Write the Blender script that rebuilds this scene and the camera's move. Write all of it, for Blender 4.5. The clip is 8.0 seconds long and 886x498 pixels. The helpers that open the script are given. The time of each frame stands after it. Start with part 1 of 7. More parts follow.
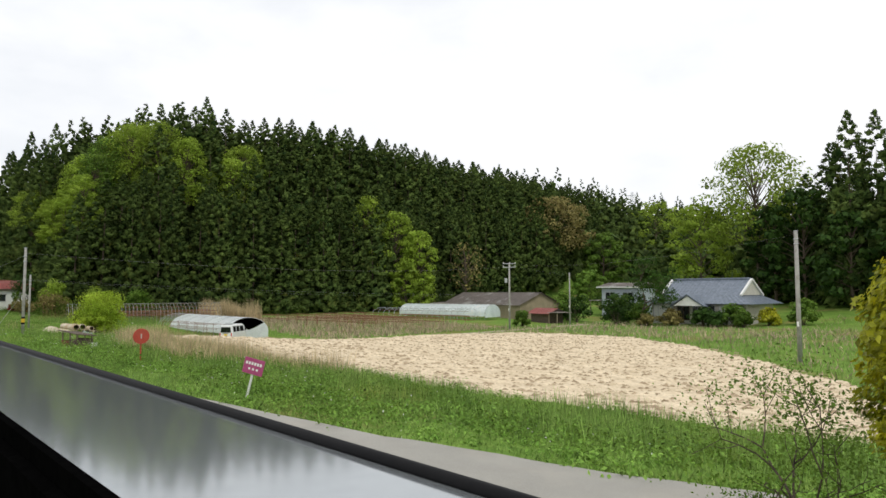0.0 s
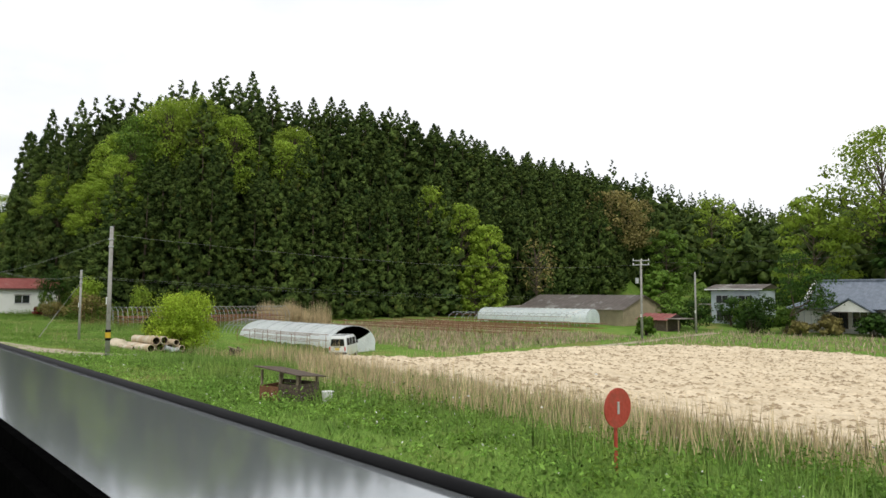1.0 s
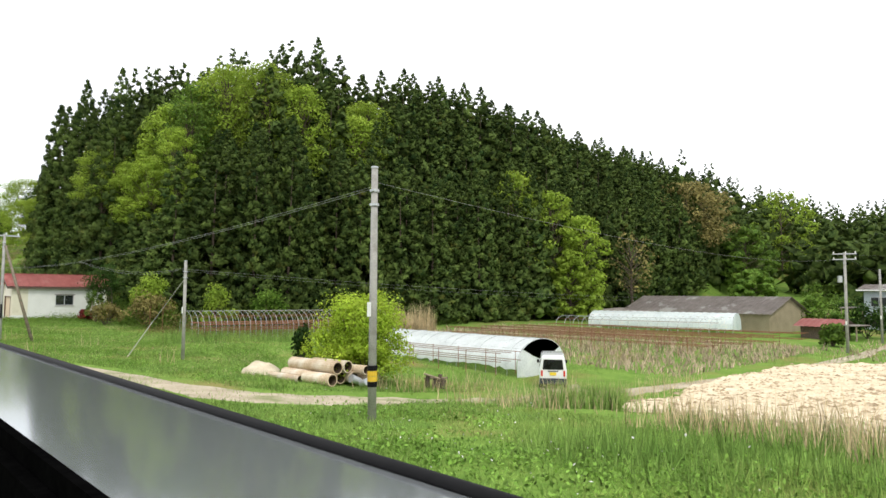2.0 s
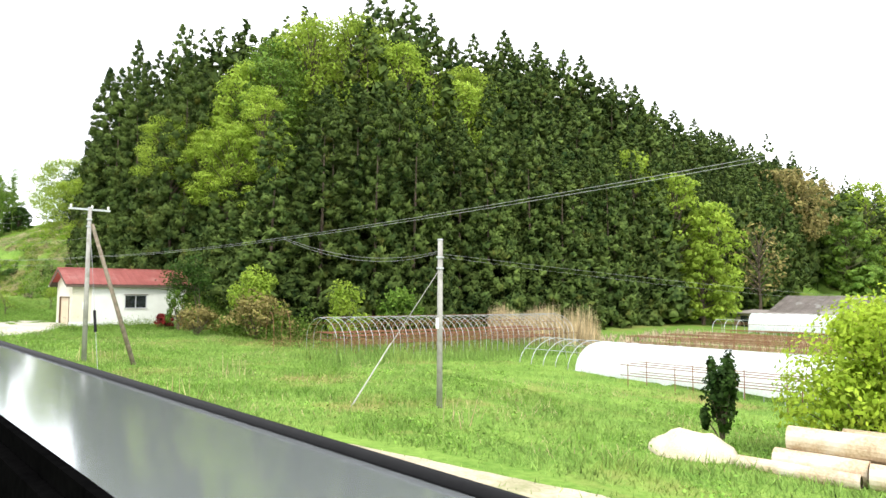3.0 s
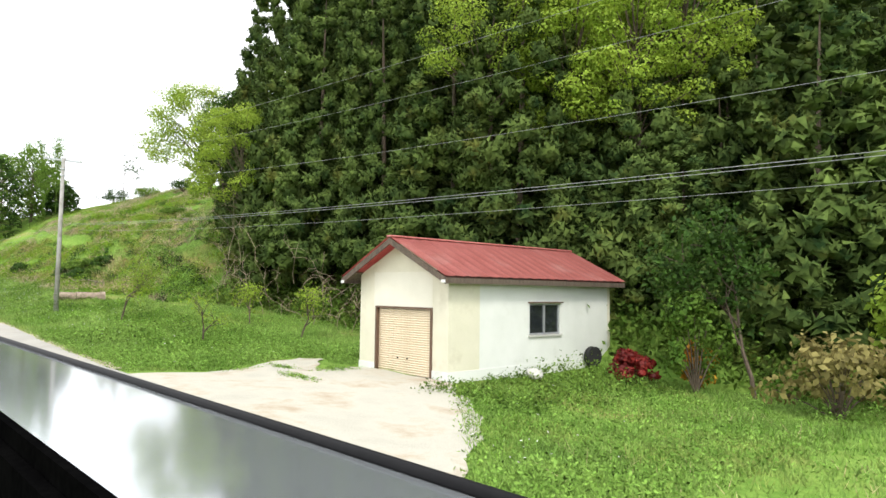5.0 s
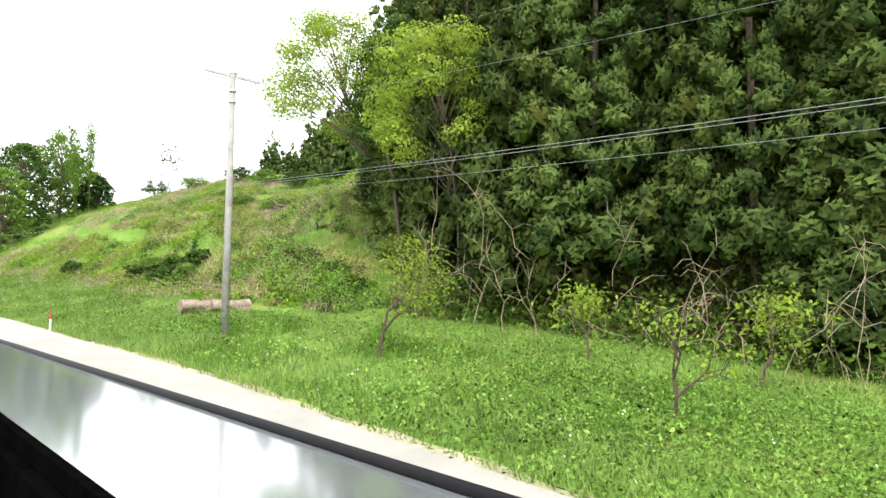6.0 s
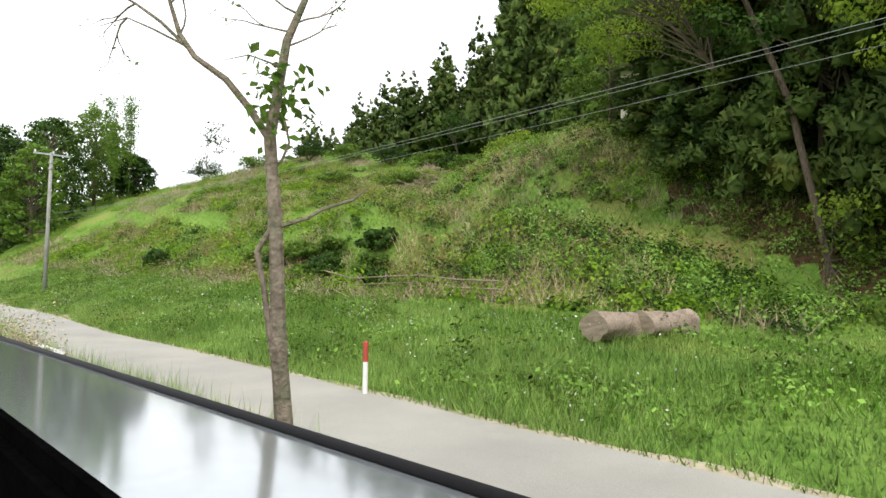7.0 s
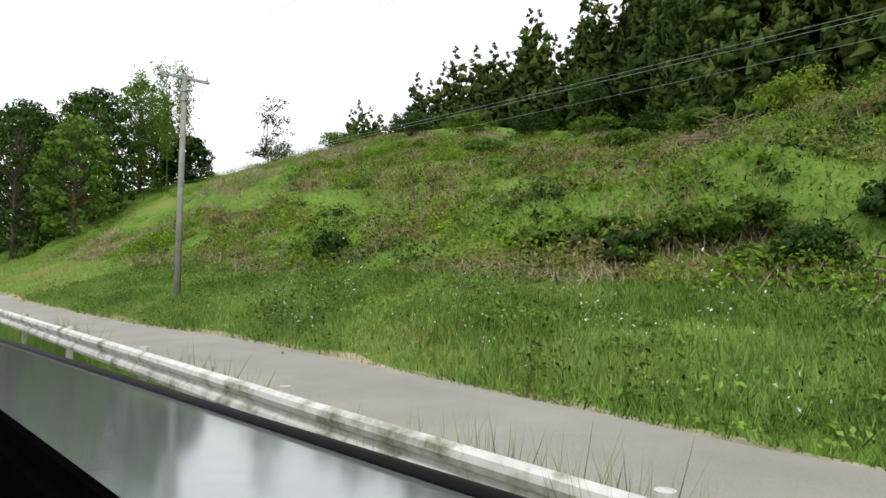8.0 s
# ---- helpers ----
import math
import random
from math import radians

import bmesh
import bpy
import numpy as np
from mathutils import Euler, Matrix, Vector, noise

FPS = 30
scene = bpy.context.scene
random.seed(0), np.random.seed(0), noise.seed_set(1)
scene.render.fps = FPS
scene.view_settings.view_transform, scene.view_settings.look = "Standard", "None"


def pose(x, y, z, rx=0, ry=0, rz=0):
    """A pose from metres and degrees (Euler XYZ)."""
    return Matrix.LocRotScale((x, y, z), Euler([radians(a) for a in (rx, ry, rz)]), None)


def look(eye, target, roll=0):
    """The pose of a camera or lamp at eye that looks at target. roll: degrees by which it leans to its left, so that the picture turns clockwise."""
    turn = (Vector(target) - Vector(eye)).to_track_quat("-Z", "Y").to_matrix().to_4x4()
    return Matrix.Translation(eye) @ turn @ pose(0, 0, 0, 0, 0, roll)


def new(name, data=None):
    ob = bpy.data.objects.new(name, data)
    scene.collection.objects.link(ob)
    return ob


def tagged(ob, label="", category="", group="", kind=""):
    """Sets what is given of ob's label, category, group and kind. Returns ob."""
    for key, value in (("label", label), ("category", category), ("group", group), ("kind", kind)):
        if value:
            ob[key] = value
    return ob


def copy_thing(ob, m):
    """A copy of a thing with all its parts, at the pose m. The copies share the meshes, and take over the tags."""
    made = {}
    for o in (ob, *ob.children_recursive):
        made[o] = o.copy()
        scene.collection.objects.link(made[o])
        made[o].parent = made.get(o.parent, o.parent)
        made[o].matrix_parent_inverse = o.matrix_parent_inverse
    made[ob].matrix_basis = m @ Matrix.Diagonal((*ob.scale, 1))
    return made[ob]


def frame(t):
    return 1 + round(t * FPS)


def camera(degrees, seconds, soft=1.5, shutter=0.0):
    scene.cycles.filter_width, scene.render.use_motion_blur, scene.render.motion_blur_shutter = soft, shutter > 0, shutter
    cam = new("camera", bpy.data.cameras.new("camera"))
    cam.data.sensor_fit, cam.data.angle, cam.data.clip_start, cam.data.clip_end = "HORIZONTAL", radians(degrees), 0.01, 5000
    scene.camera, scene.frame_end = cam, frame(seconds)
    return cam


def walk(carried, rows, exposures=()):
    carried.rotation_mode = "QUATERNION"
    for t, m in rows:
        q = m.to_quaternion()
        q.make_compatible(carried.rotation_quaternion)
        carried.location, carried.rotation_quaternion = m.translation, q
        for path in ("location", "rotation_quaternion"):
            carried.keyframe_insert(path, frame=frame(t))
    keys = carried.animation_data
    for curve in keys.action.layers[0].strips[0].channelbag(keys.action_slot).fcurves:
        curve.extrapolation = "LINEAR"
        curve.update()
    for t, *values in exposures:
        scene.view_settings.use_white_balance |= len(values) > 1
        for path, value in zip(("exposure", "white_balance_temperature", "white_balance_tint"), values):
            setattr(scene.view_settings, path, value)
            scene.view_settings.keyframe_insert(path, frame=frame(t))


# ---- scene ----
cam = camera(68.0, 8.0, soft=1.5)
PATH = [
    (0, pose(-0.000, 0.000, 3.55, 93.68, 0.09, 47.27)),
    (0.5, pose(-10.388, 0.000, 3.55, 93.45, 0.30, 47.14)),
    (1, pose(-20.764, 0.000, 3.55, 93.84, -0.14, 46.83)),
    (1.5, pose(-31.128, 0.000, 3.55, 93.90, -0.30, 46.74)),
    (2, pose(-41.481, 0.000, 3.55, 93.85, -0.29, 46.74)),
    (2.5, pose(-51.822, 0.000, 3.55, 93.80, -0.28, 46.73)),
    (3, pose(-62.151, 0.000, 3.55, 93.75, -0.30, 46.91)),
    (3.5, pose(-72.469, 0.000, 3.55, 93.55, -0.36, 46.78)),
    (4, pose(-82.775, 0.000, 3.55, 93.56, -0.24, 46.78)),
    (4.5, pose(-93.069, 0.000, 3.55, 93.63, -0.51, 46.85)),
    (5, pose(-103.351, 0.000, 3.55, 93.70, -0.74, 46.92)),
    (5.5, pose(-113.622, 0.000, 3.55, 93.83, -0.89, 46.86)),
    (6, pose(-123.881, 0.000, 3.55, 93.93, -0.60, 47.13)),
    (6.5, pose(-134.128, 0.000, 3.55, 94.19, -0.56, 47.07)),
    (7, pose(-144.364, 0.000, 3.55, 93.72, -0.66, 47.19)),
    (7.5, pose(-154.588, 0.000, 3.55, 93.94, -0.66, 47.23)),
    (8, pose(-164.800, 0.000, 3.55, 93.85, -0.54, 47.29)),
]
walk(cam, PATH, exposures=[(0.0, -0.42), (1.2, -0.28), (2.5, 0.6), (3.5, 1.17), (4.2, 1.2), (5.3, 0.65), (5.6, 0.72), (6.0, 1.1), (6.5, 0.66), (7.0, 0.38), (7.5, 0.02), (8.0, -0.2)])

# ---------------------------------------------------------------- sky and sun
SUN_EL, SUN_AZ = radians(50), radians(122)
world = bpy.data.worlds.new("overcast_sky")
scene.world = world
world.use_nodes = True
wn, wl = world.node_tree.nodes, world.node_tree.links
wn.clear()
w_out = wn.new("ShaderNodeOutputWorld")
w_bg = wn.new("ShaderNodeBackground")
w_sky = wn.new("ShaderNodeTexSky")
w_sky.sky_type = "NISHITA"
w_sky.sun_disc = False
w_sky.sun_elevation, w_sky.sun_rotation = SUN_EL, SUN_AZ
w_sky.air_density, w_sky.dust_density, w_sky.ozone_density = 1.2, 3.0, 1.5
w_co = wn.new("ShaderNodeTexCoord")
w_map = wn.new("ShaderNodeMapping")
w_map.inputs["Scale"].default_value = (1.0, 1.0, 2.6)
w_cl = wn.new("ShaderNodeTexNoise")
w_cl.inputs["Scale"].default_value, w_cl.inputs["Detail"].default_value, w_cl.inputs["Roughness"].default_value = 1.7, 7.0, 0.55
w_cov = wn.new("ShaderNodeMapRange")
w_cov.inputs["From Min"].default_value, w_cov.inputs["From Max"].default_value = 0.22, 0.5
w_cov.inputs["To Min"].default_value, w_cov.inputs["To Max"].default_value = 0.72, 1.0
w_cc = wn.new("ShaderNodeMix")
w_cc.data_type = "RGBA"
w_cc.inputs["A"].default_value = (10.2, 10.7, 11.6, 1)
w_cc.inputs["B"].default_value = (13.0, 12.9, 12.7, 1)
w_mix = wn.new("ShaderNodeMix")
w_mix.data_type = "RGBA"
w_bg.inputs["Strength"].default_value = 0.115
wl.new(w_co.outputs["Generated"], w_map.inputs["Vector"])
wl.new(w_map.outputs["Vector"], w_cl.inputs["Vector"])
wl.new(w_cl.outputs["Fac"], w_cov.inputs["Value"])
wl.new(w_cl.outputs["Fac"], w_cc.inputs["Factor"])
wl.new(w_cov.outputs["Result"], w_mix.inputs["Factor"])
wl.new(w_sky.outputs["Color"], w_mix.inputs["A"])
wl.new(w_cc.outputs["Result"], w_mix.inputs["B"])
wl.new(w_mix.outputs["Result"], w_bg.inputs["Color"])
wl.new(w_bg.outputs["Background"], w_out.inputs["Surface"])

sun = new("sun", bpy.data.lights.new("sun", "SUN"))
sun.data.energy, sun.data.angle, sun.data.color = 1.4, radians(12), (1.0, 0.95, 0.86)
# the sun stands behind the train, high over the fields
sun_way = Vector((math.sin(SUN_AZ) * math.cos(SUN_EL), math.cos(SUN_AZ) * math.cos(SUN_EL), math.sin(SUN_EL)))
sun.matrix_world = look(sun_way * 100, (0, 0, 0))


# ---------------------------------------------------------------- materials
def material(name, low, high, scale=4.0, rough=0.8, metal=0.0, fine=40.0, bump=0.2, bump_scale=None, spread=0.0, spec=0.3, vary=0.38,
             stain=None, stain_scale=0.6, stain_at=(0.5, 0.7), leafy=0.0, stretch=(1, 1, 1), coat=0.0):
    """Two-scale noise colour between low and high, a stain colour in larger patches, bump; spread varies value per object."""
    m = bpy.data.materials.new(name)
    m.use_nodes = True
    n, l = m.node_tree.nodes, m.node_tree.links
    b = n["Principled BSDF"]
    b.inputs["Roughness"].default_value, b.inputs["Metallic"].default_value = rough, metal
    b.inputs["Specular IOR Level"].default_value = spec
    b.inputs["Coat Weight"].default_value = coat
    co = n.new("ShaderNodeTexCoord")
    mp = n.new("ShaderNodeMapping")
    mp.inputs["Scale"].default_value = stretch
    l.new(co.outputs["Object"], mp.inputs["Vector"])
    t1, t2 = n.new("ShaderNodeTexNoise"), n.new("ShaderNodeTexNoise")
    t1.inputs["Scale"].default_value, t1.inputs["Detail"].default_value = scale, 5
    t2.inputs["Scale"].default_value, t2.inputs["Detail"].default_value = fine, 3
    for t in (t1, t2):
        l.new(mp.outputs["Vector"], t.inputs["Vector"])
    add = n.new("ShaderNodeMath")
    add.operation = "ADD"
    l.new(t1.outputs["Fac"], add.inputs[0])
    l.new(t2.outputs["Fac"], add.inputs[1])
    rng = n.new("ShaderNodeMapRange")
    rng.inputs["From Min"].default_value, rng.inputs["From Max"].default_value = 0.72, 1.28
    l.new(add.outputs[0], rng.inputs["Value"])
    mix = n.new("ShaderNodeMix")
    mix.data_type = "RGBA"
    mix.inputs["A"].default_value, mix.inputs["B"].default_value = (*low, 1), (*high, 1)
    l.new(rng.outputs["Result"], mix.inputs["Factor"])
    col = mix.outputs["Result"]
    if stain:
        t3 = n.new("ShaderNodeTexNoise")
        t3.inputs["Scale"].default_value, t3.inputs["Detail"].default_value, t3.inputs["Roughness"].default_value = stain_scale, 8, 0.62
        l.new(mp.outputs["Vector"], t3.inputs["Vector"])
        r3 = n.new("ShaderNodeMapRange")
        r3.inputs["From Min"].default_value, r3.inputs["From Max"].default_value = stain_at
        l.new(t3.outputs["Fac"], r3.inputs["Value"])
        m3 = n.new("ShaderNodeMix")
        m3.data_type = "RGBA"
        m3.inputs["B"].default_value = (*stain, 1)
        l.new(r3.outputs["Result"], m3.inputs["Factor"])
        l.new(col, m3.inputs["A"])
        col = m3.outputs["Result"]
    if spread:
        info = n.new("ShaderNodeObjectInfo")
        r4 = n.new("ShaderNodeMapRange")
        r4.inputs["To Min"].default_value, r4.inputs["To Max"].default_value = 1 - spread, 1 + spread
        hsv = n.new("ShaderNodeHueSaturation")
        l.new(info.outputs["Random"], r4.inputs["Value"])
        l.new(r4.outputs["Result"], hsv.inputs["Value"])
        l.new(col, hsv.inputs["Color"])
        col = hsv.outputs["Color"]
    if leafy:
        geo = n.new("ShaderNodeNewGeometry")
        r5 = n.new("ShaderNodeMapRange")
        r5.inputs["To Min"].default_value, r5.inputs["To Max"].default_value = 1 - vary, 1 + vary
        h5 = n.new("ShaderNodeHueSaturation")
        l.new(geo.outputs["Random Per Island"], r5.inputs["Value"])
        l.new(r5.outputs["Result"], h5.inputs["Value"])
        l.new(col, h5.inputs["Color"])
        col = h5.outputs["Color"]
    l.new(col, b.inputs["Base Color"])
    if bump:
        t6 = n.new("ShaderNodeTexNoise")
        t6.inputs["Scale"].default_value, t6.inputs["Detail"].default_value = bump_scale or fine, 4
        l.new(mp.outputs["Vector"], t6.inputs["Vector"])
        bp = n.new("ShaderNodeBump")
        bp.inputs["Strength"].default_value, bp.inputs["Distance"].default_value = bump, 0.03
        l.new(t6.outputs["Fac"], bp.inputs["Height"])
        l.new(bp.outputs["Normal"], b.inputs["Normal"])
    if leafy:
        tr = n.new("ShaderNodeBsdfTranslucent")
        hs = n.new("ShaderNodeHueSaturation")
        hs.inputs["Hue"].default_value, hs.inputs["Value"].default_value = 0.485, 1.5
        l.new(col, hs.inputs["Color"])
        l.new(hs.outputs["Color"], tr.inputs["Color"])
        ms = n.new("ShaderNodeMixShader")
        ms.inputs["Fac"].default_value = leafy
        l.new(b.outputs["BSDF"], ms.inputs[1])
        l.new(tr.outputs["BSDF"], ms.inputs[2])
        l.new(ms.outputs["Shader"], n["Material Output"].inputs["Surface"])
    return m


M_CEDAR = material("cedar_foliage", (0.015, 0.036, 0.011), (0.118, 0.168, 0.041), 0.3, 0.75, fine=1.6, bump=0, spread=0.22, vary=0.22, leafy=0.1, spec=0.06, stain=(0.14, 0.135, 0.028), stain_scale=0.5, stain_at=(0.58, 0.75))
M_FRESH = material("fresh_leaves", (0.14, 0.23, 0.026), (0.32, 0.43, 0.062), 0.4, 0.6, fine=2.0, bump=0, spread=0.15, vary=0.25, leafy=0.4, spec=0.1)
M_BRIGHT = material("bright_young_leaves", (0.21, 0.33, 0.03), (0.44, 0.57, 0.07), 0.6, 0.6, fine=3.0, bump=0, spread=0.15, leafy=0.45, spec=0.1)
M_GREEN = material("mid_leaves", (0.06, 0.13, 0.018), (0.165, 0.26, 0.045), 0.5, 0.6, fine=2.0, bump=0, spread=0.2, leafy=0.35, spec=0.1)
M_DARKLEAF = material("dark_leaves", (0.016, 0.045, 0.008), (0.055, 0.11, 0.018), 0.8, 0.6, fine=3.0, bump=0, spread=0.2, leafy=0.2, spec=0.12)
M_BRONZE = material("bronze_leaves", (0.155, 0.14, 0.045), (0.33, 0.285, 0.105), 0.5, 0.6, fine=3.0, bump=0, leafy=0.3, spec=0.1)
M_YELLOW = material("golden_leaves", (0.15, 0.19, 0.010), (0.55, 0.54, 0.03), 3.0, 0.5, fine=9.0, bump=0, leafy=0.4)
M_MAPLE = material("red_maple_leaves", (0.12, 0.012, 0.012), (0.3, 0.035, 0.025), 1.0, 0.5, fine=4.0, bump=0, leafy=0.35)
M_ORANGE = material("orange_leaves", (0.4, 0.16, 0.02), (0.6, 0.36, 0.03), 1.0, 0.5, fine=4.0, bump=0, leafy=0.3)
M_BARK = material("bark", (0.05, 0.038, 0.028), (0.17, 0.13, 0.095), 6, 0.9, fine=30, bump=0.7, stretch=(3, 3, 0.6))
M_PALEBARK = material("dead_vine_bark", (0.2, 0.15, 0.1), (0.42, 0.34, 0.25), 4, 0.9, fine=20, bump=0.3)
M_TREEBARK = material("lichen_bark", (0.11, 0.088, 0.064), (0.28, 0.23, 0.175), 5, 0.9, fine=30, bump=0.8, stain=(0.1, 0.12, 0.07), stain_scale=4)
M_GRASS = material("grass_ground", (0.09, 0.18, 0.028), (0.195, 0.30, 0.06), 0.5, 0.95, fine=5, bump=1.0, bump_scale=8, spec=0.05, stain=(0.24, 0.215, 0.075), stain_scale=0.16, stain_at=(0.52, 0.68))
M_BLADE = material("grass_blades", (0.135, 0.252, 0.052), (0.315, 0.455, 0.124), 0.45, 0.7, fine=3, bump=0, leafy=0.4, spec=0.08, stain=(0.34, 0.38, 0.10), stain_scale=0.3, stain_at=(0.56, 0.76))
M_WEED = material("weed_leaves", (0.085, 0.185, 0.012), (0.235, 0.37, 0.035), 0.3, 0.7, fine=2, bump=0, leafy=0.3, spec=0.08, stain=(0.30, 0.235, 0.12), stain_scale=0.14, stain_at=(0.52, 0.68))
M_FRESHWEED = material("fresh_weed_leaves", (0.13, 0.26, 0.042), (0.29, 0.465, 0.10), 0.8, 0.7, fine=3, bump=0, leafy=0.3, spec=0.08)
M_RUBBER = material("black_window_rubber", (0.003, 0.003, 0.0035), (0.006, 0.006, 0.0065), 8, 0.6, fine=60, bump=0, spec=0.12)
M_BRUSH = material("dead_stalks", (0.29, 0.22, 0.145), (0.60, 0.48, 0.335), 0.7, 0.9, fine=4, bump=0, leafy=0.15)
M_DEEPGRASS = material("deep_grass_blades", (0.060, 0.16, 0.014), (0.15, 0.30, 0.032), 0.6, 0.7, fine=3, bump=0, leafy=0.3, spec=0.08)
M_DRY = material("dry_grass", (0.42, 0.33, 0.17), (0.70, 0.58, 0.34), 0.8, 0.8, fine=4, bump=0, leafy=0.25)
M_FLOWER = material("white_flowers", (0.75, 0.75, 0.7), (0.85, 0.85, 0.8), 5, 0.6, fine=20, bump=0)
M_SOIL = material("tilled_soil", (0.50, 0.40, 0.265), (0.79, 0.67, 0.485), 0.9, 0.95, fine=9, bump=0.9, bump_scale=14, stain=(0.44, 0.35, 0.235), stain_scale=9, stain_at=(0.62, 0.9), stretch=(0.6, 1.5, 1))
M_CLOD = material("soil_clod", (0.26, 0.20, 0.13), (0.54, 0.44, 0.31), 0.9, 0.95, fine=3, bump=0, spec=0.05)
M_DIRT = material("pale_dirt", (0.33, 0.275, 0.19), (0.52, 0.45, 0.335), 0.9, 0.95, fine=10, bump=0.8, stain=(0.2, 0.22, 0.09), stain_scale=0.6, stain_at=(0.5, 0.68))
M_LITTER = material("leaf_litter", (0.035, 0.022, 0.012), (0.13, 0.078, 0.042), 0.9, 0.95, fine=9, bump=1.0, bump_scale=20, spec=0.05, stain=(0.05, 0.065, 0.018), stain_scale=0.5, stain_at=(0.55, 0.7))
M_ROAD = material("worn_asphalt", (0.29, 0.28, 0.25), (0.39, 0.375, 0.335), 0.7, 0.9, fine=70, bump=0.4, stain=(0.4, 0.37, 0.32), stain_scale=0.4)
M_APRON = material("concrete_apron", (0.36, 0.345, 0.29), (0.50, 0.475, 0.40), 0.8, 0.9, fine=40, bump=0.3, stain=(0.34, 0.28, 0.2), stain_scale=0.8)
M_CONC = material("pole_concrete", (0.27, 0.265, 0.25), (0.40, 0.39, 0.365), 3, 0.85, fine=40, bump=0.25, stain=(0.2, 0.19, 0.165), stain_scale=2)
M_STEEL = material("galvanised_steel", (0.38, 0.40, 0.42), (0.58, 0.6, 0.62), 3, 0.5, 0.6, fine=20, bump=0.05)
M_RUST = material("rusty_steel", (0.16, 0.07, 0.04), (0.34, 0.17, 0.1), 6, 0.85, 0.2, fine=40, bump=0.3)
M_WIRE = material("cable_sheath", (0.25, 0.26, 0.27), (0.4, 0.4, 0.41), 2, 0.5, fine=10, bump=0)
M_INSUL = material("porcelain", (0.75, 0.75, 0.72), (0.85, 0.85, 0.82), 8, 0.25, fine=30, bump=0)
M_YBAND = material("yellow_band", (0.6, 0.38, 0.03), (0.75, 0.5, 0.05), 8, 0.6, fine=30, bump=0)
M_BLACK = material("black_plastic", (0.006, 0.006, 0.007), (0.012, 0.012, 0.013), 8, 0.75, fine=60, bump=0.05, spec=0.1)
# near-black without gloss: the shade of the roofless cabin, put into the colour
M_CABIN_SHADE = material("cabin_shade_black", (0.0015, 0.0015, 0.0016), (0.003, 0.003, 0.003), 8, 1.0, fine=60, bump=0, spec=0.0)
# the cream mortar again, paled to imitate burnt-out brightness
M_GLARE = material("glare_paled_mortar", (0.66, 0.645, 0.53), (0.74, 0.72, 0.61), 1.2, 0.9, fine=40, bump=0.2)
M_RAILPAINT = material("dirty_white_paint", (0.60, 0.60, 0.57), (0.80, 0.80, 0.77), 1.5, 0.55, fine=9, bump=0.1, stain=(0.22, 0.23, 0.15), stain_scale=2.2, stain_at=(0.5, 0.66))
M_WHITE = material("white_paint", (0.72, 0.72, 0.7), (0.82, 0.82, 0.8), 2, 0.5, fine=20, bump=0.05, stain=(0.55, 0.53, 0.48), stain_scale=1.5, stain_at=(0.6, 0.8))
M_RED = material("red_paint", (0.36, 0.05, 0.03), (0.5, 0.085, 0.06), 3, 0.6, fine=20, bump=0.05, stain=(0.26, 0.07, 0.045), stain_scale=3)
M_MAGENTA = material("faded_magenta_paint", (0.33, 0.05, 0.15), (0.45, 0.1, 0.22), 3, 0.5, fine=20, bump=0)
M_CREAM = material("cream_mortar", (0.60, 0.58, 0.45), (0.70, 0.675, 0.54), 1.2, 0.9, fine=40, bump=0.25, stain=(0.50, 0.47, 0.35), stain_scale=1.1, stain_at=(0.55, 0.8))
M_PLASTER = material("white_mortar", (0.64, 0.66, 0.62), (0.74, 0.755, 0.72), 1.2, 0.9, fine=40, bump=0.2, stain=(0.5, 0.51, 0.45), stain_scale=0.9, stain_at=(0.58, 0.85))
M_PLINTH = material("plinth_concrete", (0.40, 0.40, 0.37), (0.55, 0.54, 0.5), 2, 0.9, fine=30, bump=0.4)
M_REDROOF = material("red_sheet_roof", (0.40, 0.12, 0.105), (0.52, 0.19, 0.17), 1.5, 0.5, fine=20, bump=0.1, stain=(0.58, 0.36, 0.32), stain_scale=0.7, stain_at=(0.55, 0.85))
M_SHUTTER = material("beige_shutter_steel", (0.60, 0.50, 0.35), (0.72, 0.62, 0.46), 1.5, 0.5, fine=20, bump=0.05, stain=(0.45, 0.33, 0.2), stain_scale=2, stain_at=(0.6, 0.85))
M_BROWNSTEEL = material("brown_frame_steel", (0.08, 0.05, 0.035), (0.16, 0.1, 0.065), 4, 0.6, fine=30, bump=0.1)
M_WOOD = material("weathered_wood", (0.17, 0.13, 0.09), (0.36, 0.3, 0.22), 4, 0.9, fine=40, bump=0.4, stretch=(1, 1, 4))
M_DARKWOOD = material("dark_boards", (0.06, 0.045, 0.035), (0.16, 0.125, 0.095), 3, 0.9, fine=30, bump=0.4, stretch=(4, 4, 1))
M_LOG = material("log_bark", (0.2, 0.15, 0.11), (0.42, 0.34, 0.27), 4, 0.95, fine=25, bump=0.9)
M_TIN = material("corrugated_tin", (0.20, 0.17, 0.15), (0.34, 0.30, 0.27), 1.0, 0.6, 0.2, fine=12, bump=0.1, stain=(0.5, 0.48, 0.45), stain_scale=0.35, stain_at=(0.55, 0.62))
M_BARNWALL = material("barn_mud_wall", (0.24, 0.2, 0.13), (0.38, 0.32, 0.22), 0.8, 0.95, fine=10, bump=0.3)
M_TILE = material("blue_grey_roof_tile", (0.10, 0.125, 0.16), (0.2, 0.23, 0.28), 2, 0.4, fine=20, bump=0.1)
M_HOUSEWALL = material("house_wall", (0.5, 0.48, 0.42), (0.66, 0.63, 0.56), 1.5, 0.85, fine=20, bump=0.1)
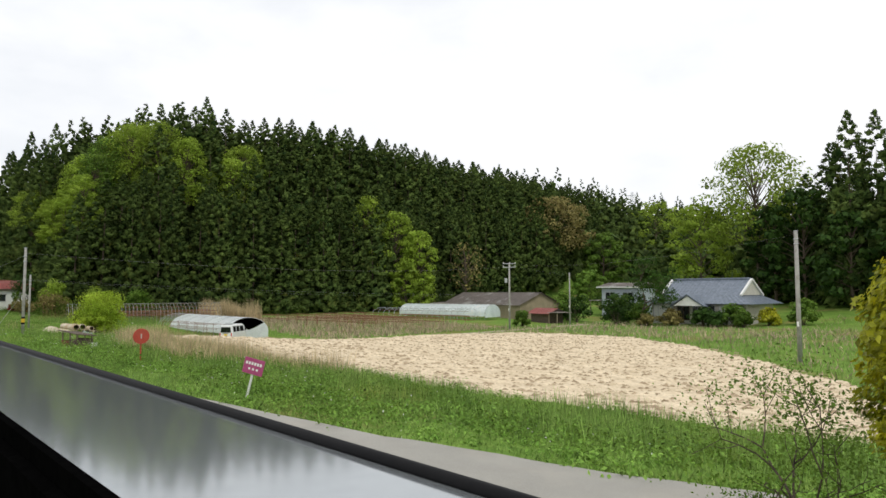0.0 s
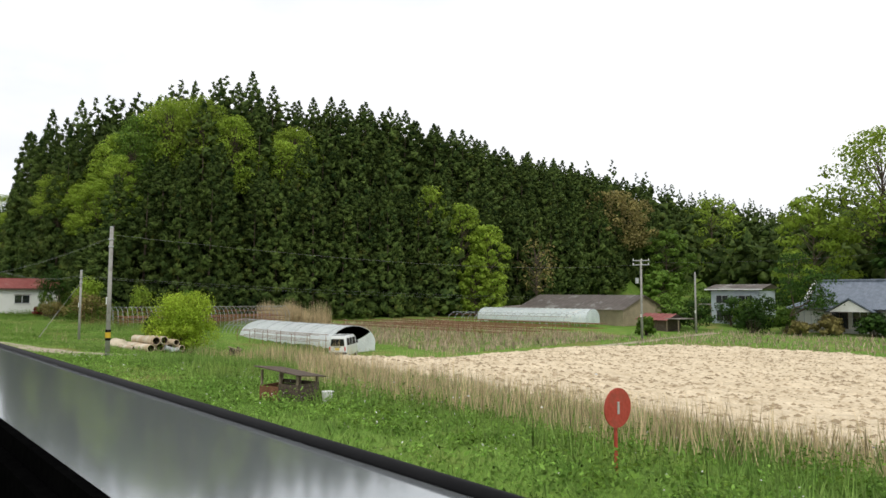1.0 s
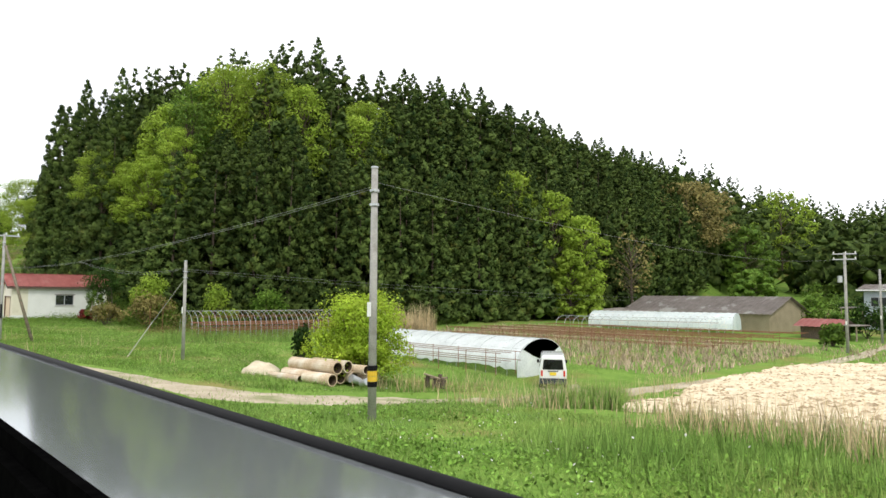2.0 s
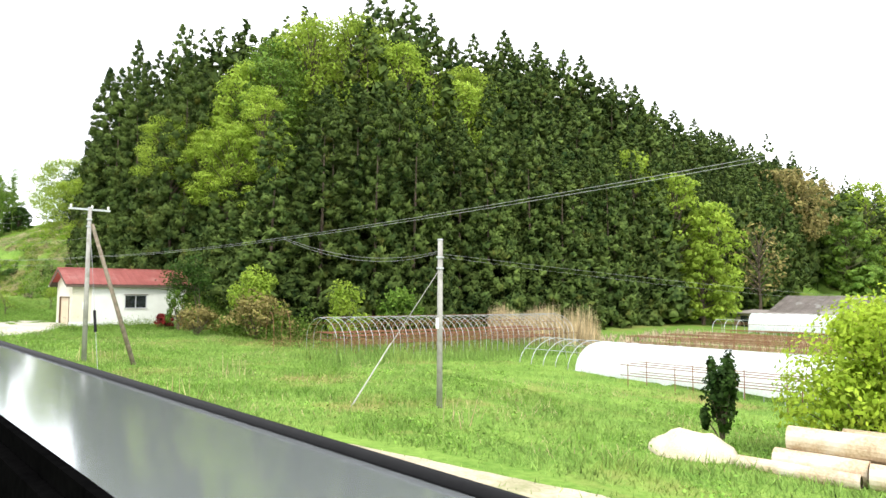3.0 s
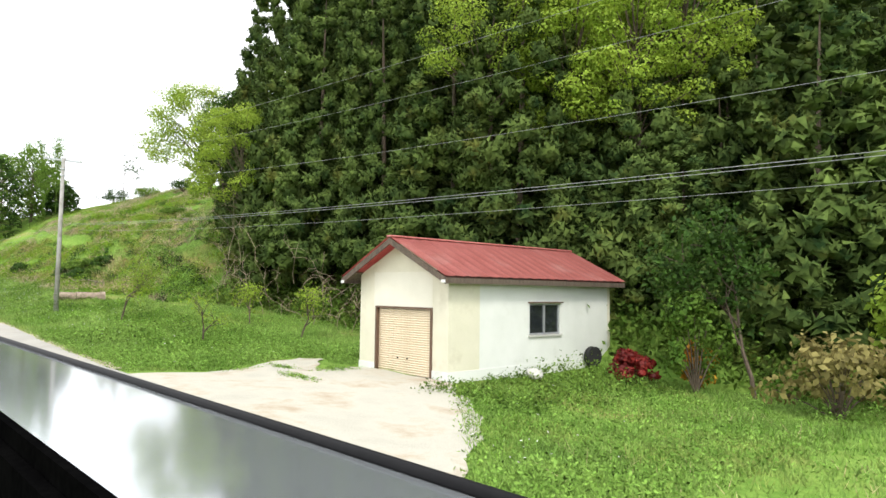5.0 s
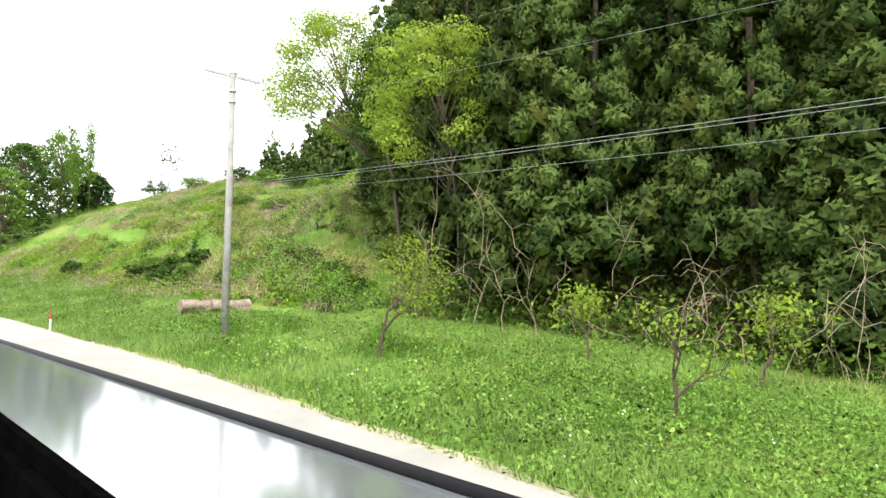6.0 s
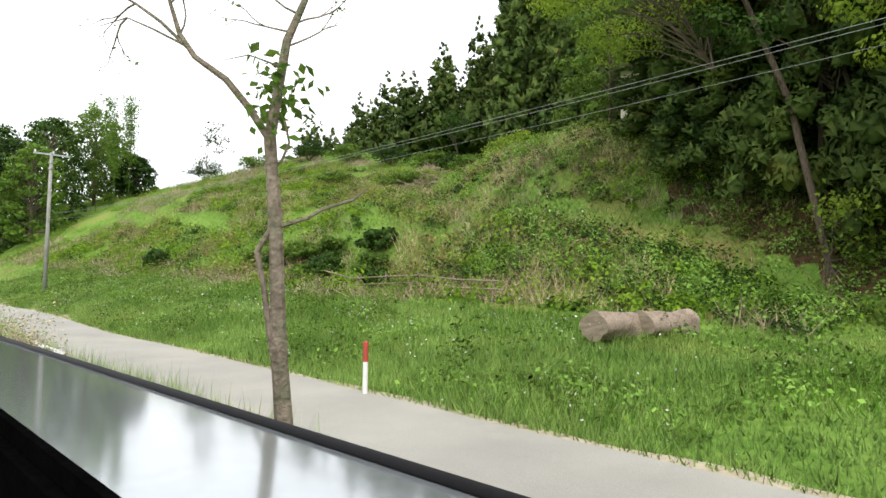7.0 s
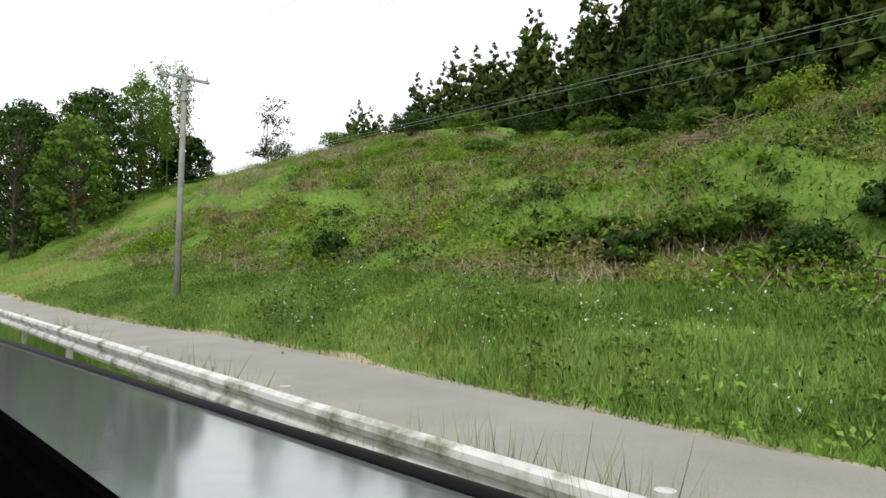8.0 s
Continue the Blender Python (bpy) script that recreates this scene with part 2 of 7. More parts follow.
M_BLUEWALL = material("pale_blue_siding", (0.36, 0.42, 0.47), (0.48, 0.54, 0.58), 1, 0.8, fine=10, bump=0.1)
M_FILM = material("white_vinyl_film", (0.48, 0.50, 0.52), (0.64, 0.66, 0.68), 1.2, 0.35, fine=10, bump=0.3, bump_scale=3, leafy=0.35)
M_CLEARFILM = material("milky_vinyl_film", (0.46, 0.5, 0.52), (0.66, 0.69, 0.71), 0.6, 0.3, fine=6, bump=0.3, bump_scale=2, leafy=0.4)
M_NET = material("black_shade_net", (0.02, 0.02, 0.021), (0.055, 0.055, 0.052), 3, 0.9, fine=60, bump=0.3)
M_PIPE = material("clay_pipe", (0.38, 0.27, 0.17), (0.62, 0.5, 0.36), 2.5, 0.8, fine=20, bump=0.3, spread=0.15, stain=(0.66, 0.6, 0.5), stain_scale=1.5)
M_PIPEDARK = material("pipe_inside", (0.05, 0.035, 0.025), (0.12, 0.08, 0.05), 3, 0.9, fine=20, bump=0.2)
M_SAND = material("sand_heap", (0.5, 0.43, 0.30), (0.68, 0.6, 0.46), 2, 0.95, fine=25, bump=0.6)
M_TYRE = material("tyre_rubber", (0.015, 0.015, 0.015), (0.035, 0.035, 0.035), 6, 0.85, fine=40, bump=0.2)
M_CARPAINT = material("white_car_paint", (0.70, 0.72, 0.73), (0.76, 0.78, 0.79), 1, 0.2, fine=4, bump=0, coat=0.6, spec=0.5)
M_BUMPER = material("grey_bumper", (0.03, 0.035, 0.05), (0.05, 0.055, 0.07), 2, 0.5, fine=20, bump=0)
M_LAMPRED = material("red_lens", (0.45, 0.02, 0.02), (0.6, 0.04, 0.03), 4, 0.15, fine=30, bump=0, spec=0.6)
M_PLATE = material("yellow_plate", (0.75, 0.55, 0.04), (0.82, 0.62, 0.06), 4, 0.4, fine=30, bump=0)
M_GLASS = material("dark_window_glass", (0.012, 0.015, 0.017), (0.03, 0.035, 0.038), 1, 0.06, fine=4, bump=0, spec=0.8)
M_SILL = material("polished_grey_sill", (0.37, 0.40, 0.415), (0.41, 0.44, 0.455), 1.5, 0.10, 0.72, fine=30, bump=0.0, spec=0.6)
M_TRAIN = material("train_steel", (0.45, 0.46, 0.47), (0.55, 0.56, 0.57), 1, 0.4, 0.6, fine=20, bump=0.03)
M_BALLAST = material("ballast_stone", (0.16, 0.14, 0.12), (0.34, 0.31, 0.28), 6, 0.95, fine=25, bump=1.0, bump_scale=14)
M_RAIL = material("rail_steel", (0.2, 0.13, 0.09), (0.32, 0.24, 0.18), 6, 0.6, 0.5, fine=20, bump=0.1)
M_TIE = material("concrete_sleeper", (0.33, 0.32, 0.3), (0.45, 0.44, 0.41), 5, 0.9, fine=30, bump=0.3)
M_CEMENTWALL = material("weathered_render_wall", (0.5, 0.46, 0.36), (0.68, 0.64, 0.53), 0.9, 0.9, fine=20, bump=0.3, stain=(0.33, 0.3, 0.23), stain_scale=0.6)
M_PAPER = material("paper_screens", (0.7, 0.7, 0.66), (0.82, 0.82, 0.78), 2, 0.8, fine=20, bump=0)


# ---------------------------------------------------------------- builders
def part(name, bm, mat, parent=None, label="", smooth=False):
    """One bmesh as one mesh object, under a thing or a part."""
    me = bpy.data.meshes.new(name)
    bm.to_mesh(me)
    bm.free()
    if smooth:
        for p in me.polygons:
            p.use_smooth = True
    me.materials.append(mat)
    ob = new(name, me)
    ob.parent = parent
    if label:
        tagged(ob, label)
    return ob


def sheet(name, verts, faces, mat, parent=None, label="", smooth=False, normals=None, turned=False):
    """A mesh object from numpy vertices and faces of one size."""
    me = bpy.data.meshes.new(name)
    verts, faces = np.asarray(verts, np.float32), np.array(faces, np.int32)
    k = faces.shape[1]
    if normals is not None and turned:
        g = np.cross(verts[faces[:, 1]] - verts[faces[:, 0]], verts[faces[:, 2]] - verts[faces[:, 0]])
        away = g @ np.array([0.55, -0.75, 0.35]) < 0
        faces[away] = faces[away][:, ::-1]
    me.vertices.add(len(verts))
    me.vertices.foreach_set("co", verts.ravel())
    me.loops.add(faces.size)
    me.loops.foreach_set("vertex_index", faces.ravel())
    me.polygons.add(len(faces))
    me.polygons.foreach_set("loop_start", np.arange(0, faces.size, k, dtype=np.int32))
    me.polygons.foreach_set("loop_total", np.full(len(faces), k, np.int32))
    me.polygons.foreach_set("use_smooth", np.full(len(faces), smooth or normals is not None))
    me.update(calc_edges=True)
    if normals is not None:
        # leaves and blades take the soft normals of the tuft or turf they belong to
        nn = np.asarray(normals, np.float32)
        me.normals_split_custom_set_from_vertices(nn / (np.linalg.norm(nn, axis=1)[:, None] + 1e-9))
    me.materials.append(mat)
    ob = new(name, me)
    ob.parent = parent
    if label:
        tagged(ob, label)
    return ob


def thing(name, m, label, category, group="", kind=""):
    """An Empty at the base of a thing."""
    ob = new(name)
    ob.empty_display_size = 0.2
    ob.matrix_basis = m
    return tagged(ob, label, category, group, kind)


def box(bm, x0, x1, y0, y1, z0, z1, bevel=0.0):
    vs = [bm.verts.new((x, y, z)) for x in (x0, x1) for y in (y0, y1) for z in (z0, z1)]
    fs = [bm.faces.new([vs[i] for i in f]) for f in ((0, 1, 3, 2), (4, 6, 7, 5), (0, 4, 5, 1), (2, 3, 7, 6), (0, 2, 6, 4), (1, 5, 7, 3))]
    if bevel:
        es = {e for f in fs for e in f.edges}
        bmesh.ops.bevel(bm, geom=list(es), offset=bevel, segments=1, affect="EDGES")
    return bm


def solid(*dims, bevel=0.0):
    return box(bmesh.new(), *dims, bevel=bevel)


def tube(bm, points, radii, n=6, caps=True):
    """A tube along points, with a radius at each."""
    pts = [Vector(p) for p in points]
    rings = []
    for i, p in enumerate(pts):
        d = (pts[min(i + 1, len(pts) - 1)] - pts[max(i - 1, 0)]).normalized()
        a = d.orthogonal().normalized() if i == 0 else (a - d * a.dot(d)).normalized()
        b = d.cross(a)
        r = radii[i] if hasattr(radii, "__len__") else radii
        rings.append([bm.verts.new(p + (a * math.cos(q) + b * math.sin(q)) * r) for q in (2 * math.pi * k / n for k in range(n))])
    for r0, r1 in zip(rings, rings[1:]):
        for k in range(n):
            bm.faces.new((r0[k], r0[(k + 1) % n], r1[(k + 1) % n], r1[k]))
    if caps:
        bm.faces.new(list(reversed(rings[0])))
        bm.faces.new(rings[-1])
    return bm


def prism(bm, outline, y0, y1):
    """An outline of (x, z) run from y0 to y1."""
    a = [bm.verts.new((x, y0, z)) for x, z in outline]
    b = [bm.verts.new((x, y1, z)) for x, z in outline]
    bm.faces.new(a)
    bm.faces.new(list(reversed(b)))
    for i in range(len(a)):
        j = (i + 1) % len(a)
        bm.faces.new((a[j], a[i], b[i], b[j]))
    return bm


# ---------------------------------------------------------------- lie of the land
ST_X = np.array([-400, -300, -230, -180, -165, -145, -122, -109, -95, -60, -49, -20, 40, 200], float)
ST_Y = np.array([-60, -4, 2.2, 3.8, 7, 9, 16, 21, 30, 50, 90, 140, 220], float)
ST_Z = np.array([
    [2.0, 1.0, 1.0, 3.6, 4.0, 5.0, 10, 13, 19, 22, 22, 22, 22],
    [1.5, 1.0, 1.0, 3.6, 4.0, 5.0, 10, 13, 19.5, 24, 24, 24, 24],
    [1.2, 1.0, 1.0, 3.3, 3.5, 4.2, 7.2, 10.2, 15.6, 23.2, 24, 24, 24],
    [1.0, 1.0, 1.0, 2.3, 2.35, 3.1, 4.6, 6.8, 10.7, 16.2, 20, 22, 23],
    [1.0, 1.0, 1.0, 1.95, 2.0, 2.6, 3.6, 6.2, 12.1, 15.5, 20, 22, 23],
    [0.9, 1.0, 1.0, 1.75, 1.8, 2.1, 2.2, 2.4, 10.5, 20, 24, 23, 22],
    [0.7, 1.0, 1.0, 1.1, 1.1, 1.0, 0.95, 1.0, 9.0, 19, 21, 18, 16],
    [0.6, 1.0, 0.95, 0.8, 0.6, 0.5, 0.4, 0.3, 0.2, 0.0, -0.4, 2, 10],
    [0.5, 1.0, 0.9, 0.6, 0.2, 0.0, -0.1, -0.2, -0.6, -0.9, -0.8, 1, 8],
    [0.5, 1.0, 0.9, 0.8, 0.5, 0.3, -0.35, -0.95, -1.75, -1.8, -1.5, 1, 12],
    [0.5, 1.0, 0.95, 0.95, 0.85, 0.7, 0.3, 0.05, -0.7, -1.55, -1.4, 3, 16],
    [0.5, 1.0, 1.0, 1.05, 1.05, 0.85, 0.05, -0.35, -0.9, -1.55, -1.1, 5, 22],
    [0.5, 1.0, 1.0, 1.05, 1.05, 0.85, 0.05, -0.35, -0.9, -1.55, -1.1, 5, 22],
    [0.5, 1.0, 1.0, 1.05, 1.05, 0.85, 0.05, -0.35, -0.9, -1.55, -1.1, 5, 22]])


def lie(x, y):
    """Height of the ground at x, y (arrays)."""
    x, y = np.broadcast_arrays(np.asarray(x, float), np.asarray(y, float))
    i = np.clip(np.searchsorted(ST_X, x) - 1, 0, len(ST_X) - 2)
    j = np.clip(np.searchsorted(ST_Y, y) - 1, 0, len(ST_Y) - 2)
    u = np.clip((x - ST_X[i]) / (ST_X[i + 1] - ST_X[i]), 0, 1)
    v = np.clip((y - ST_Y[j]) / (ST_Y[j + 1] - ST_Y[j]), 0, 1)
    su = u * u * (3 - 2 * u)
    z = (ST_Z[i, j] * (1 - v) + ST_Z[i, j + 1] * v) * (1 - su) + (ST_Z[i + 1, j] * (1 - v) + ST_Z[i + 1, j + 1] * v) * su
    # humps on the open slope, small unevenness elsewhere
    hump = 0.7 * np.sin(x * 0.31 + 1.3 * np.sin(y * 0.23)) * np.sin(y * 0.37 + x * 0.11) + 0.4 * np.sin(x * 0.83 + y * 0.5) * np.sin(y * 0.9 - x * 0.21)
    # a grassy path cut along the bank, with a steeper bank above it
    cut = np.clip((-x - 152) / 8, 0, 1) * np.clip((x + 205) / 20, 0, 1)
    z = z + cut * (0.9 * np.exp(-((y - 20.4) / 1.7) ** 2) - 1.0 * np.exp(-((y - 24.6) / 1.9) ** 2))
    slope = np.clip((-x - 150) / 15, 0, 1) * np.clip((y - 13) / 8, 0, 1) * np.clip((38 - y) / 14, 0.25, 1)
    fine = 0.05 * np.sin(x * 1.7 + y) * np.sin(y * 1.9 - x * 0.6) * np.clip((y - 8) / 4, 0, 1)
    # a low rise under the felled logs
    rise = 0.27 * np.exp(-((x + 151.6) / 5) ** 2 - ((y - 12.3) / 2.6) ** 2)
    return z + hump * slope + fine + rise


def lz(x, y):
    return float(lie(x, y))


def strip(name, mat, edge_a, edge_b, lift, steps, label, category, kind="structure", across=4, thick=0.0, loose=1.0):
    """A road-like sheet between two edges of (x, y), lying on the land."""
    ta = np.linspace(0, len(edge_a) - 1, steps)
    pa = np.stack([np.interp(ta, range(len(edge_a)), [p[k] for p in edge_a]) for k in (0, 1)], 1)
    tb = np.linspace(0, len(edge_b) - 1, steps)
    pb = np.stack([np.interp(tb, range(len(edge_b)), [p[k] for p in edge_b]) for k in (0, 1)], 1)
    w = np.linspace(0, 1, across + 1)
    g = pa[:, None] * (1 - w[None, :, None]) + pb[:, None] * w[None, :, None]
    wob = loose * 0.12 * np.sin(np.arange(steps) * 1.9) + loose * 0.1 * np.sin(np.arange(steps) * 0.77 + 1)
    g[:, 0, 1] += wob * 0.6
    g[:, -1, 1] += wob[::-1]
    z = lie(g[..., 0], g[..., 1]) + lift
    z[:, 0] -= thick
    z[:, -1] -= thick
    v = np.concatenate([g, z[..., None]], -1).reshape(-1, 3)
    k = across + 1
    f = [(i * k + j, i * k + j + 1, (i + 1) * k + j + 1, (i + 1) * k + j) for i in range(steps - 1) for j in range(across)]
    f = [t[::-1] for t in f] if np.cross(pa[-1] - pa[0], pb[0] - pa[0]) < 0 else f
    return tagged(sheet(name, v, f, mat, smooth=True), label, category, kind=kind)


# ---------------------------------------------------------------- ground, roads, field
def axis(lo, hi, fine_lo, fine_hi, step, grow=1.25):
    a = list(np.arange(fine_lo, fine_hi + step / 2, step))
    s, x = step, fine_lo
    while x > lo:
        s *= grow
        x -= s
        a.insert(0, x)
    s, x = step, fine_hi
    while x < hi:
        s *= grow
        x += s
        a.append(x)
    return np.array(a)


gx, gy = axis(-3000, 3000, -262, 20, 1.0), axis(-3000, 3000, -3, 46, 0.7)
GX, GY = np.meshgrid(gx, gy, indexing="ij")
GZ = lie(GX, GY)
nx_, ny_ = GX.shape
idx = np.arange(nx_ * ny_).reshape(nx_, ny_)
gf = np.stack([idx[:-1, :-1], idx[1:, :-1], idx[1:, 1:], idx[:-1, 1:]], -1).reshape(-1, 4)
tagged(sheet("ground", np.stack([GX, GY, GZ], -1).reshape(-1, 3), gf, M_GRASS, smooth=True), "uneven grassy ground rising to a wooded hill", "ground", kind="structure")

FIELD = [(-52.5, 17.8), (-57.5, 27), (-60, 40), (-60, 54), (-52, 62), (-38, 63), (-23, 53), (-15, 43.5), (-10.5, 37), (-6, 28), (-4.5, 18.5), (-9, 17.0), (-20, 16.0), (-30.5, 16.0), (-40, 16.6)]


def inside(px_, py_, poly):
    px_, py_ = np.asarray(px_, float), np.asarray(py_, float)
    hit_ = np.zeros(px_.shape, bool)
    for (x0, y0), (x1, y1) in zip(poly, poly[1:] + poly[:1]):
        cross = ((y0 > py_) != (y1 > py_)) & (px_ < (x1 - x0) * (py_ - y0) / (y1 - y0 + 1e-12) + x0)
        hit_ ^= cross
    return hit_


def field():
    """Tilled soil: a finely heaved sheet of clods and drag lines."""
    xs, ys = np.arange(-70, 1, 0.28), np.arange(14, 67, 0.28)
    X, Y = np.meshgrid(xs, ys, indexing="ij")
    rng = np.random.default_rng(4)
    edge = 0.6 * np.sin(X * 0.7) + 0.5 * np.sin(Y * 0.9 + X * 0.3)
    ok = inside(X + 0.4 * edge, Y + 0.4 * edge, FIELD)
    clod = rng.random(X.shape) ** 2 * 0.13
    drag = 0.012 * np.sin((X * 0.8 + Y * 0.6) * 5.2 + 2 * np.sin(X * 0.21)) + 0.012 * np.sin((X * 0.6 - Y * 0.8) * 0.9)
    Z = lie(X, Y) + 0.06 + clod + drag
    ii = np.arange(X.size).reshape(X.shape)
    q = np.stack([ii[:-1, :-1], ii[1:, :-1], ii[1:, 1:], ii[:-1, 1:]], -1)
    keep = ok[:-1, :-1] & ok[1:, :-1] & ok[1:, 1:] & ok[:-1, 1:]
    q = q[keep]
    core = np.zeros(X.size, int)
    np.add.at(core, q.ravel(), 1)
    Z = np.where(core.reshape(X.shape) < 4, lie(X, Y) - 0.15, Z)
    used, inv = np.unique(q, return_inverse=True)
    v = np.stack([X, Y, Z], -1).reshape(-1, 3)[used]
    tagged(sheet("field", v, inv.reshape(q.shape), M_SOIL), "tilled field of pale dry soil with clods", "field", kind="structure")


field()

strip("road", M_ROAD, [(-20, 3.4), (-9, 3.8), (-3, 4.6), (6, 7.0), (30, 14)], [(-20, 5.6), (-9, 6.9), (-5.2, 8.1), (-2.2, 9.9), (24, 22)], 0.07, 40, "pale worn asphalt road beside the railway", "road", loose=0.25)
strip("road", M_ROAD, [(-104, 3.0), (-122, 3.2), (-142, 3.5), (-160, 3.9), (-180, 4.2), (-260, 4.4)],
      [(-104, 5.6), (-122, 6.2), (-142, 6.1), (-160, 6.5), (-180, 7.0), (-260, 7.2)], 0.07, 90, "pale worn asphalt road between railway and bank", "road", loose=0.25)
strip("road_shoulder", M_DIRT, [(-124, 6.18), (-142, 6.05), (-160, 6.44), (-180, 6.93), (-260, 7.12)], [(-124, 6.5), (-142, 6.36), (-160, 6.76), (-180, 7.25), (-260, 7.45)], 0.055, 110, "narrow dirty gravel edge of the road", "road edge", loose=0.6)
strip("driveway", M_APRON, [(-123.0, 6.0), (-122.4, 8.6), (-121.7, 11.0), (-121.5, 13.4)], [(-109.5, 5.8), (-112.4, 9.5), (-114.6, 11.8), (-117.5, 13.4)], 0.035, 18, "cracked pale concrete apron before the garage", "driveway", across=8)
strip("footpath", M_APRON, [(-122.6, 8.3), (-123.6, 10.6), (-125.0, 12.9)], [(-121.4, 11.4), (-122.4, 12.2), (-124.2, 13.3)], 0.03, 12, "bare trodden earth beside the apron", "path")
strip("dirt_track", M_DIRT, [(-74.5, 8.7), (-70.2, 9.6), (-66.5, 10.0), (-62.8, 11.6), (-60.4, 17), (-61.6, 24), (-62.2, 31), (-59.6, 50), (-59.4, 68), (-60.4, 84)], [(-73, 6.9), (-64, 7.9), (-60.3, 8.0), (-58.4, 10.2), (-58.3, 15), (-59.6, 24), (-60.2, 30), (-57.8, 46), (-57.4, 66), (-58, 84)], 0.035, 80, "rutted pale dirt track through the grass", "track", thick=0.09)

strip("forest_floor", M_LITTER, [(x, float(np.interp(x, [-162, -158, -154, -150, -146, -140, -130, -124], [30.5, 25.0, 22.6, 21.2, 20.3, 20.0, 20.4, 22.4]))) for x in np.linspace(-161, -124, 26)],
      [(x, float(np.interp(x, [-162, -150, -124], [46, 40, 38]))) for x in np.linspace(-161, -124, 26)], 0.03, 110, "brown leaf litter under the forest edge", "forest floor", across=24, thick=0.06, loose=2.2)
strip("dirt_patch", M_DIRT, [(-62.2, 27.2), (-64.6, 29)], [(-61.6, 30), (-64.0, 31.6)], 0.05, 8, "bare earth parking spot beside a track", "patch")

# ---------------------------------------------------------------- railway and train side
strip("ballast", M_BALLAST, [(30, -2.2), (-290, -2.2)], [(30, 2.0), (-290, 2.0)], 0.12, 60, "stone ballast bed of the railway", "ballast")


def railway():
    t = thing("railway_track", pose(0, -0.6, 1.15), "single railway track on concrete sleepers", "railway track", kind="structure")
    for y in (-0.53, 0.53):
        part("rail", solid(-290, 30, y - 0.035, y + 0.035, 0.12, 0.26), M_RAIL, t)
    for k in range(200):
        o = part("sleeper", solid(-0.11, 0.11, -1.0, 1.0, -0.02, 0.12), M_TIE, t) if k == 0 else new("sleeper", o.data)
        o.parent = t
        o.location.x = 8 - k * 1.0


railway()


def carriage(x0):
    """Near side of one railway carriage below its window band, 20 m long towards -x."""
    t = thing("train_carriage", pose(x0, 0, 1.41), "grey railway carriage side with dark window rubber", "train", "carriages of the train")
    L = -20.0
    part("side_panel", solid(L, 0, 0.625, 0.66, 0.35, 1.868), M_TRAIN, t, "bare grey steel outer panel")
    bm = bmesh.new()
    out = [(0.628, 1.878), (0.627, 1.892), (0.621, 1.897), (0.613, 1.897), (0.606, 1.892), (0.6045, 1.878)]
    a = [bm.verts.new((0, y, z)) for y, z in out]
    b = [bm.verts.new((L, y, z)) for y, z in out]
    for i in range(len(a)):
        j = (i + 1) % len(a)
        bm.faces.new((a[i], a[j], b[j], b[i]))
    part("window_rubber", bm, M_RUBBER, t, "black rubber window seal", smooth=True)
    part("window_sill", solid(L, 0, 0.268, 0.604, 1.86, 1.884), M_SILL, t, "smooth grey reflecting window sill")
    # sill edge and inner panel are coloured as if the cabin were unlit
    part("sill_edge", solid(L, 0, 0.252, 0.268, 1.855, 1.888), M_CABIN_SHADE, t, "inner sill edge, near-black as cabin shade")
    part("inner_panel", solid(L, 0, 0.23, 0.27, 0.38, 1.853), M_CABIN_SHADE, t, "inner wall panel, near-black as cabin shade")
    part("floor_pan", solid(L, 0, -1.9, 0.62, 0.26, 0.345), M_BUMPER, t)
    for k, (wx, wy) in enumerate(((-3, -1.13), (-5, -1.13), (-15, -1.13), (-17, -1.13), (-3, -0.07), (-5, -0.07), (-15, -0.07), (-17, -0.07))):
        if k == 0:
            w = part("wheel", tube(bmesh.new(), [(0, -0.06, 0), (0, 0.06, 0)], 0.43, 18), M_RAIL, t)
        else:
            w = new("wheel", w.data)
            w.parent = t
        w.location = (wx, wy, 0.43)
    return t


first = carriage(12.0)
for k in range(1, 11):
    copy_thing(first, pose(12.0 - 20.0 * k, 0, 1.41))


# ---------------------------------------------------------------- foliage
def leaves(centres, size, rng, up=0.35, aspect=0.55, facing=None, loose=0.45):
    """A bent quad leaf at each centre, turned at random with a lean upwards, or roughly along facing."""
    n = len(centres)
    d = rng.normal(size=(n, 3))
    if facing is not None:
        d = facing + d * loose
    d[:, 2] = d[:, 2] * 0.7 + up
    d /= np.linalg.norm(d, axis=1)[:, None]
    a = np.cross(d, rng.normal(size=(n, 3)))
    a /= np.linalg.norm(a, axis=1)[:, None] + 1e-9
    b = np.cross(d, a)
    s = (size * (0.6 + 0.8 * rng.random(n)))[:, None]
    v = np.stack([centres - a * s, centres - b * s * aspect + d * s * 0.15, centres + a * s, centres + b * s * aspect + d * s * 0.15], 1)
    return v.reshape(-1, 3), np.arange(4 * n).reshape(n, 4)


def ball(level):
    """Vertices and triangles of a small faceted ball."""
    bm = bmesh.new()
    bmesh.ops.create_icosphere(bm, subdivisions=level, radius=1)
    v, f = np.array([q.co[:] for q in bm.verts]), np.array([[q.index for q in p.verts] for p in bm.faces])
    bm.free()
    return v, f


BALL_V, BALL_F = ball(1)


